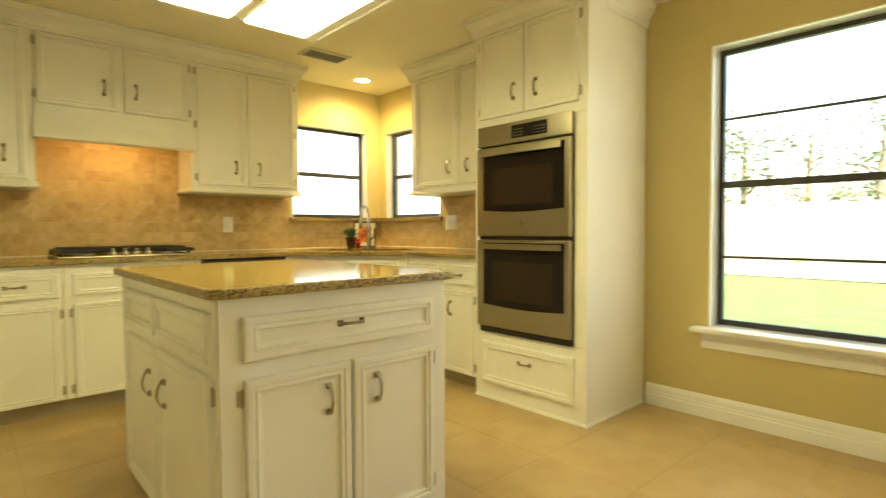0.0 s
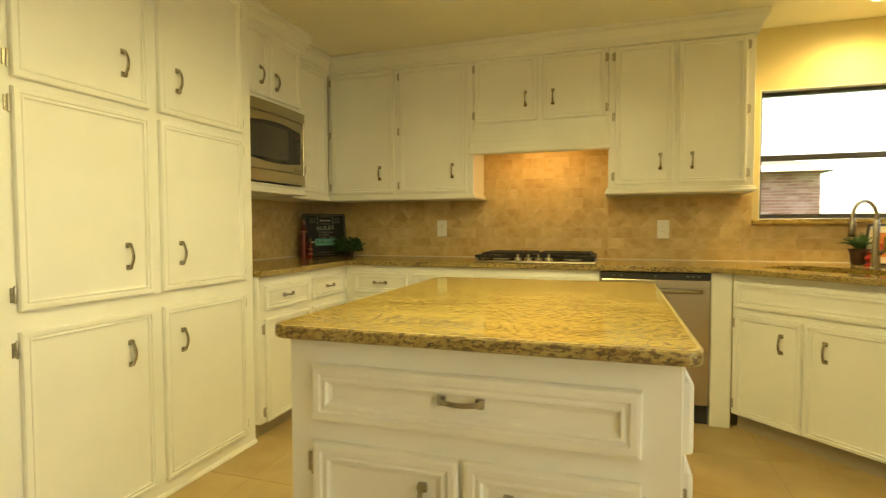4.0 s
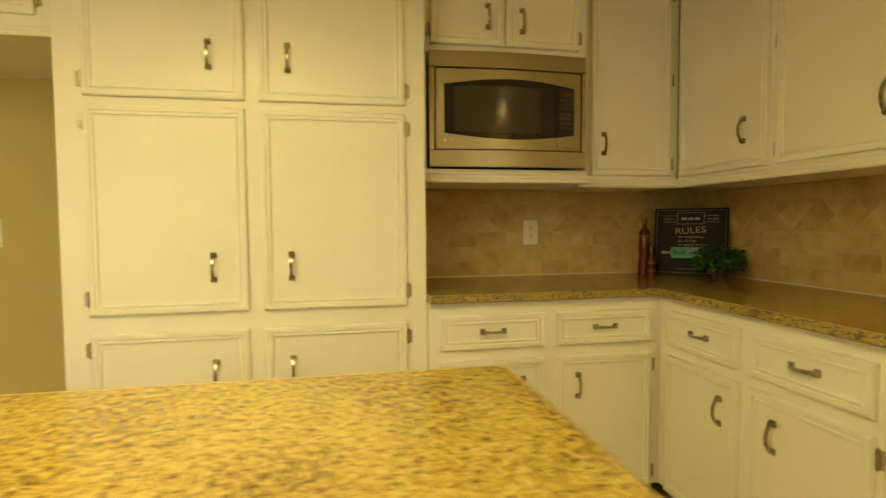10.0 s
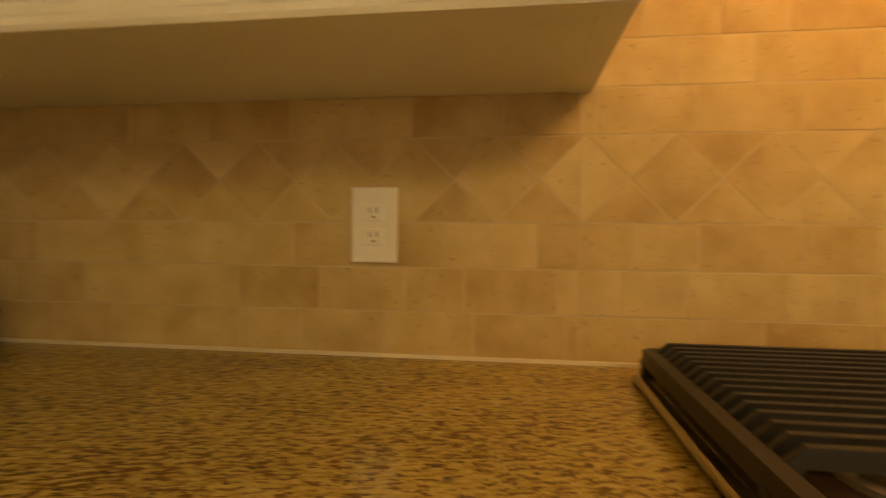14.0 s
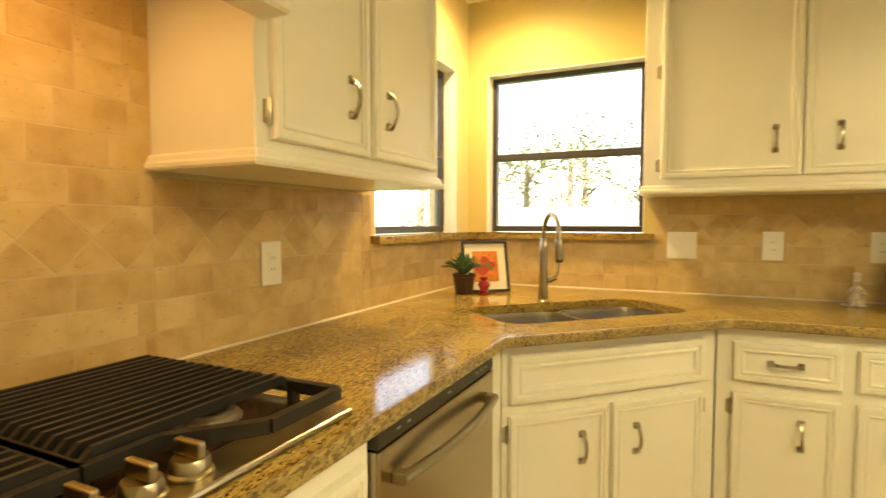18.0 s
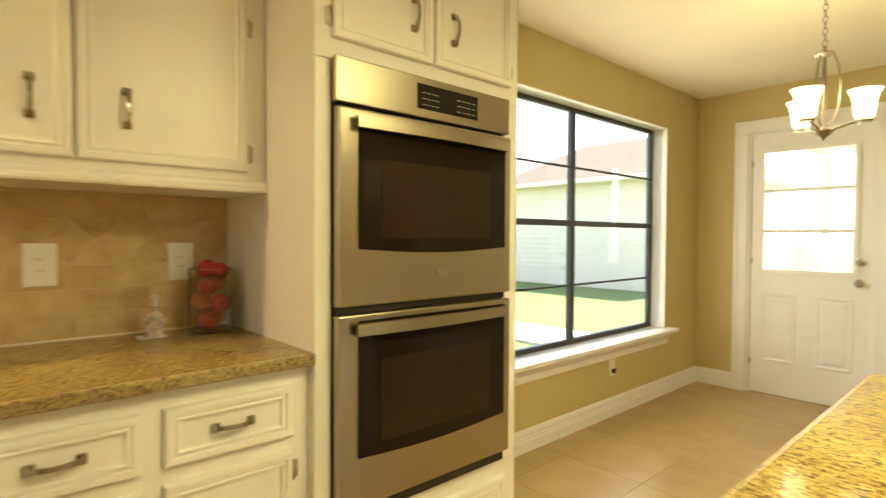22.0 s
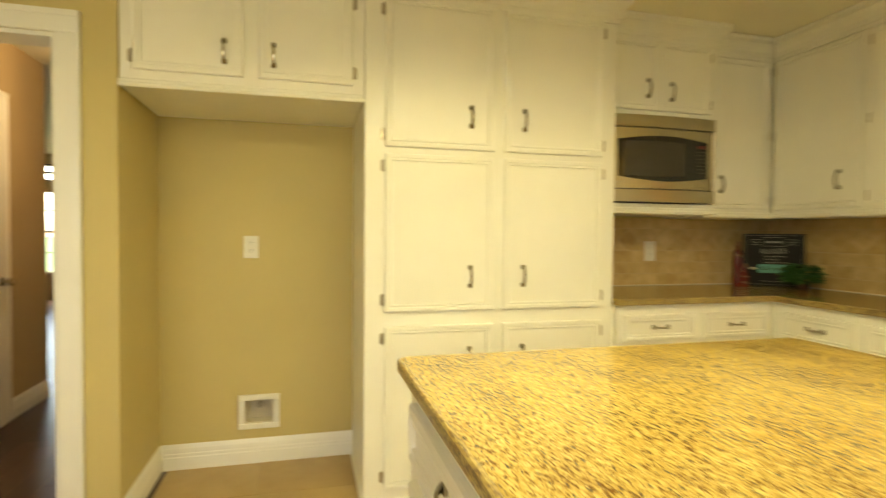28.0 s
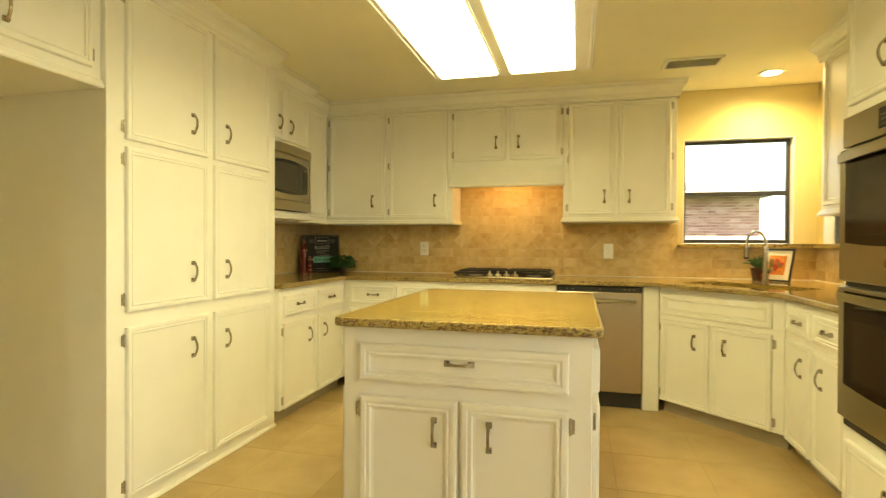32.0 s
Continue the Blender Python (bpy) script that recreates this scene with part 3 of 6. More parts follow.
BASE = [(0, 0), (0.016, 0), (0.016, 0.062), (0.0125, 0.068), (0.0125, 0.080), (0.010, 0.086), (0.010, 0.108), (0.006, 0.122), (0.003, 0.130), (0, 0.130)]
for k, path in enumerate((
    [(XE, 1.30), (XE, YS), (1.208, YS)],
    [(0.202, YS), (-0.21, YS), (-0.21, -1.37), (-0.41, -1.37)],
    [(-1.03, -1.37), (-1.20, -1.37), (-1.20, YU + 0.001)],
    [(XD, YU), (XD, -0.803)],
    [(XD, 0.178), (XD, 0.30), (XW, 0.30), (XW, 1.28)],
)):
    structure("baseboard_%d" % (k + 1), extrude_profile(BASE, path), TRIM, "white moulded baseboard", "baseboard")
structure("baseboard_6", extrude_profile(BASE, [(-1.27, -1.79), (-1.27, -4.20), (-2.65, -4.20), (-2.65, -1.79)]), TRIM, "white utility room baseboard", "baseboard")
structure("baseboard_7", extrude_profile(BASE, [(-2.30, -0.84), (-4.29, -0.84)]), TRIM, "white hall baseboard", "baseboard")

CROWN = [(0, 2.285), (0.012, 2.285), (0.014, 2.300), (0.020, 2.306), (0.022, 2.330), (0.034, 2.352), (0.050, 2.368), (0.056, 2.372), (0.056, 2.392), (0.060, 2.396), (0.060, 2.409), (0, 2.409)]
structure("crown_moulding_1", extrude_profile(CROWN, [(-2.165, 0.301), (-2.165, 1.28), (-2.14, 1.281), (-2.14, 2.53), (-2.298, 2.531), (-2.298, 3.26), (-2.40, 3.261), (-2.40, 3.77), (0.46, 3.77), (0.46, YN)]), CABINET, "white painted crown moulding over the cabinets", "trim")
structure("crown_moulding_2", extrude_profile(CROWN, [(XE, 3.18), (1.17, 3.18), (1.17, 2.141), (0.86, 2.14), (0.86, 1.32), (XE, 1.32)]), CABINET, "white painted crown moulding over the oven cabinet", "trim")

# ---------------------------------------------------------------- windows


def window(name, label, m, w, h, rail, muntins_low, muntins_high, mullions=(), sash=0.030):
    """A dark metal window: frame, meeting rail, sashes and panes, in the local plane x along, z up, inside at -y."""
    root = thing(name, label, "window", m, kind="structure")
    bm = bmesh.new()
    for lo, hi in (((0, 0), (w, sash)), ((0, h - sash), (w, h)), ((0, sash), (sash, h - sash)), ((w - sash, sash), (w, h - sash))):
        cuboid(bm, (lo[0], -0.014, lo[1]), (hi[0], 0.03, hi[1]), 0.003)
    part("window_frame", bm, BRONZE, root, "dark bronze metal window frame")
    xs = [0.0, *mullions, w]
    for x in mullions:
        part("mullion", box((x - 0.021, -0.018, 0.012), (x + 0.021, 0.026, h - 0.012), 0.003), BRONZE, root)
    for a, b in zip(xs, xs[1:]):
        part("meeting_rail", box((a + 0.012, -0.016, rail - 0.019), (b - 0.012, 0.014, rail + 0.019), 0.004, 2), BRONZE, root)
        for z in (*muntins_low, *muntins_high):
            part("muntin", box((a + 0.03, -0.008, z - 0.007), (b - 0.03, 0.010, z + 0.007), 0.002), BRONZE, root)
        for z0, z1 in ((0.01, rail), (rail, h - 0.01)):
            ob = part("pane", box((a + 0.01, -0.0015, z0), (b - 0.01, 0.0015, z1)), GLASS, root, "clear window pane")
            ob.visible_shadow = False
    return root


window("window_1", "dark framed double window of the breakfast corner", pose(1.625, 0.94, 0.522, 0, 0, -90), 2.18, 1.563, 0.80, (0.39,), (1.17,), (1.085,))
window("window_2", "dark framed sash window over the sink", pose(1.585, 3.99, 1.195, 0, 0, -90), 0.79, 0.825, 0.395, (), ())
window("window_3", "dark framed sash window over the sink", pose(0.56, 4.185, 1.195), 0.785, 0.825, 0.395, (), ())
window("window_4", "dark framed double window of the far room", pose(-10.67, -4.1, 0.48, 0, 0, 90), 3.6, 1.47, 0.74, (0.37,), (1.12,), (1.2, 2.4))
window("window_5", "long dark framed transom window of the far room", pose(-10.67, -4.1, 2.12, 0, 0, 90), 3.6, 0.30, 0.15, (), (), (1.2, 2.4))


def reveal(name, axis, plane, deep, u0, u1, z0, z1, low=True, sides=(True, True)):
    """White painted boards that line a window opening."""
    bm, t = bmesh.new(), 0.006
    boards = [(u0, u1, z1 - t, z1)] + ([(u0, u0 + t, z0, z1 - t)] if sides[0] else []) + ([(u1 - t, u1, z0, z1 - t)] if sides[1] else [])
    boards += [(u0 + t, u1 - t, z0, z0 + t)] if low else []
    for a, b, c, d in boards:
        cuboid(bm, (plane + 0.001, a, c) if axis == "x" else (a, plane + 0.001, c), (plane + deep, b, d) if axis == "x" else (b, plane + deep, d))
    return structure(name, bm, TRIM, "white painted window reveal", "trim")


reveal("trim_reveal_1", "x", XE, 0.110, -1.24, 0.94, 0.515, 2.085, False)
reveal("trim_reveal_2", "x", XE, 0.070, 3.20, 3.99, 1.19, 2.02, False)
reveal("trim_reveal_3", "y", YN, 0.070, 0.56, 1.345, 1.19, 2.02, False)
# white sill and apron of the large window
bm = box((1.415, -1.315, 0.492), (1.61, 1.015, 0.522), 0.008, 3)
structure("sill_breakfast", bm, TRIM, "white painted window sill", "trim")
structure("apron_breakfast", extrude_profile([(0, 0.40), (0.012, 0.40), (0.014, 0.44), (0.022, 0.455), (0.026, 0.478), (0.034, 0.488), (0.034, 0.4915), (0, 0.4915)], [(XE, 0.975), (XE, -1.275)]), TRIM, "white moulded window apron", "trim")
# painted corner post and reveals of the sink windows stay part of the walls; granite sills below them
bm = bmesh.new()
poly_prism(bm, [(0.52, 4.052), (1.452, 4.052), (1.452, 3.150), (XE + 0.045, 3.150), (XE + 0.045, 4.145), (0.52, 4.145)], 1.160, 1.192, 0.006)
structure("sill_sink", bm, GRANITE, "speckled granite window sill round the corner", "sill", smooth=False)

# ---------------------------------------------------------------- cabinets
DOORP = [(0, 0), (0, 0.013), (0.003, 0.019), (0.008, 0.020), (0.018, 0.020), (0.020, 0.0150), (0.024, 0.0150), (0.027, 0.0180), (0.031, 0.0180), (0.034, 0.0115), (0.041, 0.0105)]
WIDEP = [(0, 0), (0, 0.013), (0.003, 0.020), (0.010, 0.022), (0.022, 0.022), (0.025, 0.0165), (0.030, 0.0165), (0.034, 0.0200), (0.039, 0.0200), (0.044, 0.0120), (0.053, 0.0095)]


def pull_mesh():
    bm = bmesh.new()
    n, half = 14, 0.052
    rings = []
    for i in range(n + 1):
        u = -half + 2 * half * i / n
        s = abs(u) / half
        out = 0.005 + 0.024 * (1 - s**2.2)
        wide = 0.0045 + (0.0045 if s > 0.78 else 0.0) + 0.001 * s
        rings.append([bm.verts.new((a * wide, -out - b * 0.0035, u)) for a, b in ((-1, -1), (1, -1), (1, 1), (-1, 1))])
    for a, b in zip(rings, rings[1:]):
        for k in range(4):
            bm.faces.new((a[k], a[(k + 1) % 4], b[(k + 1) % 4], b[k]))
    bm.faces.new(rings[0][::-1])
    bm.faces.new(rings[-1])
    for s in (-1, 1):
        cuboid(bm, (-0.0105, -0.009, s * (half - 0.009) - 0.010), (0.0105, 0.0, s * (half - 0.009) + 0.010), 0.0015)
    return mesh_of("pull", bm, NICKEL, True, 40)


def hinge_mesh():
    bm = bmesh.new()
    cuboid(bm, (-0.014, -0.003, -0.024), (0.014, 0.0, 0.024), 0.001)
    lathe(bm, [(0.0, -0.030), (0.0035, -0.028), (0.0045, -0.024), (0.0045, 0.024), (0.0035, 0.028), (0.0, 0.030)], 8, Matrix.Translation((0, -0.0045, 0)))
    for z in (-0.014, 0.014):
        ball(bm, (0.006, -0.003, z), 0.0022, seg=6, rings=4)
    return mesh_of("hinge", bm, HINGE, True)


PULL, HINGEMESH = pull_mesh(), hinge_mesh()
_fronts = {}


def front(parent, name, x0, z0, x1, z1, pull=None, hinge="", profile=DOORP, y=0.0):
    """A door or drawer front with its pull (x, z, upright) and its surface hinges on the side 'l' or 'r'."""
    w, h = x1 - x0, z1 - z0
    key = (name, round(w, 4), round(h, 4), id(profile))
    if key not in _fronts:
        _fronts[key] = mesh_of(name, panel_front(w, h, profile), CABINET)
    ob = part(name, _fronts[key], None, parent, m=pose(x0, y, z0))
    if pull:
        px, pz, upright = pull
        part("handle", PULL, None, ob, "brushed nickel arched pull", pose(px - x0, -0.0105, pz - z0, 0, 0 if upright else 90, 0))
    if hinge:
        hx = -0.006 if hinge == "l" else w + 0.006
        zs = [0.055, h - 0.055] if h < 0.8 else [0.055, h * 0.5, h - 0.055]
        for z in zs:
            part("hinge", HINGEMESH, None, ob, "small worn metal hinge", pose(hx, -0.001, z))
    return ob


def body(parent, w, depth, z0, z1, name="body", x0=0.0):
    return part(name, box((x0, 0.0, z0), (w, depth, z1), 0.0025), CABINET, parent)


def toe(parent, w, depth=0.06, x0=0.0, top=0.092):
    return part("toe_kick", box((x0 + 0.002, depth, 0.0), (w - 0.002, depth + 0.02, top)), TOEKICK, parent, "beige toe kick")


def rail(parent, w, z, left=True, right=True, depth=0.33, x0=0.0):
    path = [(x0, 0.0), (w, 0.0)]
    if left:
        path = [(x0, depth)] + path
    if right:
        path = path + [(w, depth)]
    bm = extrude_profile([(-0.02, z - 0.002), (0.014, z - 0.002), (0.018, z + 0.004), (0.018, z + 0.012), (0.012, z + 0.018), (0.010, z + 0.028), (0.004, z + 0.034), (0.0005, z + 0.034), (-0.02, z + 0.004)], path)
    return part("light_rail", bm, CABINET, parent)


# -- west side: pantry, microwave column, corner unit, base units
pantry = thing("pantry_cabinet", "tall white painted pantry cabinet with six panelled doors", "cabinet", pose(-2.14, 1.28, 0, 0, 0, 90))
body(pantry, 1.25, 0.595, 0.0, 2.40)
for c, (a, b) in enumerate(((0.09, 0.605), (0.655, 1.172))):
    px = 0.49 if c == 0 else 0.755
    for z0, z1, pz in ((0.07, 0.812, 0.655), (0.878, 1.592, 1.035), (1.622, 2.285, 1.775)):
        front(pantry, "door", a, z0, b, z1, (px, pz, True), "l" if c == 0 else "r")
part("base_moulding", extrude_profile([(0, 0), (0.012, 0), (0.012, 0.008), (0.006, 0.018), (0, 0.02)], [(0.0, 0.6), (0.0, 0.0), (1.25, 0.0)]), CABINET, pantry)

fridge_top = thing("wall_cabinet", "white wall cabinet bridging the empty refrigerator niche", "cabinet", pose(-2.165, 0.302, 0, 0, 0, 90))
body(fridge_top, 0.977, 0.573, 1.815, 2.40)
front(fridge_top, "door", 0.05, 1.885, 0.468, 2.30, (0.395, 1.985, True), "l")
front(fridge_top, "door", 0.53, 1.885, 0.925, 2.30, (0.592, 1.985, True), "r")
rail(fridge_top, 0.977, 1.815, False, False)

column = thing("microwave_cabinet", "white wall cabinet with a built-in microwave opening", "cabinet", pose(-2.298, 2.532, 0, 0, 0, 90))
body(column, 0.728, 0.44, 1.878, 2.40, "upper_body")
body(column, 0.728, 0.44, 1.355, 1.41, "shelf")
body(column, 0.030, 0.44, 1.411, 1.877, "side_panel")
body(column, 0.728, 0.44, 1.411, 1.877, "side_panel", 0.712)
front(column, "door", 0.045, 1.912, 0.355, 2.285, (0.285, 2.03, True), "l")
front(column, "door", 0.362, 1.912, 0.685, 2.285, (0.432, 2.02, True), "r")
rail(column, 0.728, 1.355, False, True, 0.10)

corner_w = thing("wall_cabinet", "white wall cabinet in the kitchen corner", "cabinet", pose(-2.40, 3.262, 0, 0, 0, 90))
body(corner_w, 0.508, 0.335, 1.345, 2.40)
front(corner_w, "door", 0.066, 1.398, 0.465, 2.28, (0.125, 1.54, True), "r")
rail(corner_w, 0.508, 1.345, False, False)

base_w = thing("base_cabinet", "white base cabinet with two drawers and two doors", "cabinet", pose(-2.11, 2.532, 0, 0, 0, 90))
body(base_w, 1.565, 0.625, 0.093, 0.883)
toe(base_w, 0.98)
for x0, x1, px, hs in ((0.043, 0.458, 0.37, "l"), (0.510, 0.925, 0.60, "r")):
    front(base_w, "drawer", x0, 0.700, x1, 0.832, ((x0 + x1) / 2, 0.768, False))
    front(base_w, "door", x0, 0.097, x1, 0.655, (px, 0.535, True), hs)

# -- north side
base_n = thing("base_cabinet", "white base cabinet with two drawers and two doors", "cabinet", pose(-2.108, 3.50, 0))
body(base_n, 0.926, 0.59, 0.093, 0.883)
toe(base_n, 0.926)
for x0, x1, px, hs in ((0.060, 0.455, 0.370, "l"), (0.505, 0.908, 0.603, "r")):
    front(base_n, "drawer", x0, 0.695, x1, 0.835, ((x0 + x1) / 2, 0.768, False))
    front(base_n, "door", x0, 0.097, x1, 0.655, (px, 0.53, True), hs)
base_c = thing("base_cabinet", "white base cabinet under the cooktop", "cabinet", pose(-1.18, 3.50, 0))
body(base_c, 0.772, 0.59, 0.093, 0.883)
toe(base_c, 0.772)
for x0, x1, px, hs in ((0.045, 0.375, 0.31, "l"), (0.395, 0.745, 0.46, "r")):
    front(base_c, "drawer", x0, 0.700, x1, 0.832)
    front(base_c, "door", x0, 0.097, x1, 0.655, (px, 0.53, True), hs)
filler = thing("filler_panel", "white filler panel beside the dishwasher", "panel", pose(0.197, 3.50, 0))
body(filler, 0.108, 0.30, 0.0, 0.883)

upper_l = thing("wall_cabinet", "white wall cabinet with two tall doors", "cabinet", pose(-2.398, 3.77, 0))
body(upper_l, 1.132, 0.329, 1.345, 2.40)
front(upper_l, "door", 0.030, 1.392, 0.545, 2.28, (0.430, 1.54, True), "l")
front(upper_l, "door", 0.585, 1.392, 1.090, 2.28, (0.985, 1.54, True), "l")
rail(upper_l, 1.132, 1.345, False, True)

hood = thing("range_hood_cabinet", "white cabinet with a wooden hood valance above the cooktop", "range hood", pose(-1.264, 3.77, 0))
body(hood, 0.890, 0.329, 1.80, 2.40)
front(hood, "door", 0.012, 1.855, 0.442, 2.28, (0.362, 2.0, True), "l", y=-0.001)
front(hood, "door", 0.475, 1.855, 0.872, 2.28, (0.542, 2.0, True), "r", y=-0.001)
part("valance", extrude_profile([(0.001, 1.64), (0.066, 1.64), (0.072, 1.646), (0.071, 1.656), (0.056, 1.680), (0.040, 1.715), (0.030, 1.755), (0.024, 1.80), (0.001, 1.80)], [(-0.012, 0.0), (0.902, 0.0)]), CABINET, hood)
part("liner", box((0.01, 0.02, 1.74), (0.880, 0.32, 1.795)), STEEL, hood, "steel hood underside")
part("lens", box((0.27, 0.05, 1.733), (0.63, 0.16, 1.739)), glow_material("hood_lens", (1.0, 0.66, 0.30), 0.4), hood, "lit hood lamp lens")

upper_r = thing("wall_cabinet", "white wall cabinet with two tall doors", "cabinet", pose(-0.372, 3.783, 0))
body(upper_r, 0.832, 0.316, 1.358, 2.40)
front(upper_r, "door", 0.040, 1.412, 0.388, 2.28, (0.311, 1.552, True), "l")
front(upper_r, "door", 0.412, 1.412, 0.788, 2.28, (0.493, 1.552, True), "r")
rail(upper_r, 0.832, 1.358)

# -- diagonal sink base
DIAG = pose(0.307, 3.498, 0, 0, 0, -45)
sink_base = thing("sink_cabinet", "white diagonal sink cabinet with two doors and a false front", "cabinet", DIAG)
body(sink_base, 0.830, 0.46, 0.093, 0.69)
part("front_panel", box((0.0, 0.0, 0.69), (0.830, 0.02, 0.883), 0.002), CABINET, sink_base)
toe(sink_base, 0.830, 0.055)
front(sink_base, "false_front", 0.022, 0.697, 0.765, 0.845, None, "", WIDEP)
front(sink_base, "door", 0.022, 0.097, 0.376, 0.662, (0.275, 0.535, True), "l")
front(sink_base, "door", 0.390, 0.097, 0.765, 0.662, (0.483, 0.535, True), "r")

# -- east side
base_e = thing("base_cabinet", "white base cabinet with two drawers and two doors", "cabinet", pose(0.895, 2.908, 0, 0, 0, -90))
body(base_e, 0.766, 0.60, 0.093, 0.883)
toe(base_e, 0.766)
for x0, x1, px, hs in ((0.052, 0.359, 0.253, "l"), (0.403, 0.714, 0.496, "r")):
    front(base_e, "drawer", x0, 0.700, x1, 0.835, ((x0 + x1) / 2, 0.768, False))
    front(base_e, "door", x0, 0.097, x1, 0.660, (px, 0.535, True), hs)
upper_e = thing("wall_cabinet", "white wall cabinet beside the wall ovens", "cabinet", pose(1.17, 3.18, 0, 0, 0, -90))
body(upper_e, 1.038, 0.329, 1.36, 2.40)
front(upper_e, "door", 0.066, 1.418, 0.545, 2.28, (0.462, 1.555, True), "l")
front(upper_e, "door", 0.553, 1.418, 0.978, 2.28, (0.662, 1.555, True), "r")
rail(upper_e, 1.038, 1.36, True, False)

tower = thing("oven_cabinet", "tall white cabinet holding a double wall oven", "cabinet", pose(0.86, 2.141, 0, 0, 0, -90))
body(tower, 0.821, 0.638, 0.0, 0.427, "lower_body")
body(tower, 0.821, 0.638, 1.708, 2.40, "upper_body")
body(tower, 0.050, 0.638, 0.428, 1.707, "side_panel")
body(tower, 0.821, 0.638, 0.428, 1.707, "side_panel", 0.740)
for x in (-0.0018, 0.8212):
    part("end_panel", box((x, 0.0, 0.0), (x + 0.0016, 0.638, 2.40)), CABINET, tower)
part("back_panel", box((0.051, 0.60, 0.428), (0.739, 0.637, 1.707)), CABINET, tower)
front(tower, "drawer", 0.060, 0.108, 0.750, 0.368, (0.405, 0.272, False), "", WIDEP)
front(tower, "door", 0.050, 1.765, 0.400, 2.28, (0.325, 1.90, True), "l")
front(tower, "door", 0.412, 1.765, 0.770, 2.28, (0.490, 1.895, True), "r")
part("base_moulding", extrude_profile([(0, 0), (0.012, 0), (0.012, 0.008), (0.006, 0.018), (0, 0.02)], [(0.0, 0.0), (0.821, 0.0), (0.821, 0.62)]), CABINET, tower)

# -- hutch between the piers
hutch_b = thing("base_cabinet", "white hutch base cabinet with one drawer", "cabinet", pose(-0.412, -1.43, 0, 0, 0, 180))
body(hutch_b, 0.616, 0.385, 0.06, 0.883)
toe(hutch_b, 0.616, 0.03, 0.0, 0.06)
front(hutch_b, "drawer", 0.020, 0.695, 0.600, 0.830, (0.31, 0.765, False), "", WIDEP)
front(hutch_b, "door", 0.020, 0.085, 0.300, 0.650, (0.20, 0.525, True), "l")
front(hutch_b, "door", 0.315, 0.085, 0.600, 0.650, (0.415, 0.525, True), "r")
hutch_u = thing("wall_cabinet", "white hutch wall cabinet with two doors", "cabinet", pose(-0.412, -1.505, 0, 0, 0, 180))
body(hutch_u, 0.616, 0.31, 1.345, 2.40)
front(hutch_u, "door", 0.020, 1.395, 0.300, 2.29, (0.195, 1.55, True), "l")
front(hutch_u, "door", 0.310, 1.395, 0.595, 2.29, (0.415, 1.55, True), "r")
rail(hutch_u, 0.616, 1.345, False, False)
structure("crown_moulding_3", extrude_profile(CROWN, [(-0.412, -1.505), (-1.028, -1.505)]), CABINET, "white painted crown moulding over the hutch", "trim")

# -- island
island = thing("kitchen_island", "white painted kitchen island with drawers and doors all round", "island", pose(-1.076, 1.290, 0))
body(island, 0.874, 1.195, 0.0, 0.883)
front(island, "drawer", 0.066, 0.690, 0.800, 0.824, (0.433, 0.768, False), "", WIDEP)
front(island, "door", 0.068, 0.045, 0.427, 0.638, (0.345, 0.525, True), "l", WIDEP)
front(island, "door", 0.439, 0.045, 0.800, 0.638, (0.538, 0.525, True), "r", WIDEP)
for side in (0, 1):
    hold = part("end_panel", box((0.0, 0.0, 0.02), (1.175, 0.004, 0.88)), CABINET, island, "", pose(0.8775, 0.01, 0, 0, 0, 90) if side == 0 else pose(-0.0035, 1.185, 0, 0, 0, -90))
    spans = ((0.03, 0.575, 0.49, "l"), (0.595, 1.045, 0.68, "r")) if side == 0 else ((0.130, 0.580, 0.485, "l"), (0.600, 1.145, 0.685, "r"))
    for x0, x1, px, hs in spans:
        w, h = x1 - x0, 0.140
        for nm, z0, z1 in (("drawer", 0.690, 0.835), ("door", 0.045, 0.650)):
            ob = part(nm, mesh_of(nm, panel_front(w, z1 - z0, WIDEP), CABINET), None, hold, "", pose(x0, 0.0, z0))
            if nm == "door":
                part("handle", PULL, None, hold, "brushed nickel arched pull", pose(px, -0.0095, 0.50))
                for z in (0.10, 0.595):
                    part("hinge", HINGEMESH, None, hold, "small worn metal hinge", pose(x0 - 0.006 if hs == "l" else x1 + 0.006, -0.001, z))


def rounded(poly, radius, steps=5):
    """A polygon with its outer corners rounded by radius."""
    out, n = [], len(poly)
    for i in range(n):
        p, a, b = Vector(poly[i]), Vector(poly[i - 1]), Vector(poly[(i + 1) % n])
        da, db = (a - p).normalized(), (b - p).normalized()
        r = min(radius, (a - p).length * 0.45, (b - p).length * 0.45)
        for k in range(steps + 1):
            t = k / steps
            out.append(tuple((p + da * r) * (1 - t) ** 2 + p * 2 * t * (1 - t) + (p + db * r) * t**2))
    return out


EDGE = [(-0.012, 0.8840), (-0.003, 0.8840), (0.0, 0.8875), (0.0008, 0.8990), (0.0, 0.9105), (-0.0035, 0.9147), (-0.012, 0.9147)]
top = thing("island_worktop", "speckled gold granite island worktop with rounded corners", "worktop", pose(-1.110, 1.252, 0))
part("slab", poly_prism(bmesh.new(), rounded([(0.011, 0.011), (0.931, 0.011), (0.931, 1.259), (0.011, 1.259)], 0.036), 0.8836, 0.915), GRANITE, top)
part("edge", extrude_profile(EDGE, [(0.471, 0.0)] + rounded([(0, 0), (0.942, 0), (0.942, 1.270), (0, 1.270)], 0.045)[6:] + rounded([(0, 0), (0.942, 0), (0.942, 1.270), (0, 1.270)], 0.045)[:6] + [(0.471, 0.0)]), GRANITE_EDGE, top, "eased speckled granite edge")

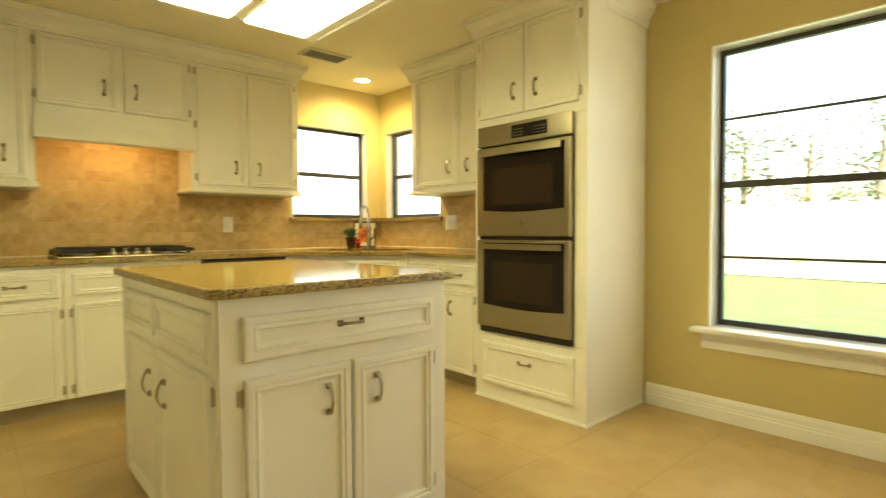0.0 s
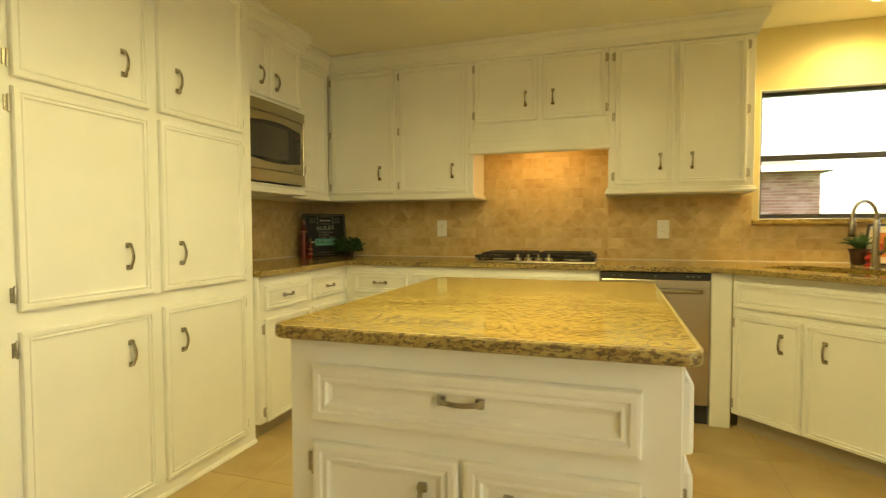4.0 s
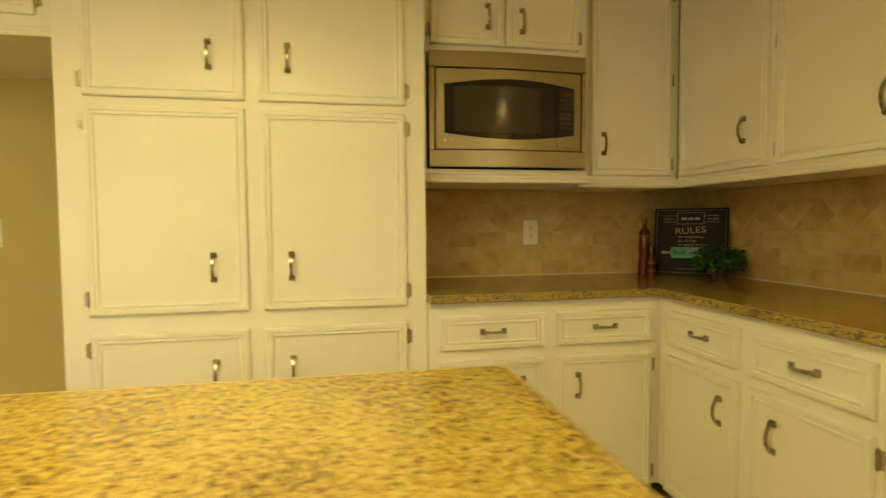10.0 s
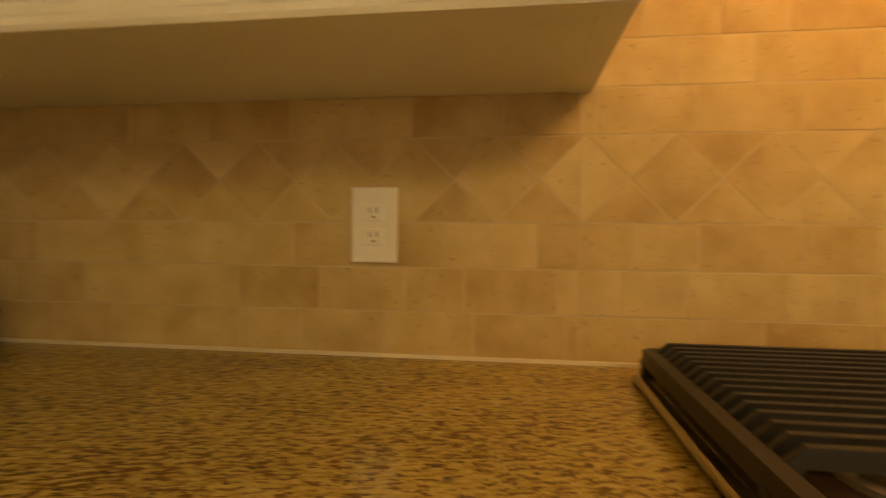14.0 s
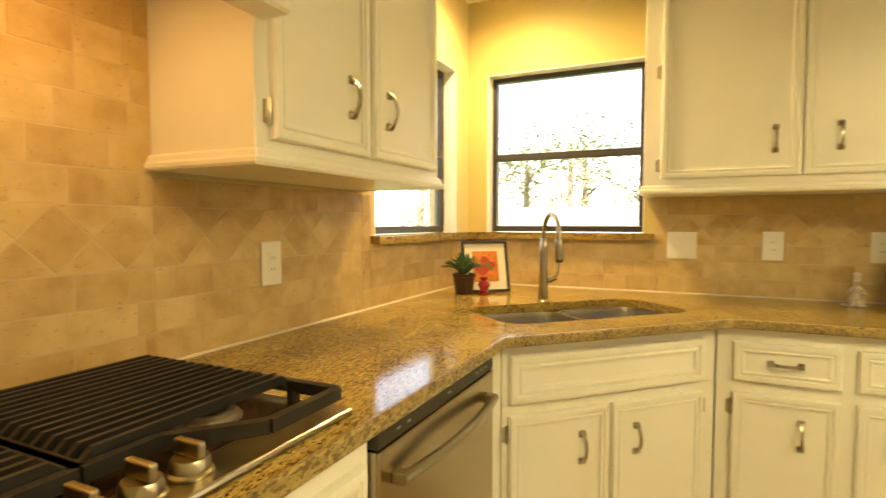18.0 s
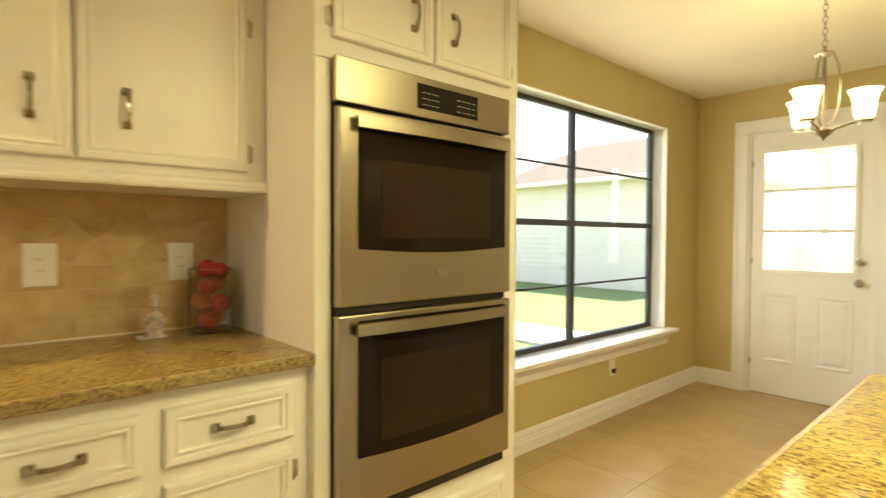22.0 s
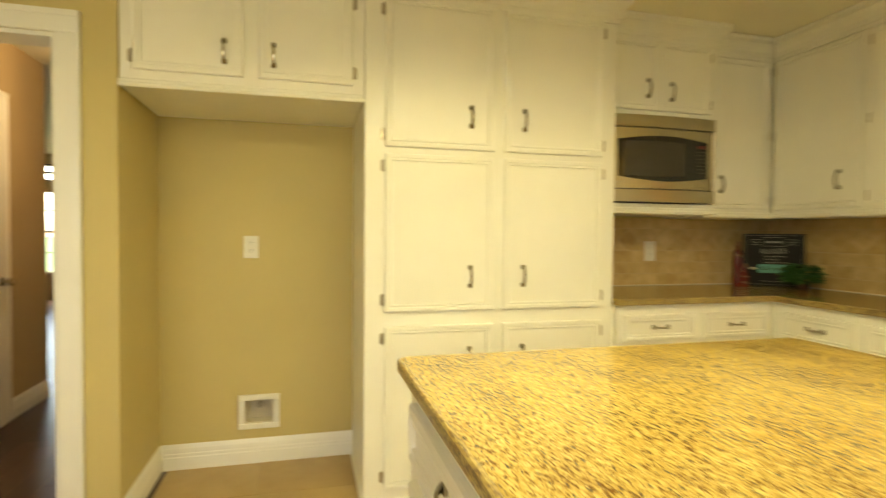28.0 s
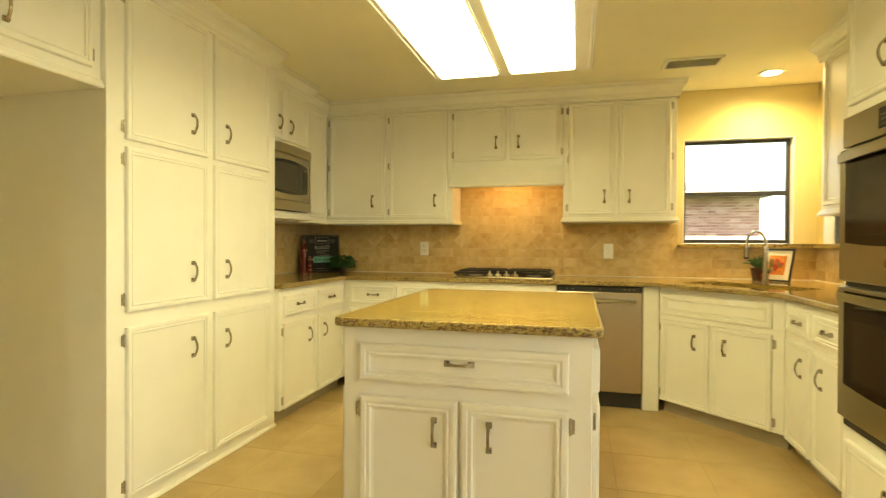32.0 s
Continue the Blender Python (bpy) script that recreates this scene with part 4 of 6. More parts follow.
# -- worktop along three walls, with the sink cut out
SINKM = pose(0.830, 3.376, 0, 0, 0, -45)
SINK = rounded([(-0.385, -0.185), (0.385, -0.185), (0.385, 0.12), (0.31, 0.19), (-0.385, 0.19)], 0.10, 6)


def worktop_mesh():
    bm = bmesh.new()
    outer = [(XW + 0.002, 2.532), (-2.086, 2.532), (-2.086, 3.476), (0.252, 3.476), (0.864, 2.864), (0.864, 2.143), (XE - 0.002, 2.143), (XE - 0.002, YN - 0.002), (XW + 0.002, YN - 0.002)]
    hole = [(SINKM @ Vector((x, y, 0)))[:2] for x, y in SINK]
    edges = []
    for loop in (outer, hole):
        vs = [bm.verts.new((x, y, 0.915)) for x, y in loop]
        edges += [bm.edges.new((vs[i], vs[(i + 1) % len(vs)])) for i in range(len(vs))]
    bmesh.ops.triangle_fill(bm, use_beauty=True, use_dissolve=False, edges=edges)
    for f in list(bm.faces):
        if f.normal.z < 0:
            f.normal_flip()
    topfaces = list(bm.faces)
    out = bmesh.ops.extrude_face_region(bm, geom=topfaces)
    low = [g for g in out["geom"] if isinstance(g, bmesh.types.BMVert)]
    bmesh.ops.translate(bm, verts=low, vec=(0, 0, -0.0315))
    return bm


worktop = thing("worktop", "speckled brown and gold granite worktop with a sink cut-out", "worktop")
part("slab", worktop_mesh(), GRANITE, worktop)
part("edge", extrude_profile(EDGE, [(-2.075, 2.532), (-2.075, 3.465), (0.247, 3.465), (0.853, 2.859), (0.853, 2.143)]), GRANITE_EDGE, worktop, "eased speckled granite edge")
hutch_top = thing("hutch_worktop", "small granite worktop of the hutch", "worktop", pose(-1.028, -1.818, 0), bm=box((0, 0, 0.8835), (0.616, 0.43, 0.915), 0.006, 2), material=GRANITE)
# ---------------------------------------------------------------- appliances


def double_oven():
    root = thing("double_wall_oven", "stainless steel double wall oven with dark glass doors", "oven", pose(0.85, 2.088, 0, 0, 0, -90))
    w = 0.684
    part("chassis", box((0.004, 0.0, 0.432), (w - 0.004, 0.58, 1.706)), DARKPLASTIC, root)
    part("control_panel", box((-0.008, -0.022, 1.590), (w + 0.008, 0.0, 1.714), 0.004, 2), STEEL, root)
    disp = part("display", box((0.27, -0.0245, 1.616), (0.53, -0.0215, 1.692), 0.002), BLACKGLASS, root, "dark touch display")
    bm = bmesh.new()
    for i in range(4):
        for k in range(3):
            cuboid(bm, (0.29 + 0.018 * i, -0.0252, 1.628 + 0.018 * k), (0.300 + 0.018 * i, -0.0246, 1.631 + 0.018 * k))
            cuboid(bm, (0.435 + 0.022 * i, -0.0252, 1.628 + 0.018 * k), (0.447 + 0.022 * i, -0.0246, 1.631 + 0.018 * k))
    tagged(part("legend", bm, CHALKWHITE, disp), "small pale key legends", "", "", "stuff")
    for z0, z1, low in ((1.035, 1.578, False), (0.471, 1.013, True)):
        door = part("oven_door", box((-0.004, -0.034, z0), (w + 0.004, -0.001, z1), 0.006, 2), STEEL, root)
        # dark window with a bowed lower edge
        bm, n = bmesh.new(), 12
        x0, x1, t0, b0 = 0.055, w - 0.030, z1 - 0.018, z0 + 0.158 if not low else z0 + 0.142
        pts = [(x1, t0), (x0, t0)] + [(x0 + (x1 - x0) * k / n, b0 - 0.013 * math.sin(math.pi * k / n)) for k in range(n + 1)]
        back = [bm.verts.new((x, -0.034, z)) for x, z in pts]
        fore = [bm.verts.new((x, -0.0375, z)) for x, z in pts]
        bm.faces.new(fore)
        for i in range(len(pts)):
            j = (i + 1) % len(pts)
            bm.faces.new((back[i], back[j], fore[j], fore[i]))
        glass = part("oven_window", bm, OVENGLASS, door, "dark reflective oven glass")
        part("viewing_window", box((x0 + 0.075, -0.0385, b0 + 0.030), (x1 - 0.075, -0.0372, t0 - 0.115), 0.0005), OVENVIEW, glass, "slightly paler inner viewing window")
        bm = bmesh.new()
        hz = z1 - 0.040
        tube(bm, [(0.040 + (w - 0.08) * k / 12, -0.052 - 0.014 * math.sin(math.pi * k / 12), hz) for k in range(13)], 0.01, flat=(0.008, 0.0165))
        for x in (0.075, w - 0.075):
            cuboid(bm, (x - 0.014, -0.054, hz - 0.012), (x + 0.014, -0.033, hz + 0.012), 0.003)
        part("oven_handle", bm, STEEL, door, "steel bar handle", smooth=True)
    badge = bmesh.new()
    lathe(badge, [(0.0, 0.0), (0.019, 0.0), (0.020, 0.002), (0.017, 0.003), (0.0, 0.0032)], 20, pose(w / 2 + 0.02, -0.0345, 1.118, 90, 0, 0))
    part("badge", badge, NICKEL, root, "round plain maker's badge")
    part("vent_gap", box((0.0, -0.008, 1.0145), (w, 0.0, 1.0335)), DARKPLASTIC, root)
    part("vent_trim", box((0.0, -0.010, 0.430), (w, 0.0, 0.468), 0.002), DARKPLASTIC, root, "black lower vent")
    return root


def microwave():
    root = thing("microwave_oven", "built-in stainless microwave with dark curved glass door", "microwave", pose(-2.288, 2.568, 0, 0, 0, 90))
    w, z0, z1 = 0.674, 1.416, 1.880
    part("chassis", box((0.02, 0.0, z0 + 0.006), (w - 0.03, 0.42, z1 - 0.006)), DARKPLASTIC, root)
    bm = bmesh.new()
    n = 10
    for lo, hi in ((z0, z0 + 0.066), (z1 - 0.064, z1)):
        for k in range(n):
            a, b = k / n, (k + 1) / n
            bow0, bow1 = 0.018 * math.sin(math.pi * a), 0.018 * math.sin(math.pi * b)
            vs = [bm.verts.new(p) for p in ((w * a, -0.018 - bow0, lo), (w * b, -0.018 - bow1, lo), (w * b, -0.018 - bow1, hi), (w * a, -0.018 - bow0, hi), (w * a, 0.0, lo), (w * b, 0.0, lo), (w * b, 0.0, hi), (w * a, 0.0, hi))]
            for f in ((0, 1, 2, 3), (0, 4, 5, 1), (3, 2, 6, 7)):
                bm.faces.new([vs[i] for i in f])
            if k == 0:
                bm.faces.new([vs[i] for i in (0, 3, 7, 4)])
            if k == n - 1:
                bm.faces.new([vs[i] for i in (1, 5, 6, 2)])
    bmesh.ops.remove_doubles(bm, verts=bm.verts, dist=0.0002)
    part("trim_kit", bm, STEEL, root, "stainless trim above and below", smooth=True)
    part("trim_side", box((0.0, -0.017, z0 + 0.066), (0.022, 0.0, z1 - 0.064), 0.002), STEELV, root)
    part("trim_side", box((w - 0.014, -0.017, z0 + 0.066), (w, 0.0, z1 - 0.064), 0.002), STEELV, root)
    part("recess", box((0.022, -0.004, z0 + 0.066), (w - 0.014, 0.0, z1 - 0.064)), DARKPLASTIC, root)

    def curved(x0, x1, lo, hi, out, name, material, parent, label="", arc=0.0, span=None):
        bm, cols = bmesh.new(), []
        a0, a1 = span or (x0, x1)
        for k in range(n + 1):
            x = x0 + (x1 - x0) * k / n
            u = (x - 0.034) / (w - 0.06)
            y = -0.012 - out - 0.022 * math.sin(math.pi * min(max(u, 0), 1))
            bulge = arc * math.sin(math.pi * (x - a0) / (a1 - a0))
            cols.append([bm.verts.new(p) for p in ((x, y, lo - bulge), (x, y, hi + bulge), (x, -0.004, hi + bulge), (x, -0.004, lo - bulge))])
        for a, b in zip(cols, cols[1:]):
            for i in range(4):
                j = (i + 1) % 4
                bm.faces.new((a[i], b[i], b[j], a[j]))
        bm.faces.new(cols[0])
        bm.faces.new(cols[-1][::-1])
        return part(name, bm, material, parent, label, smooth=True)

    dlo, dhi, black = z0 + 0.072, z1 - 0.070, (0.061, 0.624)
    door = curved(0.030, 0.5425, dlo, dhi, 0.0, "door", STEEL, root)
    curved(0.061, 0.5425, z0 + 0.136, z1 - 0.132, 0.002, "door_glass", BLACKGLASS, door, "black curved door glass", 0.024, black)
    curved(0.100, 0.468, z0 + 0.142, z1 - 0.142, 0.003, "screen", SCREEN, door, "grey perforated viewing screen", 0.006)
    panel = curved(0.5445, w - 0.020, dlo, dhi, 0.0, "control_panel", STEEL, root)
    curved(0.5445, 0.624, z0 + 0.136, z1 - 0.132, 0.002, "keypad", BLACKGLASS, panel, "black keypad glass", 0.024, black)
    curved(0.552, 0.612, z1 - 0.165, z1 - 0.148, 0.003, "clock", plain("dim_red_clock", (0.10, 0.012, 0.01), 0.3, bump=0.0), panel, "dim red clock window")
    bm = bmesh.new()
    for r in range(7):
        for c in range(3):
            x = 0.553 + 0.022 * c
            y = -0.0155 - 0.022 * math.sin(math.pi * (x - 0.034) / (w - 0.06))
            z = z1 - 0.182 - 0.0195 * r
            cuboid(bm, (x, y - 0.001, z - 0.003), (x + 0.012, y, z + 0.003))
    tagged(part("legend", bm, plain("grey_key_legend", (0.09, 0.085, 0.075), 0.6, bump=0.0), panel), "small grey key legends", "", "", "stuff")
    part("door_button", box((0.553, -0.026, dlo + 0.012), (0.624, -0.012, dlo + 0.042), 0.003, 2), STEEL, panel)
    bm = bmesh.new()
    lathe(bm, [(0, 0), (0.008, 0), (0.008, 0.002), (0, 0.002)], 14, pose(0.072, -0.014, dlo + 0.034, 90, 0, 0))
    cuboid(bm, (0.088, -0.0185, dlo + 0.031), (0.118, -0.015, dlo + 0.037))
    part("badge", bm, CHROME, root, "small plain badge")
    return root


def dishwasher():
    root = thing("dishwasher", "stainless steel dishwasher with a bar handle", "dishwasher", pose(-0.405, 3.50, 0))
    w = 0.600
    part("tub", box((0.004, 0.02, 0.105), (w - 0.004, 0.58, 0.872)), DARKPLASTIC, root)
    part("door", box((0.003, -0.018, 0.118), (w - 0.003, 0.02, 0.838), 0.006, 2), STEELV, root, "brushed steel door")
    ctl = part("control_strip", box((0.003, -0.016, 0.840), (w - 0.003, 0.02, 0.878), 0.004, 2), DARKPLASTIC, root, "black control strip")
    bm = bmesh.new()
    for x in (0.07, 0.11, 0.30, 0.47, 0.50, 0.53):
        cuboid(bm, (x, -0.0166, 0.856), (x + 0.014, -0.0158, 0.860))
    tagged(part("legend", bm, CHALKWHITE, ctl), "small pale key legends", "", "", "stuff")
    bm = bmesh.new()
    tube(bm, [(0.05 + 0.5 * k / 14, -0.038 - 0.022 * math.sin(math.pi * k / 14), 0.775) for k in range(15)], 0.012, 10)
    for x in (0.06, w - 0.06):
        cuboid(bm, (x - 0.012, -0.040, 0.763), (x + 0.012, -0.017, 0.787), 0.003)
    part("handle", bm, STEEL, root, "curved steel handle", smooth=True)
    part("kick_plate", box((0.004, 0.030, 0.0), (w - 0.004, 0.05, 0.112)), DARKPLASTIC, root, "black kick plate")
    return root


def cooktop():
    root = thing("gas_cooktop", "gas cooktop with black cast iron grates", "cooktop", pose(-1.20, 3.51, 0.915))
    w, d = 0.765, 0.500
    part("base_plate", box((0, 0, 0.0005), (w, d, 0.012), 0.006, 2), STEEL, root, "stainless steel base plate")
    part("burner_tray", box((0.015, 0.075, 0.0122), (w - 0.015, d - 0.012, 0.0150), 0.001), ENAMEL, root, "dark brown enamel tray")
    for k, (x, y, r) in enumerate(((0.15, 0.18, 0.045), (0.15, 0.39, 0.036), (0.385, 0.33, 0.055), (0.615, 0.39, 0.036), (0.615, 0.18, 0.045))):
        bm = bmesh.new()
        lathe(bm, [(0, 0.0152), (r + 0.012, 0.0152), (r + 0.010, 0.020), (r, 0.022), (r, 0.030), (0, 0.030)], 20, Matrix.Translation((x, y, 0)))
        b = part("burner", bm, plain("burner_ring_%d" % k, (0.34, 0.30, 0.24), 0.4, 0.8, bump=0.02), root, "pale metal burner ring", smooth=True)
        bm = bmesh.new()
        lathe(bm, [(0, 0.0302), (r * 0.82, 0.0302), (r * 0.82, 0.036), (r * 0.6, 0.0385), (0, 0.039)], 20, Matrix.Translation((x, y, 0)))
        part("burner_cap", bm, IRON, b, "black burner cap", smooth=True)
    for k, (x0, x1) in enumerate(((0.018, 0.3805), (0.3845, 0.747))):
        bm = bmesh.new()
        y0, y1, top = 0.055, d - 0.020, 0.052
        # rim: outer bars, the front one bending forward round the knobs' end
        inner = x1 if k == 0 else x0
        outer = x0 if k == 0 else x1
        rim = [(outer, y1), (outer, y0 - 0.035), (outer + (0.16 if k == 0 else -0.16), y0 - 0.035), (inner - (0.10 if k == 0 else -0.10), y0 + 0.055), (inner, y0 + 0.055), (inner, y1), (outer, y1)]
        for (ax, ay), (bx, by) in zip(rim, rim[1:]):
            tube(bm, [(ax, ay, top - 0.012), (bx, by, top - 0.012)], 0.008, flat=(0.008, 0.010))
        for i in range(15):
            y = y0 + 0.070 + (y1 - y0 - 0.085) * i / 14
            tube(bm, [(x0 + 0.006, y, 0.038), (x0 + 0.022, y, top + 0.002), (x1 - 0.022, y, top + 0.002), (x1 - 0.006, y, 0.038)], 0.006, flat=(0.0042, 0.008))
        for x in (x0, x1):
            for y in (y0 + 0.06, y1):
                cuboid(bm, (x - 0.009, y - 0.009, 0.0125), (x + 0.009, y + 0.009, 0.036), 0.002)
        part("grate", bm, IRON, root, "black cast iron grate")
    for x in (0.285, 0.350, 0.415, 0.480):
        bm = bmesh.new()
        lathe(bm, [(0, 0.0125), (0.028, 0.0125), (0.028, 0.016), (0.0245, 0.019), (0.0235, 0.032), (0.0215, 0.0345), (0, 0.0345)], 20, Matrix.Translation((x, 0.048, 0)))
        kn = part("knob", bm, STEEL, root, "steel control knob", smooth=True)
        part("grip", box((x - 0.0055, 0.025, 0.0346), (x + 0.0055, 0.072, 0.056), 0.003, 2), STEEL, kn)
    return root


def sink():
    root = thing("kitchen_sink", "double bowl stainless steel undermount sink", "sink", SINKM)
    for x0, x1, y1 in ((-0.380, -0.012, 0.185), (0.012, 0.380, 0.177)):
        poly = rounded([(x0, -0.180), (x1, -0.180), (x1, y1), (x0, y1)], 0.075, 6)
        bm = bmesh.new()
        cx, cy = (x0 + x1) / 2, (y1 - 0.180) / 2
        rings = []
        for scale, z in ((1.06, 0.882), (1.0, 0.882), (0.985, 0.86), (0.955, 0.74), (0.93, 0.713), (0.86, 0.702), (0.10, 0.697)):
            rings.append([bm.verts.new((cx + (x - cx) * scale, cy + (y - cy) * scale, z)) for x, y in poly])
        for a, b in zip(rings, rings[1:]):
            for i in range(len(poly)):
                j = (i + 1) % len(poly)
                bm.faces.new((a[i], a[j], b[j], b[i]))
        bm.faces.new(rings[-1])
        bowl = part("bowl", bm, BASIN, root, "brushed steel bowl", smooth=True)
        bm = bmesh.new()
        lathe(bm, [(0.0, 0.7), (0.030, 0.7), (0.040, 0.703), (0.043, 0.7005), (0.043, 0.699)], 18, Matrix.Translation((cx, cy, 0)))
        part("drain", bm, CHROME, bowl, "polished drain ring", smooth=True)
    return root


def faucet():
    at = Vector((0.985, 3.548, 0.915))
    root = thing("kitchen_faucet", "brushed steel pull-down faucet with a high arched spout", "faucet", pose(*at, 0, 0, -56))
    bm = bmesh.new()
    lathe(bm, [(0, 0.0005), (0.026, 0.0005), (0.026, 0.005), (0.021, 0.009), (0.0185, 0.10), (0.0165, 0.125), (0.0150, 0.255), (0.0125, 0.262), (0, 0.263)], 20)
    part("column", bm, NICKEL, root, "brushed steel column", smooth=True)
    bm = bmesh.new()
    pts = [(0, 0, 0.258), (0, 0, 0.268)] + [(0, -0.086 + 0.086 * math.cos(a), 0.272 + 0.088 * math.sin(a)) for a in np.linspace(0.05, math.pi - 0.05, 20)] + [(0, -0.173, 0.262)]
    tube(bm, pts, 0.0095, 12)
    part("spout", bm, NICKEL, root, "thin arched steel spout", smooth=True)
    bm = bmesh.new()
    lathe(bm, [(0, 0.004), (0.0155, 0.004), (0.0165, 0.008), (0.0160, 0.055), (0.0125, 0.088), (0.0, 0.090)], 16, pose(0, -0.175, 0.180, -4, 0, 0))
    head = part("spray_head", bm, NICKEL, root, "pull-down spray head", smooth=True)
    bm = bmesh.new()
    lathe(bm, [(0, -0.006), (0.0135, -0.006), (0.0150, -0.002), (0.0150, 0.0038), (0, 0.0038)], 16, pose(0, -0.175, 0.180, -4, 0, 0))
    part("spray_tip", bm, DARKPLASTIC, head, "black spray tip", smooth=True)
    bm = bmesh.new()
    tube(bm, [(0.012, 0, 0.085), (0.030, -0.005, 0.088), (0.050, -0.012, 0.10)], 0.011, 10)
    tube(bm, [(0.050, -0.012, 0.098), (0.058, -0.014, 0.125), (0.060, -0.014, 0.175)], 0.0075, 8, flat=(0.011, 0.0045))
    part("lever", bm, NICKEL, root, "side lever", smooth=True)
    return root


double_oven(), microwave(), dishwasher(), cooktop(), sink(), faucet()

# ---------------------------------------------------------------- doors, lamps, fittings


def knob_set(parent, x, z, y, out=-1, bolt=0.0):
    for dz, r in ((0.0, 0.026), (bolt, 0.020)) if bolt else ((0.0, 0.026),):
        bm = bmesh.new()
        lathe(bm, [(0, 0), (0.030, 0), (0.030, 0.006), (0.012, 0.010), (0.011, 0.030), (r, 0.040), (r * 1.05, 0.052), (r * 0.8, 0.062), (0, 0.064)], 18, pose(x, y, z + dz, 90 if out < 0 else -90, 0, 0))
        part("door_knob" if not dz else "deadbolt", bm, NICKEL, parent, "brushed nickel knob", smooth=True)


def six_panel_leaf(parent, w, h, rows=((0.22, 0.78), (0.97, 1.56), (1.66, 1.88))):
    part("leaf", box((0, 0, 0.008), (w, 0.035, h), 0.003), TRIM, parent)
    for z0, z1 in rows:
        for x0, x1 in ((0.11, w / 2 - 0.05), (w / 2 + 0.05, w - 0.11)):
            for y, flip in ((0.0, 0), (0.035, 180)):
                bm = panel_front(x1 - x0, z1 - z0, [(0, 0.0002), (0.006, 0.009), (0.014, 0.010), (0.030, 0.002), (0.055, 0.010)])
                part("raised_panel", bm, TRIM, parent, "", pose(x0 if not flip else x1, y, z0, 0, 0, flip))


back_door = thing("door_1", "white back door with a glazed upper half", "door", pose(1.085, YS - 0.02, 0, 0, 0, 180), kind="structure")
DW, G0, G1, GX0, GX1 = 0.762, 0.975, 1.905, 0.080, 0.668
bm = bmesh.new()
for lo, hi in (((0, 0.012), (GX0, 2.035)), ((GX1, 0.012), (DW, 2.035)), ((GX0, 0.012), (GX1, G0)), ((GX0, G1), (GX1, 2.035))):
    cuboid(bm, (lo[0], 0, lo[1]), (hi[0], 0.042, hi[1]))
bmesh.ops.remove_doubles(bm, verts=bm.verts, dist=0.0002)
part("leaf", bm, TRIM, back_door, "white painted door leaf")
bm = bmesh.new()
for lo, hi in (((GX0 - 0.025, G0 - 0.025), (GX1 + 0.025, G0 + 0.012)), ((GX0 - 0.025, G1 - 0.012), (GX1 + 0.025, G1 + 0.025)), ((GX0 - 0.025, G0 + 0.012), (GX0 + 0.012, G1 - 0.012)), ((GX1 - 0.012, G0 + 0.012), (GX1 + 0.025, G1 - 0.012))):
    cuboid(bm, (lo[0], -0.012, lo[1]), (hi[0], -0.0003, hi[1]), 0.004, 2)
part("glazing_bead", bm, TRIM, back_door)
for z in (1.285, 1.600):
    part("muntin", box((GX0 + 0.012, -0.008, z - 0.012), (GX1 - 0.012, 0.030, z + 0.012), 0.004), TRIM, back_door)
for z0, z1 in ((G0, 1.285), (1.285, 1.600), (1.600, G1)):
    ob = part("pane", box((GX0, 0.010, z0), (GX1, 0.014, z1)), GLASS, back_door, "clear door pane")
    ob.visible_shadow = False
for z0, z1 in ((0.265, 0.80),):
    for x0, x1 in ((0.09, 0.315), (0.435, 0.665)):
        part("raised_panel", panel_front(x1 - x0, z1 - z0, [(0, 0.0002), (0.006, 0.007), (0.014, 0.008), (0.030, 0.0015), (0.055, 0.008)]), TRIM, back_door, "", pose(x0, 0, z0))
knob_set(back_door, DW - 0.062, 0.915, 0.0, -1, 0.148)
part("threshold", box((-0.02, -0.01, 0.0), (DW + 0.02, 0.12, 0.011), 0.003), CHROME, back_door, "metal threshold")
for z in (0.25, 1.05, 1.82):
    part("hinge", HINGEMESH, None, back_door, "", pose(-0.004, 0.0, z))

util_door = thing("door_2", "white six-panel utility door standing open inward", "door", pose(-2.020, YU - 0.150, 0, 0, 0, -91), kind="structure")
six_panel_leaf(util_door, 0.72, 2.02)
knob_set(util_door, 0.655, 0.94, 0.035, 1)
knob_set(util_door, 0.655, 0.94, 0.0, -1)
for z in (0.22, 0.98, 1.78):
    part("hinge", box((-0.012, 0.030, z - 0.045), (0.010, 0.040, z + 0.045), 0.002), HINGE, util_door)
hall_door = thing("door_3", "white six-panel hall door, closed", "door", pose(-3.075, -0.803, 0, 0, 0, 180), kind="structure")
six_panel_leaf(hall_door, 0.61, 2.03)
knob_set(hall_door, 0.545, 0.915, 0.0, -1)
casing("trim_hall_closet", "y", -0.84, 1, -3.69, -3.07, 2.035, 0.07)


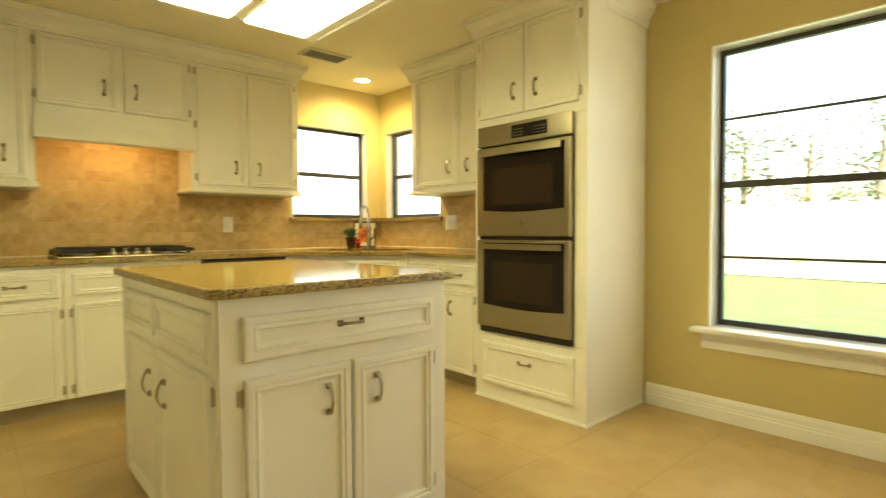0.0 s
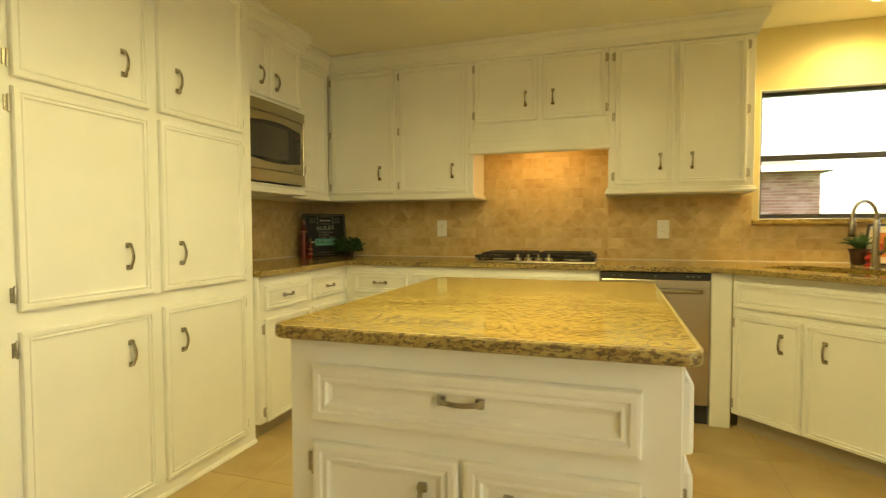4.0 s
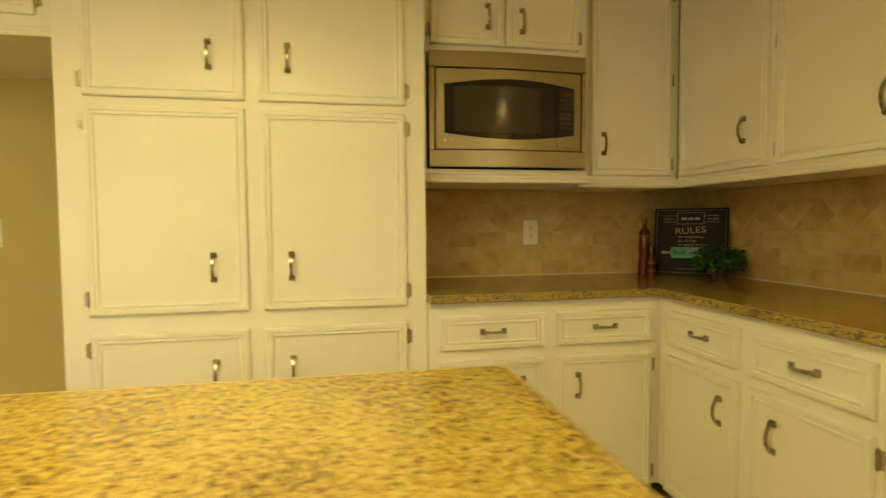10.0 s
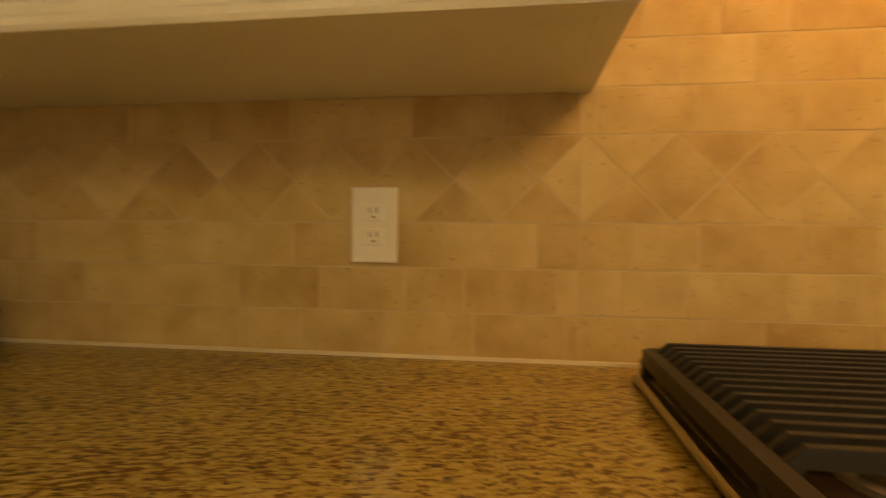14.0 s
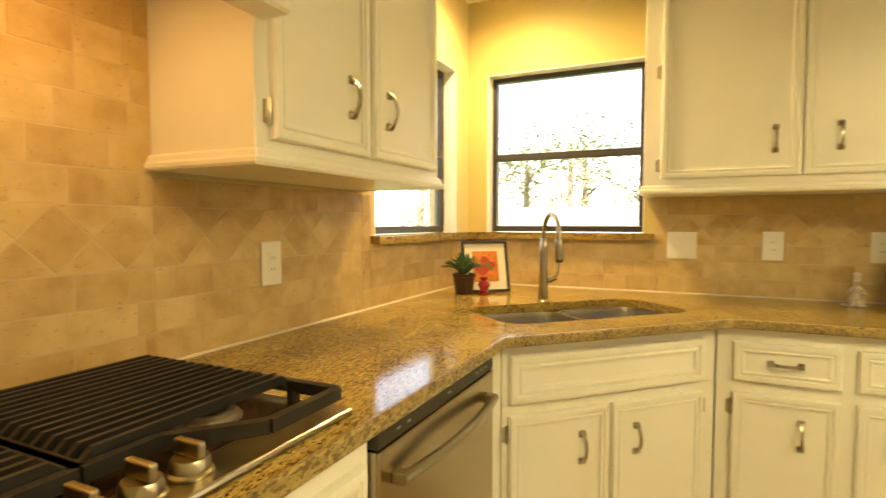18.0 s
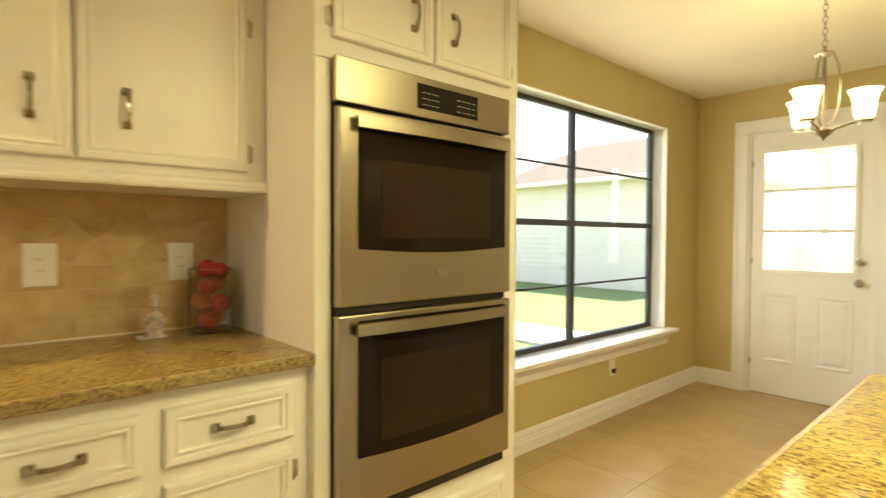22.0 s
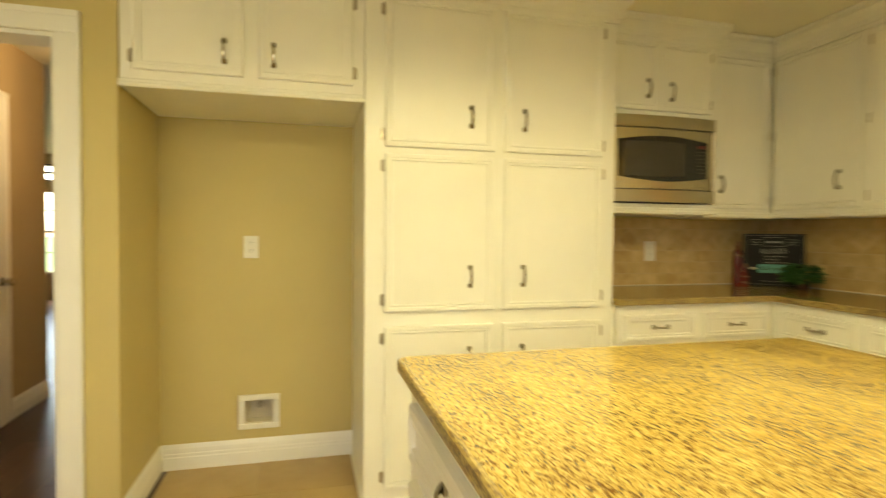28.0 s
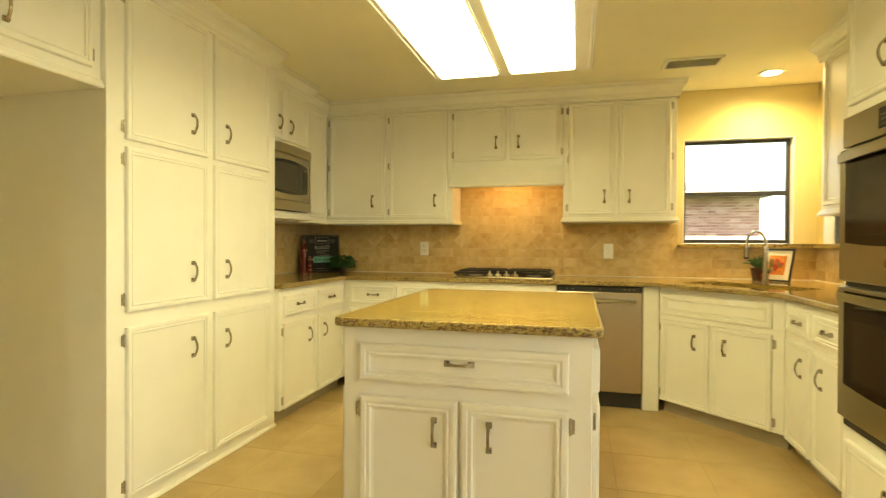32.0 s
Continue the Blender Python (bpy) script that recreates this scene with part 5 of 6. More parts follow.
def grille(name, label, m, w, h, n, deep=0.014, duct=(0.48, 0.45, 0.36), tilt=-38):
    root = thing(name, label, "vent", m)
    bm = bmesh.new()
    for lo, hi in (((0, 0), (w, 0.022)), ((0, h - 0.022), (w, h)), ((0, 0.022), (0.022, h - 0.022)), ((w - 0.022, 0.022), (w, h - 0.022))):
        cuboid(bm, (lo[0], -deep, lo[1]), (hi[0], 0.0, hi[1]), 0.003)
    part("rim", bm, PLASTIC, root)
    # flat sheet behind the slats, coloured dark for the shade inside a duct
    part("backing", box((0.02, -0.003, 0.02), (w - 0.02, 0.0, h - 0.02)), plain("duct_shade", duct, 0.6), root, "flat sheet coloured as dark as the shaded duct")
    pitch = (h - 0.044) / n
    slat = mesh_of("slat", cuboid(bmesh.new(), (0.022, -0.0006, -pitch * 0.30), (w - 0.022, 0.0006, pitch * 0.30), 0, 1, pose(0, 0, 0, tilt, 0, 0)), PLASTIC)
    for k in range(n):
        part("slat", slat, None, root, m=pose(0, -deep * 0.55, 0.022 + pitch * (k + 0.5)))
    return root


grille("return_air_grille", "white louvred return air grille low on the hall wall", pose(-2.345, -0.8395, 0.055, 0, 0, 180), 0.535, 0.87, 40, duct=(0.05, 0.045, 0.038))
grille("ceiling_vent", "white slatted ceiling air register in the kitchen", pose(0.30, 3.47, CEIL - 0.0005, 90, 0, 0), 0.36, 0.20, 9, duct=(0.10, 0.09, 0.07), tilt=38)
grille("ceiling_vent", "white slatted ceiling air register in the breakfast corner", pose(-0.93, -0.74, CEIL - 0.0005, 90, 0, 0), 0.33, 0.18, 8, duct=(0.12, 0.11, 0.08))


def light_box():
    root = thing("fluorescent_ceiling_light", "boxed fluorescent ceiling light with two glowing lenses", "ceiling light", pose(-1.012, 1.08, 0))
    w, d, z0 = 0.82, 1.24, 2.08
    bm = bmesh.new()
    for lo, hi in (((0, 0), (0.02, d)), ((w - 0.02, 0), (w, d)), ((0.02, 0), (w - 0.02, 0.02)), ((0.02, d - 0.02), (w - 0.02, d))):
        cuboid(bm, (lo[0], lo[1], z0 + 0.006), (hi[0], hi[1], CEIL))
    part("box", bm, TRIM, root, "painted box sides")
    bm = bmesh.new()
    for lo, hi in (((-0.006, -0.006), (0.047, d + 0.006)), ((w - 0.085, -0.006), (w + 0.006, d + 0.006)), ((0.047, -0.006), (w - 0.085, 0.066)), ((0.047, d - 0.066), (w - 0.085, d + 0.006)), ((0.348, 0.066), (0.418, d - 0.066))):
        cuboid(bm, (lo[0], lo[1], z0 - 0.004), (hi[0], hi[1], z0 + 0.014), 0.004, 2)
    for x in (0.010, 0.037, 0.357, 0.409, w - 0.078, w - 0.010):
        cuboid(bm, (x - 0.006, 0.06, z0 - 0.015), (x + 0.006, d - 0.06, z0 - 0.003), 0.003, 2)
    part("frame", bm, TRIM, root, "moulded painted light surround")
    for x0, x1 in ((0.048, 0.346), (0.420, w - 0.087)):
        part("lens", box((x0, 0.068, z0 - 0.022), (x1, d - 0.068, z0 + 0.006), 0.004, 2), TUBEGLOW, root, "glowing white acrylic lens")
    return root


def can_light():
    root = thing("recessed_ceiling_light", "round recessed ceiling downlight, lit", "ceiling light", pose(1.07, 3.745, CEIL))
    bm = bmesh.new()
    lathe(bm, [(0.062, -0.001), (0.064, -0.006), (0.088, -0.005), (0.090, -0.0005), (0.062, -0.001)], 28)
    part("trim_ring", bm, PLASTIC, root, "white trim ring", smooth=True)
    bm = bmesh.new()
    lathe(bm, [(0, -0.009), (0.03, -0.008), (0.055, -0.004), (0.062, -0.0005), (0, -0.0005)], 24)
    part("bulb", bm, CANGLOW, root, "glowing lamp face", smooth=True)
    return root


def chandelier():
    root = thing("chandelier", "three-light chandelier with lit frosted bell shades", "chandelier", pose(0.235, -0.10, 0))
    bm = bmesh.new()
    lathe(bm, [(0, CEIL - 0.0005), (0.062, CEIL - 0.0005), (0.060, CEIL - 0.012), (0.022, CEIL - 0.026), (0, CEIL - 0.028)], 20)
    part("canopy", bm, NICKEL, root, smooth=True)
    bm = bmesh.new()
    z = CEIL - 0.028
    k = 0
    while z > 2.105:
        ring = [(0.009 * math.cos(a) * (1 if k % 2 else 0), 0.009 * math.cos(a) * (0 if k % 2 else 1), z - 0.016 + 0.017 * math.sin(a)) for a in np.linspace(0, 2 * math.pi, 11)]
        tube(bm, ring, 0.0022, 5, cap=False)
        z -= 0.027
        k += 1
    part("chain", bm, NICKEL, root, "thin metal chain")
    bm = bmesh.new()
    lathe(bm, [(0, 2.108), (0.008, 2.105), (0.010, 2.088), (0.036, 2.078), (0.040, 2.070), (0.012, 2.062), (0, 2.060)], 18)
    part("cap", bm, NICKEL, root, smooth=True)
    bm = bmesh.new()
    lathe(bm, [(0, 2.064), (0.008, 2.06), (0.009, 1.90), (0.011, 1.76), (0.013, 1.735), (0.042, 1.728), (0.044, 1.722), (0.030, 1.705), (0.010, 1.690), (0.006, 1.680), (0, 1.678)], 18)
    part("stem", bm, NICKEL, root, smooth=True)
    for k in range(3):
        a = radians(78 + 120 * k)
        c, s = math.cos(a), math.sin(a)
        bm = bmesh.new()
        tube(bm, [(c * r, s * r, z) for r, z in ((0.034, 2.074), (0.052, 2.02), (0.062, 1.93), (0.056, 1.83), (0.035, 1.765), (0.012, 1.745))], 0.0035, 6)
        tube(bm, [(c * r, s * r, z) for r, z in ((0.03, 1.726), (0.07, 1.738), (0.11, 1.752), (0.142, 1.756))], 0.006, 6)
        lathe(bm, [(0, 1.748), (0.030, 1.750), (0.033, 1.756), (0.026, 1.764), (0.0, 1.766)], 14, Matrix.Translation((c * 0.150, s * 0.150, 0)))
        arm = part("arm", bm, NICKEL, root, "curved metal arm", smooth=True)
        bm = bmesh.new()
        lathe(bm, [(0.0, 1.768), (0.030, 1.768), (0.036, 1.775), (0.041, 1.80), (0.044, 1.835), (0.051, 1.868), (0.064, 1.893), (0.061, 1.8935), (0.048, 1.868), (0.040, 1.832), (0.036, 1.80), (0.030, 1.779), (0.0, 1.775)], 22, Matrix.Translation((c * 0.150, s * 0.150, 0)))
        part("shade", bm, SHADEGLOW, arm, "glowing frosted glass bell shade", smooth=True)
        lamp("chandelier_bulb", "POINT", pose(0.235 + c * 0.150, -0.10 + s * 0.150, 1.92), 0.15, (1.0, 0.84, 0.50), radius=0.03)
    return root


light_box(), can_light(), chandelier()


def plate(name, label, m, w, h, kind_of, category="wall plate"):
    """A wall plate on the local plane y = 0 facing -y, with sockets or switches."""
    root = thing(name, label, category, m)
    part("plate", box((-w / 2, -0.006, -h / 2), (w / 2, 0.0, h / 2), 0.004, 2), PLASTIC, root)
    for k, (what, x) in enumerate(kind_of):
        if what == "socket":
            for z in (-0.020, 0.020):
                bm = bmesh.new()
                cuboid(bm, (x - 0.017, -0.0085, z - 0.014), (x + 0.017, -0.0055, z + 0.014), 0.004, 2)
                face = part("socket", bm, PLASTIC, root)
                bm = bmesh.new()
                for sx in (-0.006, 0.006):
                    cuboid(bm, (x + sx - 0.001, -0.0092, z + 0.000), (x + sx + 0.001, -0.0084, z + 0.008))
                cuboid(bm, (x - 0.002, -0.0092, z - 0.009), (x + 0.002, -0.0084, z - 0.005))
                part("slots", bm, DARKPLASTIC, face, "dark socket slots")
        elif what == "decora":
            part("socket", box((x - 0.0165, -0.0085, -0.033), (x + 0.0165, -0.0055, 0.033), 0.002), PLASTIC, root)
            bm = bmesh.new()
            for z in (-0.020, 0.012):
                cuboid(bm, (x - 0.007, -0.0092, z), (x - 0.005, -0.0084, z + 0.008))
                cuboid(bm, (x + 0.005, -0.0092, z), (x + 0.007, -0.0084, z + 0.008))
            part("slots", bm, DARKPLASTIC, root, "dark socket slots")
        elif what == "switch":
            part("toggle", box((x - 0.005, -0.016, -0.004), (x + 0.005, -0.005, 0.012), 0.002), PLASTIC, root)
        elif what == "rocker":
            part("rocker", box((x - 0.0165, -0.009, -0.033), (x + 0.0165, -0.0055, 0.033), 0.002), PLASTIC, root)
    return root


G = "wall plates"
plate("wall_outlet", "white double outlet on the tile backsplash", pose(-1.597, YN - 0.012, 1.135), 0.078, 0.125, [("socket", 0)])
plate("wall_outlet", "white outlet with reset buttons on the tile backsplash", pose(-0.012, YN - 0.012, 1.125), 0.078, 0.125, [("decora", 0)])
plate("wall_outlet", "white double outlet on the corner backsplash", pose(XW + 0.012, 3.164, 1.135, 0, 0, 90), 0.078, 0.125, [("socket", 0)])
plate("wall_switch", "white double switch plate above the worktop", pose(XE - 0.012, 3.034, 1.138, 0, 0, -90), 0.125, 0.122, [("switch", -0.023), ("switch", 0.023)])
plate("wall_outlet", "white outlet with reset buttons beside the sink", pose(XE - 0.012, 2.676, 1.141, 0, 0, -90), 0.080, 0.125, [("decora", 0)])
plate("wall_outlet", "white outlet behind the fruit jar", pose(XE - 0.012, 2.30, 1.141, 0, 0, -90), 0.080, 0.125, [("decora", 0)])
plate("wall_outlet", "white double outlet in the empty refrigerator niche", pose(XW, 0.745, 1.155, 0, 0, 90), 0.076, 0.118, [("socket", 0)])
plate("wall_switch", "white double switch plate beside the back door", pose(0.10, YS, 1.30, 0, 0, 180), 0.118, 0.118, [("rocker", -0.023), ("rocker", 0.023)])
plate("wall_switch", "white double switch plate beside the back door", pose(-0.062, YS, 1.30, 0, 0, 180), 0.118, 0.118, [("rocker", -0.023), ("rocker", 0.023)])
plate("wall_switch", "white light switch between the doorways", pose(XD, -1.02, 1.262, 0, 0, 90), 0.076, 0.118, [("switch", 0)])
plate("wall_outlet", "white outlet with a dark plug below the window", pose(XE, -0.46, 0.335, 0, 0, -90), 0.076, 0.118, [("socket", 0)])
plate("wall_outlet", "white outlet on the hutch backsplash", pose(-0.80, YS + 0.012, 1.12, 0, 0, 180), 0.076, 0.118, [("decora", 0)])
plug = thing("plug", "small dark plug in the outlet below the window", "plug", pose(XE - 0.008, -0.46, 0.315, 0, 0, -90), bm=box((-0.014, -0.022, -0.016), (0.014, 0.0, 0.016), 0.005, 2), material=DARKPLASTIC)

valve = thing("water_supply_box", "white recessed water valve box in the niche wall", "valve box", pose(XW, 0.785, 0.275, 0, 0, 90))
bm = bmesh.new()
for lo, hi in (((-0.105, -0.092), (0.105, -0.062)), ((-0.105, 0.062), (0.105, 0.092)), ((-0.105, -0.062), (-0.072, 0.062)), ((0.072, -0.062), (0.105, 0.062))):
    cuboid(bm, (lo[0], -0.014, lo[1]), (hi[0], 0.0, hi[1]), 0.004, 2)
part("rim", bm, PLASTIC, valve)
bm = bmesh.new()
for lo, hi in (((-0.072, 0.084, -0.062), (0.072, 0.088, 0.062)), ((-0.072, 0.0, -0.062), (-0.068, 0.084, 0.062)), ((0.068, 0.0, -0.062), (0.072, 0.084, 0.062)), ((-0.068, 0.0, -0.062), (0.068, 0.084, -0.058)), ((-0.068, 0.0, 0.058), (0.068, 0.084, 0.062))):
    cuboid(bm, lo, hi)
# recess in a darker tan than the white rim
part("recess", bm, plain("pale_plastic", (0.62, 0.56, 0.44), 0.6), valve, "tan plastic box let into the wall")
bm = bmesh.new()
lathe(bm, [(0, 0.0), (0.007, 0.0), (0.007, 0.018), (0.013, 0.020), (0.013, 0.032), (0.008, 0.034), (0.008, 0.052), (0, 0.052)], 12, pose(0.0, 0.040, 0.006))
tube(bm, [(-0.018, 0.040, 0.016), (0.018, 0.040, 0.016)], 0.0055, 8)
part("tap", bm, HINGE, valve, "small metal stop valve", smooth=True)
thermo = thing("thermostat", "small white thermostat on the hall wall", "thermostat", pose(-2.52, -0.84, 1.49, 0, 0, 180), bm=box((-0.06, -0.026, -0.045), (0.06, 0.0, 0.045), 0.006, 2), material=PLASTIC)
part("display", box((-0.035, -0.0275, -0.005), (0.035, -0.0255, 0.028)), plain("grey_display", (0.22, 0.24, 0.2), 0.3, bump=0.0), thermo, "grey display")
util_lamp = thing("utility_ceiling_light", "round white ceiling light in the utility room", "ceiling light", pose(-1.55, -2.75, CEIL))
bm = bmesh.new()
lathe(bm, [(0, -0.09), (0.06, -0.085), (0.115, -0.055), (0.13, -0.015), (0.13, -0.0005), (0, -0.0005)], 24)
part("dome", bm, glow_material("utility_dome_glow", (0.95, 1.0, 0.92), 6.0), util_lamp, "glowing glass dome", smooth=True)
# ---------------------------------------------------------------- small things on the worktops


def leaf_cluster(bm, rnd, centre, spread, count, size, droop=0.3, up=1.0):
    """Many small bent leaves, each a folded kite of its own."""
    for _ in range(count):
        a, b = rnd.uniform(0, 2 * math.pi), rnd.uniform(-0.4, 1.0) * up
        r = rnd.uniform(0.25, 1.0)
        p = Vector(centre) + Vector((math.cos(a) * r * spread[0], math.sin(a) * r * spread[1], b * spread[2] * (1.1 - 0.5 * r)))
        way = Vector((math.cos(a), math.sin(a), rnd.uniform(-droop, 0.7))).normalized()
        side = way.cross(Vector((0, 0, 1))).normalized()
        s = size * rnd.uniform(0.6, 1.3)
        lift = Vector((0, 0, s * rnd.uniform(0.1, 0.3)))
        v = [bm.verts.new(q) for q in (p, p + way * s * 0.5 + side * s * 0.32 + lift, p + way * s, p + way * s * 0.5 - side * s * 0.32 + lift, p + way * s * 0.5)]
        bm.faces.new((v[0], v[4], v[1]))
        bm.faces.new((v[4], v[2], v[1]))
        bm.faces.new((v[0], v[3], v[4]))
        bm.faces.new((v[4], v[3], v[2]))
    return bm


sign = thing("chalkboard_sign", "black chalkboard rules sign with white lettering, leaning in the corner", "sign", pose(-2.524, 3.932, 0.916, -7, 0, 48) @ Matrix.Diagonal((1.14, 1.0, 0.98, 1.0)))
part("board", box((-0.15, -0.012, 0.0), (0.15, 0.006, 0.345), 0.002), CHALK, sign)
bm = bmesh.new()
for lo, hi in (((-0.140, 0.010), (0.140, 0.0115)), ((-0.140, 0.333), (0.140, 0.3345)), ((-0.140, 0.0115), (-0.1385, 0.333)), ((0.1385, 0.0115), (0.140, 0.333)),
               ((-0.055, 0.262), (0.055, 0.264)), ((-0.055, 0.320), (0.055, 0.322)), ((-0.055, 0.264), (-0.053, 0.320)), ((0.053, 0.264), (0.055, 0.320)),
               ((-0.112, 0.305), (-0.058, 0.307)), ((-0.112, 0.272), (-0.058, 0.274)), ((0.058, 0.305), (0.112, 0.307)), ((0.058, 0.272), (0.112, 0.274)),
               ((-0.038, 0.284), (-0.014, 0.296)), ((-0.010, 0.284), (0.012, 0.296)), ((0.016, 0.284), (0.038, 0.296)),
               ((-0.060, 0.030), (0.060, 0.032))):
    cuboid(bm, (lo[0], -0.0132, lo[1]), (hi[0], -0.0122, hi[1]))
for s in (-1, 1):
    for k in range(4):
        tube(bm, [(s * (0.068 + 0.011 * k), -0.0128, 0.286 + 0.006 * math.sin(2.0 * k)), (s * (0.077 + 0.011 * k), -0.0128, 0.292 - 0.006 * math.sin(2.0 * k))], 0.0012, 4)
part("chalk_ornament", bm, CHALKWHITE, sign, "white chalk ornament round a title")
for z, line, x in ((0.196, "no complaining", -0.004), (0.176, "no whining", -0.020), (0.156, "no special orders", 0.004)):
    words = text_mesh(line, 0.0165, 0.0004)
    words.materials.append(CHALKWHITE)
    part("lettering", words, None, sign, "small white chalk writing", pose(x + 0.006, -0.0128, z, 90, 0, 0))
words = text_mesh("RULES", 0.046, 0.0005)
words.materials.append(CHALKWHITE)
part("lettering", words, None, sign, "white chalk word RULES", pose(0.0, -0.0128, 0.228, 90, -5, 0))
bm = bmesh.new()
poly = [(-0.074, 0.085), (0.090, 0.088), (0.090, 0.142), (-0.074, 0.142), (-0.082, 0.114)]
lo = [bm.verts.new((x, -0.0135, z)) for x, z in poly]
hi = [bm.verts.new((x, -0.0175, z)) for x, z in poly]
bm.faces.new(hi)
for i in range(5):
    bm.faces.new((lo[i], lo[(i + 1) % 5], hi[(i + 1) % 5], hi[i]))
tag = part("teal_tag", bm, TEAL, sign, "teal painted tag across the board")
words = text_mesh("Roll with it", 0.034, 0.0004)
words.materials.append(CHALK)
part("lettering", words, None, tag, "dark lettering on the tag", pose(0.008, -0.0178, 0.114, 90, 0, 0))
bm = bmesh.new()
lathe(bm, [(0, 0), (0.005, 0.001), (0.006, 0.012), (0.009, 0.024), (0.008, 0.034), (0, 0.037)], 10, pose(-0.081, -0.0155, 0.114, 0, -90, 0))
part("tag_handle", bm, FENCEWOOD, sign, "pale wooden rolling pin handle", smooth=True)


def bottle(name, label, at, profile, cap_from, bands=()):
    root = thing(name, label, "bottle", pose(*at))
    bm = bmesh.new()
    lathe(bm, profile, 18)
    part("glass_body", bm, REDGLASS, root, "clear glass filled with red peppers", smooth=True)
    bm = bmesh.new()
    z, r = cap_from
    lathe(bm, [(0, z), (r, z), (r * 1.15, z + 0.004), (r * 1.1, z + 0.018), (r * 0.8, z + 0.030), (0, z + 0.031)], 14)
    part("stopper", bm, WAX, root, "dark waxed stopper", smooth=True)
    for zb, rb in bands:
        bm = bmesh.new()
        lathe(bm, [(rb, zb), (rb + 0.0015, zb + 0.001), (rb + 0.0015, zb + 0.011), (rb, zb + 0.012), (rb, zb)], 18)
        part("band", bm, WAX, root, "twine band", smooth=True)
    return root


bottle("decorative_bottle", "tall red pepper bottle with a waxed stopper on the worktop", (-2.60, 3.728, 0.9155), [(0, 0), (0.028, 0), (0.031, 0.006), (0.031, 0.05), (0.026, 0.10), (0.030, 0.135), (0.031, 0.16), (0.026, 0.19), (0.028, 0.205), (0.024, 0.222), (0.012, 0.238), (0.011, 0.262), (0, 0.262)], (0.258, 0.012), ((0.193, 0.0265),))
bottle("decorative_bottle", "small red pepper bottle with a cork on the worktop", (-2.545, 3.735, 0.9155), [(0, 0), (0.018, 0), (0.020, 0.004), (0.018, 0.020), (0.020, 0.038), (0.017, 0.058), (0.019, 0.075), (0.013, 0.092), (0.009, 0.105), (0.009, 0.120), (0, 0.120)], (0.117, 0.009), ((0.022, 0.0188), (0.060, 0.0175)))

rnd = random.Random(11)
ivy = thing("potted_ivy", "small dark green ivy plant beside the chalkboard sign", "plant", pose(-2.33, 3.955, 0.9155))
bm = bmesh.new()
lathe(bm, [(0, 0), (0.030, 0), (0.033, 0.003), (0.038, 0.04), (0.041, 0.042), (0.041, 0.050), (0.036, 0.050), (0.034, 0.040), (0, 0.038)], 18)
part("pot", bm, POT, ivy, "dark pot", smooth=True)
part("foliage", leaf_cluster(bmesh.new(), rnd, (0, -0.01, 0.072), (0.105, 0.095, 0.085), 420, 0.036, 0.9), LEAF, ivy, "dense dark green leaves")

plant = thing("potted_fern", "small green fern in a brown pot beside the sink", "plant", pose(1.055, 3.935, 0.9155))
bm = bmesh.new()
lathe(bm, [(0, 0), (0.036, 0), (0.040, 0.004), (0.050, 0.078), (0.054, 0.080), (0.054, 0.094), (0.046, 0.094), (0.044, 0.078), (0, 0.076)], 18)
part("pot", bm, POT, plant, "dark brown pot", smooth=True)
bm = bmesh.new()
for k in range(44):
    a, lean = rnd.uniform(0, 6.28), rnd.uniform(0.2, 1.0)
    pts = [Vector((math.cos(a) * lean * 0.10 * t, math.sin(a) * lean * 0.10 * t, 0.08 + 0.12 * t - 0.075 * lean * t * t)) for t in (0, 0.35, 0.7, 1.0)]
    tube(bm, pts, 0.0011, 3)
    for t in np.linspace(0.15, 1.0, 12):
        i = min(2, int(t * 3))
        p = pts[i].lerp(pts[i + 1], t * 3 - i)
        way = (pts[i + 1] - pts[i]).normalized()
        side = way.cross(Vector((0, 0, 1))).normalized()
        for s in (-1, 1):
            q = p + side * s * 0.020 * (1.1 - 0.5 * t) + way * 0.010
            w = way * 0.0045
            v = [bm.verts.new(x) for x in (p - w, q, p + w, p + (q - p) * 0.5 + Vector((0, 0, 0.003)))]
            bm.faces.new((v[0], v[3], v[1]))
            bm.faces.new((v[1], v[3], v[2]))
part("fronds", bm, LEAF, plant, "feathery green fronds")


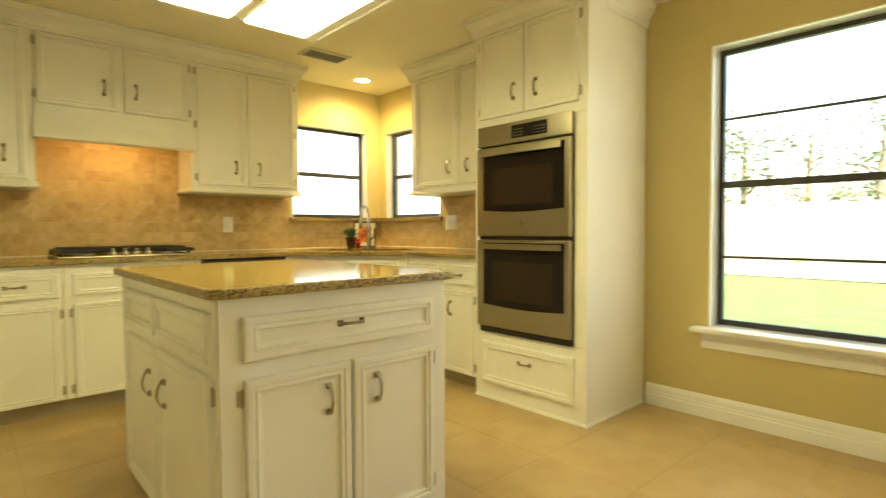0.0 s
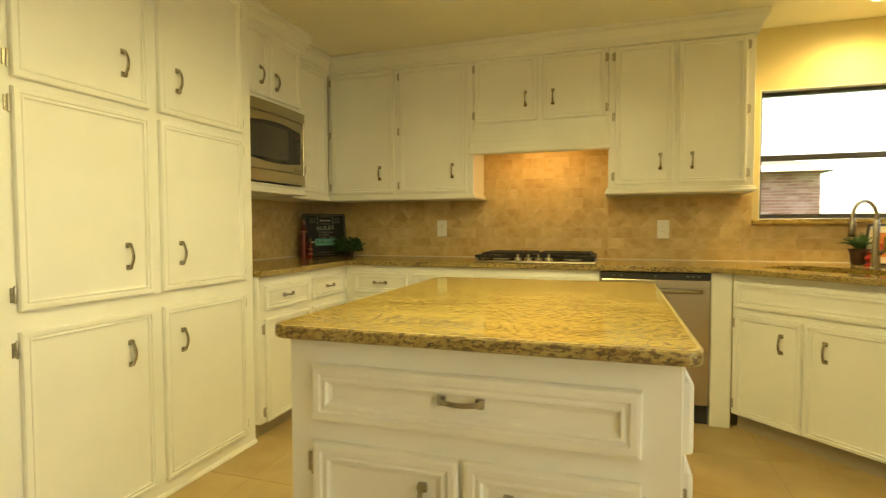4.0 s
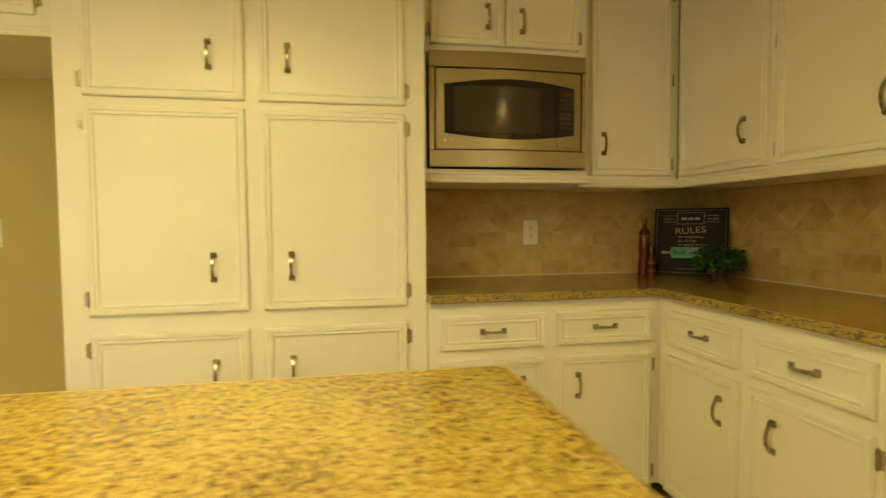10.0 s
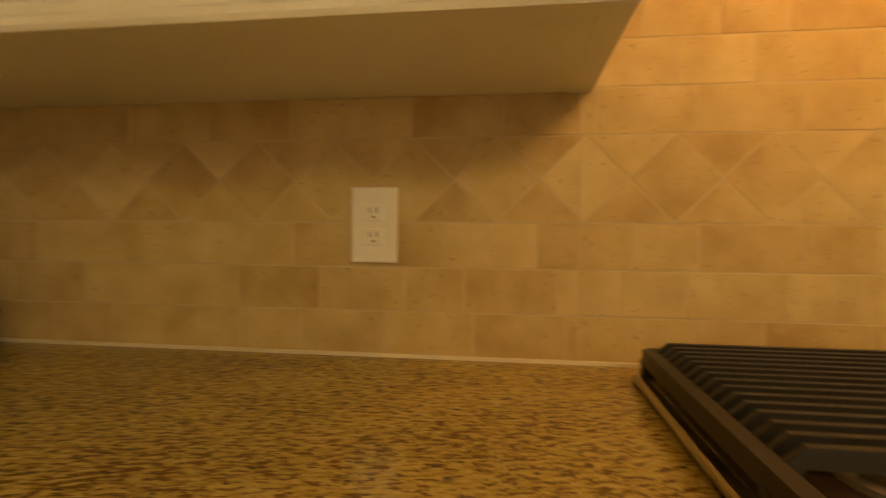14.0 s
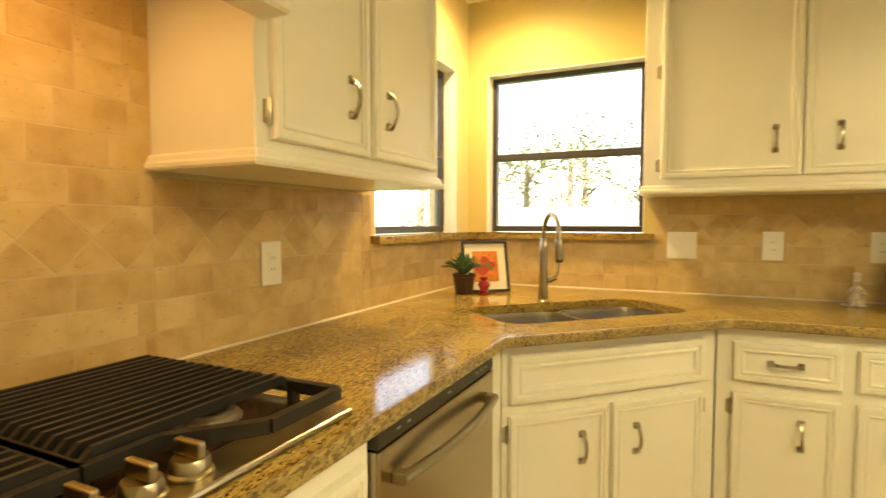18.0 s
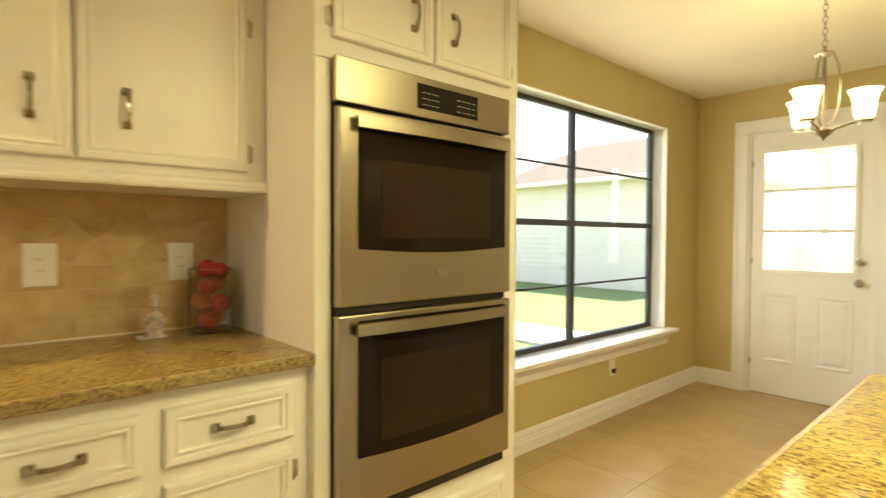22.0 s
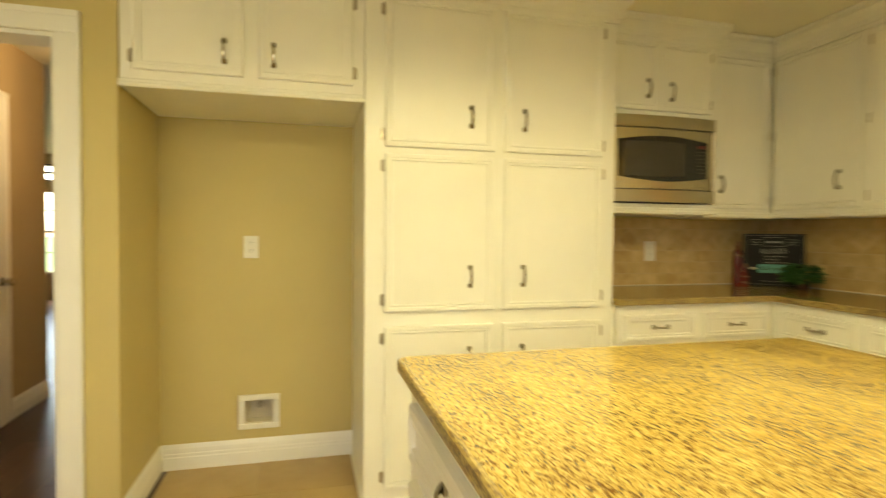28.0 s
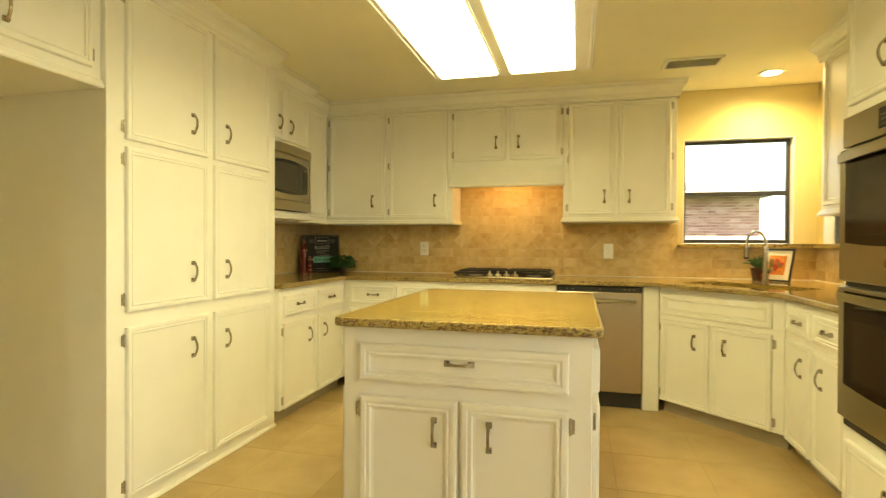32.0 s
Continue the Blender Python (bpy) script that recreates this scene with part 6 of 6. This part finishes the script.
def picture(name, label, m, w, h, margin, prints):
    root = thing(name, label, "picture frame", m)
    bm = bmesh.new()
    t = 0.012
    for lo, hi in (((0, 0), (w, t)), ((0, h - t), (w, h)), ((0, t), (t, h - t)), ((w - t, t), (w, h - t))):
        cuboid(bm, (lo[0], -0.014, lo[1]), (hi[0], 0.004, hi[1]), 0.002)
    part("frame", bm, BLACKWOOD, root, "thin black frame")
    part("mat", box((t, -0.004, t), (w - t, 0.0, h - t)), MATBOARD, root, "white mat board")
    art = part("print", box((margin, -0.0055, margin), (w - margin, -0.0042, h - margin)), prints[0], root, "warm coloured still life print")
    cx, cz, r = w / 2, h / 2, min(w, h) * 0.5 - margin
    bm = bmesh.new()
    for k, (dx, dz, s) in enumerate(((-0.25, -0.2, 0.6), (0.35, 0.1, 0.5), (0.0, 0.45, 0.4))):
        pts = [(cx + dx * r + s * r * math.cos(a) * 0.9, cz + dz * r + s * r * math.sin(a) * (0.7 + 0.2 * math.sin(3 * a + k))) for a in np.linspace(0, 2 * math.pi, 17)[:-1]]
        bm.faces.new([bm.verts.new((x, -0.0058 - 0.0002 * k, z)) for x, z in pts])
    part("motif", bm, prints[1], art, "rounded fruit shapes")
    bm = bmesh.new()
    bm.faces.new([bm.verts.new((cx + x * r, -0.0066, cz + z * r)) for x, z in ((-0.1, 0.2), (0.5, -0.35), (0.62, -0.2), (0.1, 0.4))])
    part("motif", bm, prints[2], art, "diagonal stroke")
    return root


picture("framed_picture", "black framed orange fruit print leaning in the sink corner", pose(1.068, 3.940, 0.9165, -15, 0, -51), 0.225, 0.245, 0.050, (PICTURE_A, PICTURE_B, PICTURE_C))
picture("framed_picture", "black framed orange print leaning in the hutch", pose(-0.80, -1.735, 0.9165, -9, 0, 172), 0.20, 0.255, 0.05, (PICTURE_A, PICTURE_C, PICTURE_B))
vase = thing("red_vase", "small glossy red vase beside the sink", "vase", pose(1.075, 3.845, 0.9155))
bm = bmesh.new()
lathe(bm, [(0, 0), (0.026, 0), (0.029, 0.004), (0.016, 0.018), (0.022, 0.030), (0.029, 0.042), (0.022, 0.056), (0.012, 0.064), (0.020, 0.078), (0.018, 0.078), (0.009, 0.064), (0, 0.060)], 20)
part("body", bm, REDGLAZE, vase, smooth=True)
sprig = thing("potted_sprig", "tiny green plant in a white pot in the hutch", "plant", pose(-0.765, -1.72, 0.9155))
bm = bmesh.new()
lathe(bm, [(0, 0), (0.024, 0), (0.030, 0.05), (0.026, 0.05), (0.022, 0.008), (0, 0.006)], 16)
part("pot", bm, PLASTIC, sprig, "small white pot", smooth=True)
part("foliage", leaf_cluster(bmesh.new(), rnd, (0, 0, 0.06), (0.030, 0.030, 0.06), 70, 0.024), LEAF, sprig)

jar = thing("fruit_jar", "tall clear glass jar filled with red and orange fruit", "jar", pose(1.385, 2.235, 0.9155))
bm = bmesh.new()
lathe(bm, [(0, 0), (0.064, 0), (0.068, 0.004), (0.068, 0.205), (0.066, 0.207), (0.0655, 0.205), (0.0655, 0.008), (0, 0.006)], 28)
part("glass", bm, CLEAR, jar, "clear glass cylinder", smooth=True)
for k, (x, y, z, r) in enumerate(((-0.026, 0.018, 0.040, 0.033), (0.028, -0.016, 0.042, 0.033), (-0.022, -0.024, 0.092, 0.032), (0.026, 0.022, 0.096, 0.033), (-0.026, 0.020, 0.148, 0.032), (0.026, -0.018, 0.152, 0.034), (0.0, 0.012, 0.204, 0.034), (-0.012, -0.024, 0.196, 0.030))):
    part("fruit", ball(bmesh.new(), (x, y, z), r, (1, 1, 0.93)), ORANGE if k in (3, 5) else APPLE, jar, "", smooth=True)

chef = bmesh.new()
lathe(chef, [(0, 0), (0.024, 0), (0.026, 0.006), (0.023, 0.030), (0.019, 0.050), (0.022, 0.066), (0.014, 0.076), (0.008, 0.080), (0.013, 0.088), (0.014, 0.098), (0.011, 0.106), (0.013, 0.112), (0.015, 0.122), (0.011, 0.130), (0, 0.132)], 16)
for s in (-1, 1):
    tube(chef, [(s * 0.018, 0, 0.066), (s * 0.027, -0.006, 0.052), (s * 0.014, -0.020, 0.046)], 0.0065, 7)
cuboid(chef, (-0.050, -0.028, 0.0), (0.030, 0.022, 0.006), 0.003, 2)
thing("chef_figurine", "small painted cook figurine on the worktop", "figurine", pose(1.375, 2.405, 0.9155, 0, 0, -90), bm=chef, material=CHEF, smooth=True)

# ---------------------------------------------------------------- outdoors
ground = bmesh.new()
cuboid(ground, (-150, -150, -0.6), (150, 150, -0.14))
structure("ground", ground, GRASS, "green lawn reaching to the distance", "ground")
structure("patio", box((1.66, -8.0, -0.2), (3.4, -2.3, -0.09), 0.01), CONCRETE, "pale concrete patio slab", "pavement")
structure("porch_slab", box((-3.0, -8.0, -0.2), (1.66, -4.4, -0.09), 0.01), CONCRETE, "pale concrete porch slab", "pavement")
structure("garden_path", box((3.4, -3.6, -0.2), (9.0, -2.5, -0.095), 0.01), CONCRETE, "pale concrete garden path", "pavement")
structure("porch_floor", box((0.0, -4.4, -0.2), (1.66, -1.98, -0.03), 0.01), CONCRETE, "pale concrete porch step", "pavement")
structure("house_roof", box((-11.2, -4.6, 2.75), (2.3, 4.9, 2.95)), SHINGLE, "dark shingle roof over the house", "roof")
porch = thing("porch_cover", "white painted porch cover on posts outside the back door", "porch", pose(-0.6, -6.4, 0))
part("roof", box((0, 0, 2.50), (2.3, 4.40, 2.60), 0.01), PALEPAINT, porch)
for x in (0.1, 1.15, 2.1):
    part("post", box((x, 0.05, -0.09), (x + 0.10, 0.15, 2.50), 0.006), PALEPAINT, porch)
for k in range(6):
    part("joist", box((0.2 + 0.38 * k, 0.05, 2.36), (0.245 + 0.38 * k, 4.35, 2.50)), PALEPAINT, porch)

wing = thing("house_wing", "pale sided wing of the house across the lawn", "house", pose(4.6, -14.5, 0))
part("wall", box((0, 0, -0.14), (6.0, 4.6, 2.7)), PALEPAINT, wing)
bm = bmesh.new()
for k in range(19):
    cuboid(bm, (-0.012, 0.0, -0.1 + 0.145 * k), (6.012, 4.612, -0.1 + 0.145 * k + 0.135), 0.004)
part("siding", bm, PALEPAINT, wing, "horizontal lap siding")
bm = bmesh.new()
poly_prism(bm, [(-0.5, -0.5), (6.5, -0.5), (6.5, 5.1), (-0.5, 5.1)], 2.7, 2.82)
part("eaves", bm, PALEPAINT, wing)
bm = bmesh.new()
v = [bm.verts.new(p) for p in ((-0.5, -0.5, 2.821), (6.5, -0.5, 2.821), (6.5, 5.1, 2.821), (-0.5, 5.1, 2.821), (1.2, 2.3, 4.2), (4.8, 2.3, 4.2))]
for f in ((0, 1, 5, 4), (1, 2, 5), (2, 3, 4, 5), (3, 0, 4), (3, 2, 1, 0)):
    bm.faces.new([v[i] for i in f])
part("roof", bm, SHINGLE, wing)


def fence(name, m, length, height):
    root = thing(name, "pale weathered wooden board fence along the lawn", "fence", m)
    n = int(length / 0.145)
    board = mesh_of("board", box((0, 0, 0.02), (0.138, 0.02, height), 0.004), FENCEWOOD)
    for k in range(n):
        part("board", board, None, root, m=pose(0.145 * k, 0, 0.004 * math.sin(k * 2.3)))
    for z in (0.35, height - 0.3):
        part("rail", box((0, 0.02, z), (0.145 * n, 0.06, z + 0.09)), FENCEWOOD, root)
    return root


fence("fence", pose(13.0, 9.0, -0.14, 0, 0, -90), 20.0, 1.8)
fence("fence", pose(-4.0, 11.5, -0.14), 17.0, 1.5)


def brick_house():
    root = thing("brick_house", "red brick neighbouring house with a shingle roof", "house", pose(-4.0, 14.5, -0.14))
    part("wall", box((0, 0.02, 0), (8.2, 5.0, 2.7)), MORTAR, root)
    bm, course = bmesh.new(), 0
    z = 0.0
    while z < 2.65:
        x = 1.2 - (0.11 if course % 2 else 0.0)
        while x < 8.2:
            cuboid(bm, (max(x, 1.2), 0.0, z), (min(x + 0.205, 8.2), 0.02, z + 0.062))
            x += 0.218
        z += 0.074
        course += 1
    ob = part("bricks", bm, BRICK, root, "rows of red brick")
    ob["kind"] = "stuff"
    bm = bmesh.new()
    v = [bm.verts.new(p) for p in ((-0.5, -0.6, 2.62), (8.7, -0.6, 2.62), (8.7, 5.6, 2.62), (-0.5, 5.6, 2.62), (2.0, 2.5, 3.3), (6.2, 2.5, 3.3))]
    for f in ((0, 1, 5, 4), (1, 2, 5), (2, 3, 4, 5), (3, 0, 4), (3, 2, 1, 0)):
        bm.faces.new([v[i] for i in f])
    part("roof", bm, SHINGLE, root)
    part("fascia", box((-0.5, -0.62, 2.52), (8.7, -0.58, 2.66), 0.004), PALEPAINT, root)
    return root


brick_house()


def tree(m, height, seed, label):
    r = random.Random(seed)
    root = thing("tree", label, "tree", m, "garden trees")
    bm = bmesh.new()
    tube(bm, [(0, 0, -0.1), (0.05, 0.02, height * 0.3), (-0.03, 0.05, height * 0.55), (0.04, 0.0, height * 0.85)], [0.19, 0.14, 0.10, 0.04], 9)
    ends = []
    for k in range(17):
        z = height * r.uniform(0.22, 0.8)
        a = r.uniform(0, 6.28)
        l = height * r.uniform(0.16, 0.30)
        p = [(0.02, 0.02, z), (math.cos(a) * l * 0.5, math.sin(a) * l * 0.5, z + l * 0.35), (math.cos(a) * l, math.sin(a) * l, z + l * 0.5)]
        tube(bm, p, [0.035, 0.022, 0.008], 6)
        ends += [p[1], p[2]]
    ends.append((0.04, 0, height * 0.9))
    part("trunk", bm, BARK, root, "brown bark trunk and limbs", smooth=True)
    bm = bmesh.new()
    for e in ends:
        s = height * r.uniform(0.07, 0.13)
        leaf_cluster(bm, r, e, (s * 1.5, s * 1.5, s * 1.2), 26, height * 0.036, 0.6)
    part("crown", bm, SUNFOLIAGE, root, "loose green leaf crown")
    return root


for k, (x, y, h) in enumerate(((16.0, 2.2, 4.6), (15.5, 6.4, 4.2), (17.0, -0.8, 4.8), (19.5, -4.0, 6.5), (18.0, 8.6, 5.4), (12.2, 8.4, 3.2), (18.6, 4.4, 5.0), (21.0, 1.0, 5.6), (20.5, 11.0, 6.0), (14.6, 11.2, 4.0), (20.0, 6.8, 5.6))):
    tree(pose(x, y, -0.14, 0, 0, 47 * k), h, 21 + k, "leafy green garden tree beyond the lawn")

garden_chair = thing("patio_chair", "dark metal patio chair on the path", "chair", pose(5.2, -3.0, -0.095, 0, 0, 60))
part("seat", box((-0.22, -0.22, 0.42), (0.22, 0.22, 0.44), 0.008), CHAIRMETAL, garden_chair)
for x in (-0.2, 0.2):
    for y in (-0.2, 0.2):
        part("leg", tube(bmesh.new(), [(x, y, 0.42), (x * 1.15, y * 1.15, 0.0)], 0.012, 6), CHAIRMETAL, garden_chair)
bm = bmesh.new()
tube(bm, [(-0.2, 0.21, 0.44), (-0.21, 0.29, 0.92), (0.21, 0.29, 0.92), (0.2, 0.21, 0.44)], 0.012, 6)
for k in range(5):
    tube(bm, [(-0.13 + 0.065 * k, 0.215, 0.45), (-0.135 + 0.067 * k, 0.29, 0.92)], 0.006, 5)
part("backrest", bm, CHAIRMETAL, garden_chair)
# ---------------------------------------------------------------- tiles, each a piece of its own


def clip(poly, axis, value, keep_less):
    out = []
    for i in range(len(poly)):
        a, b = poly[i - 1], poly[i]
        ia, ib = (a[axis] <= value) == keep_less, (b[axis] <= value) == keep_less
        if ia != ib:
            t = (value - a[axis]) / (b[axis] - a[axis])
            out.append((a[0] + (b[0] - a[0]) * t, a[1] + (b[1] - a[1]) * t))
        if ib:
            out.append(b)
    return out


def area(poly):
    return abs(sum(a[0] * b[1] - b[0] * a[1] for a, b in zip(poly, poly[1:] + poly[:1]))) / 2


_tiles = {}


def tile_mesh(poly, material, thick, chamfer, lift=0.0):
    """A worn flat piece over a polygon of (u, v) about its own centre, standing out to -y, with softened edges."""
    key = (tuple((round(u, 3), round(v, 3)) for u, v in poly), id(material))
    if key in _tiles:
        return _tiles[key]
    bm = bmesh.new()
    back = [bm.verts.new((u, 0.0, v)) for u, v in poly]
    rim = [bm.verts.new((u, -thick + chamfer, v)) for u, v in poly]
    n = len(poly)
    cu, cv = sum(p[0] for p in poly) / n, sum(p[1] for p in poly) / n
    face = []
    for u, v in poly:
        d = math.hypot(u - cu, v - cv) or 1
        k = 1 - chamfer * 1.3 / d
        face.append(bm.verts.new((cu + (u - cu) * k, -thick, cv + (v - cv) * k)))
    for i in range(n):
        j = (i + 1) % n
        bm.faces.new((back[i], back[j], rim[j], rim[i]))
        bm.faces.new((rim[i], rim[j], face[j], face[i]))
    bm.faces.new(face)
    _tiles[key] = mesh_of("tile", bm, material)
    return _tiles[key]


def lay(parent, poly, material, thick, chamfer, rnd, tilt=0.0016):
    if len(poly) < 3 or area(poly) < 0.00025:
        return
    cu, cv = sum(p[0] for p in poly) / len(poly), sum(p[1] for p in poly) / len(poly)
    me = tile_mesh([(u - cu, v - cv) for u, v in poly], material, thick, chamfer)
    ob = new("tile", me)
    ob.parent = parent
    ob.matrix_basis = pose(cu, rnd.uniform(0, tilt) * 0.4, cv, rnd.uniform(-0.25, 0.25), 0, rnd.uniform(-0.25, 0.25))


ROW, GAP = 0.0735, 0.0028


def backsplash(name, label, m, length, top, seed, windows=(), tall=()):
    """Rows of tumbled travertine with one band of diamonds; windows and tall: (u0, u1, z) limits of the top edge."""
    rnd = random.Random(seed)
    bm = bmesh.new()
    spans = sorted({0.0, length} | {u for w in (*windows, *tall) for u in w[:2]})
    limit = lambda u: next((z for a, b, z in (*windows, *tall) if a < u < b), top)
    for a, b in zip(spans, spans[1:]):
        cuboid(bm, (a, -0.0078, 0.9155), (b, 0.0, limit((a + b) / 2)))
    root = structure(name, bm, GROUT, label, "backsplash", m=m)

    def put(poly):
        for a, b in zip(spans, spans[1:]):
            p = clip(clip(clip(poly, 0, a + 0.001, False), 0, b - 0.001, True), 1, limit((a + b) / 2), True)
            if len(p) >= 3:
                lay(root, p, TRAVERTINE, 0.0088, 0.0007, rnd)

    z, row, high = 0.9200, 0, max([top, *[w[2] for w in tall]])
    while z < high - 0.004:
        if row == 3:
            h = 0.137
            u = -rnd.uniform(0, h)
            while u < length + h:
                g = GAP * 0.7
                put([(u, z + h / 2), (u + h / 2 - g, z + g), (u + h - 2 * g, z + h / 2), (u + h / 2 - g, z + h - g)])
                put([(u + h / 2 + g * 0.4, z + 0.001), (u + h * 1.5 - g * 2.4, z + 0.001), (u + h - g, z + h / 2 - g * 1.4)])
                put([(u + h - g, z + h / 2 + g * 1.4), (u + h * 1.5 - g * 2.4, z + h - 0.001), (u + h / 2 + g * 0.4, z + h - 0.001)])
                u += h
            z += h + GAP * 0.5
        else:
            u = -rnd.uniform(0.02, 0.13)
            while u < length:
                w = rnd.choice((0.148, 0.148, 0.148, 0.112, 0.098))
                put([(u, z), (u + w - GAP, z), (u + w - GAP, z + ROW - GAP), (u, z + ROW - GAP)])
                u += w
            z += ROW
        row += 1
    return root


backsplash("backsplash_north", "tumbled travertine backsplash with a diamond band", pose(XW, YN, 0), XE - XW, 1.345, 3,
           windows=((3.26, XE - XW, 1.160),), tall=((1.474, 2.368, 1.80), (3.20, 3.26, 1.345)))
backsplash("backsplash_west", "tumbled travertine backsplash in the corner", pose(XW, 2.532, 0, 0, 0, 90), YN - 2.532 - 0.012, 1.345, 4)
backsplash("backsplash_east", "tumbled travertine backsplash beside the sink", pose(XE, YN - 0.012, 0, 0, 0, -90), YN - 0.012 - 2.143, 1.36, 5, windows=((0.0, 0.938, 1.160),))
backsplash("backsplash_hutch", "tumbled travertine backsplash in the hutch", pose(-0.412, YS, 0, 0, 0, 180), 0.616, 1.345, 6)
backsplash("backsplash_hutch_side", "tumbled travertine on the side of the hutch", pose(-1.03, YS + 0.012, 0, 0, 0, 90), 0.43, 1.345, 7)
bm = extrude_profile([(0.0, 0.9152), (0.014, 0.9152), (0.012, 0.920), (0.0, 0.922)], [(XW + 0.001, 2.535), (XW + 0.001, YN - 0.001), (XE - 0.001, YN - 0.001), (XE - 0.001, 2.146)])
structure("worktop_caulk", bm, plain("pale_caulk", (0.62, 0.55, 0.42), 0.6), "pale caulk line along the worktop", "trim")

# floor tiles
rnd = random.Random(9)
STEP = 0.46
holes = [(-2.74, -2.21, 1.30, 4.1), (-2.11, 0.25, 3.57, 4.1)]
i0 = -6
for i in range(i0, 8):
    for k in range(-8, 11):
        x, y = -1.44 + STEP * i, -0.58 + STEP * k
        poly = [(x, y), (x + STEP - 0.003, y), (x + STEP - 0.003, y + STEP - 0.003), (x, y + STEP - 0.003)]
        low_x = XD - 0.07 if -0.715 <= y + 0.2 <= 0.09 else (XW + 0.001 if y > 0.0 else (-2.65 if y + STEP < YS else XD + 0.001))
        for axis, value, less in ((0, XE - 0.001, True), (0, low_x, False), (1, YN - 0.001, True), (1, -4.2, False)):
            poly = clip(poly, axis, value, less) if len(poly) >= 3 else poly
        if len(poly) < 3 or area(poly) < 0.0006:
            continue
        cx, cy = sum(p[0] for p in poly) / len(poly), sum(p[1] for p in poly) / len(poly)
        if cy < YS - 0.3 and cx > -1.0:
            continue
        me = tile_mesh([(u - cx, v - cy) for u, v in poly], FLOOR, 0.006, 0.0008)
        ob = new("tile", me)
        ob.parent = floor
        ob.matrix_basis = pose(cx, cy, -0.0055) @ Matrix(((1, 0, 0, 0), (0, 0, 1, 0), (0, -1, 0, 0), (0, 0, 0, 1)))
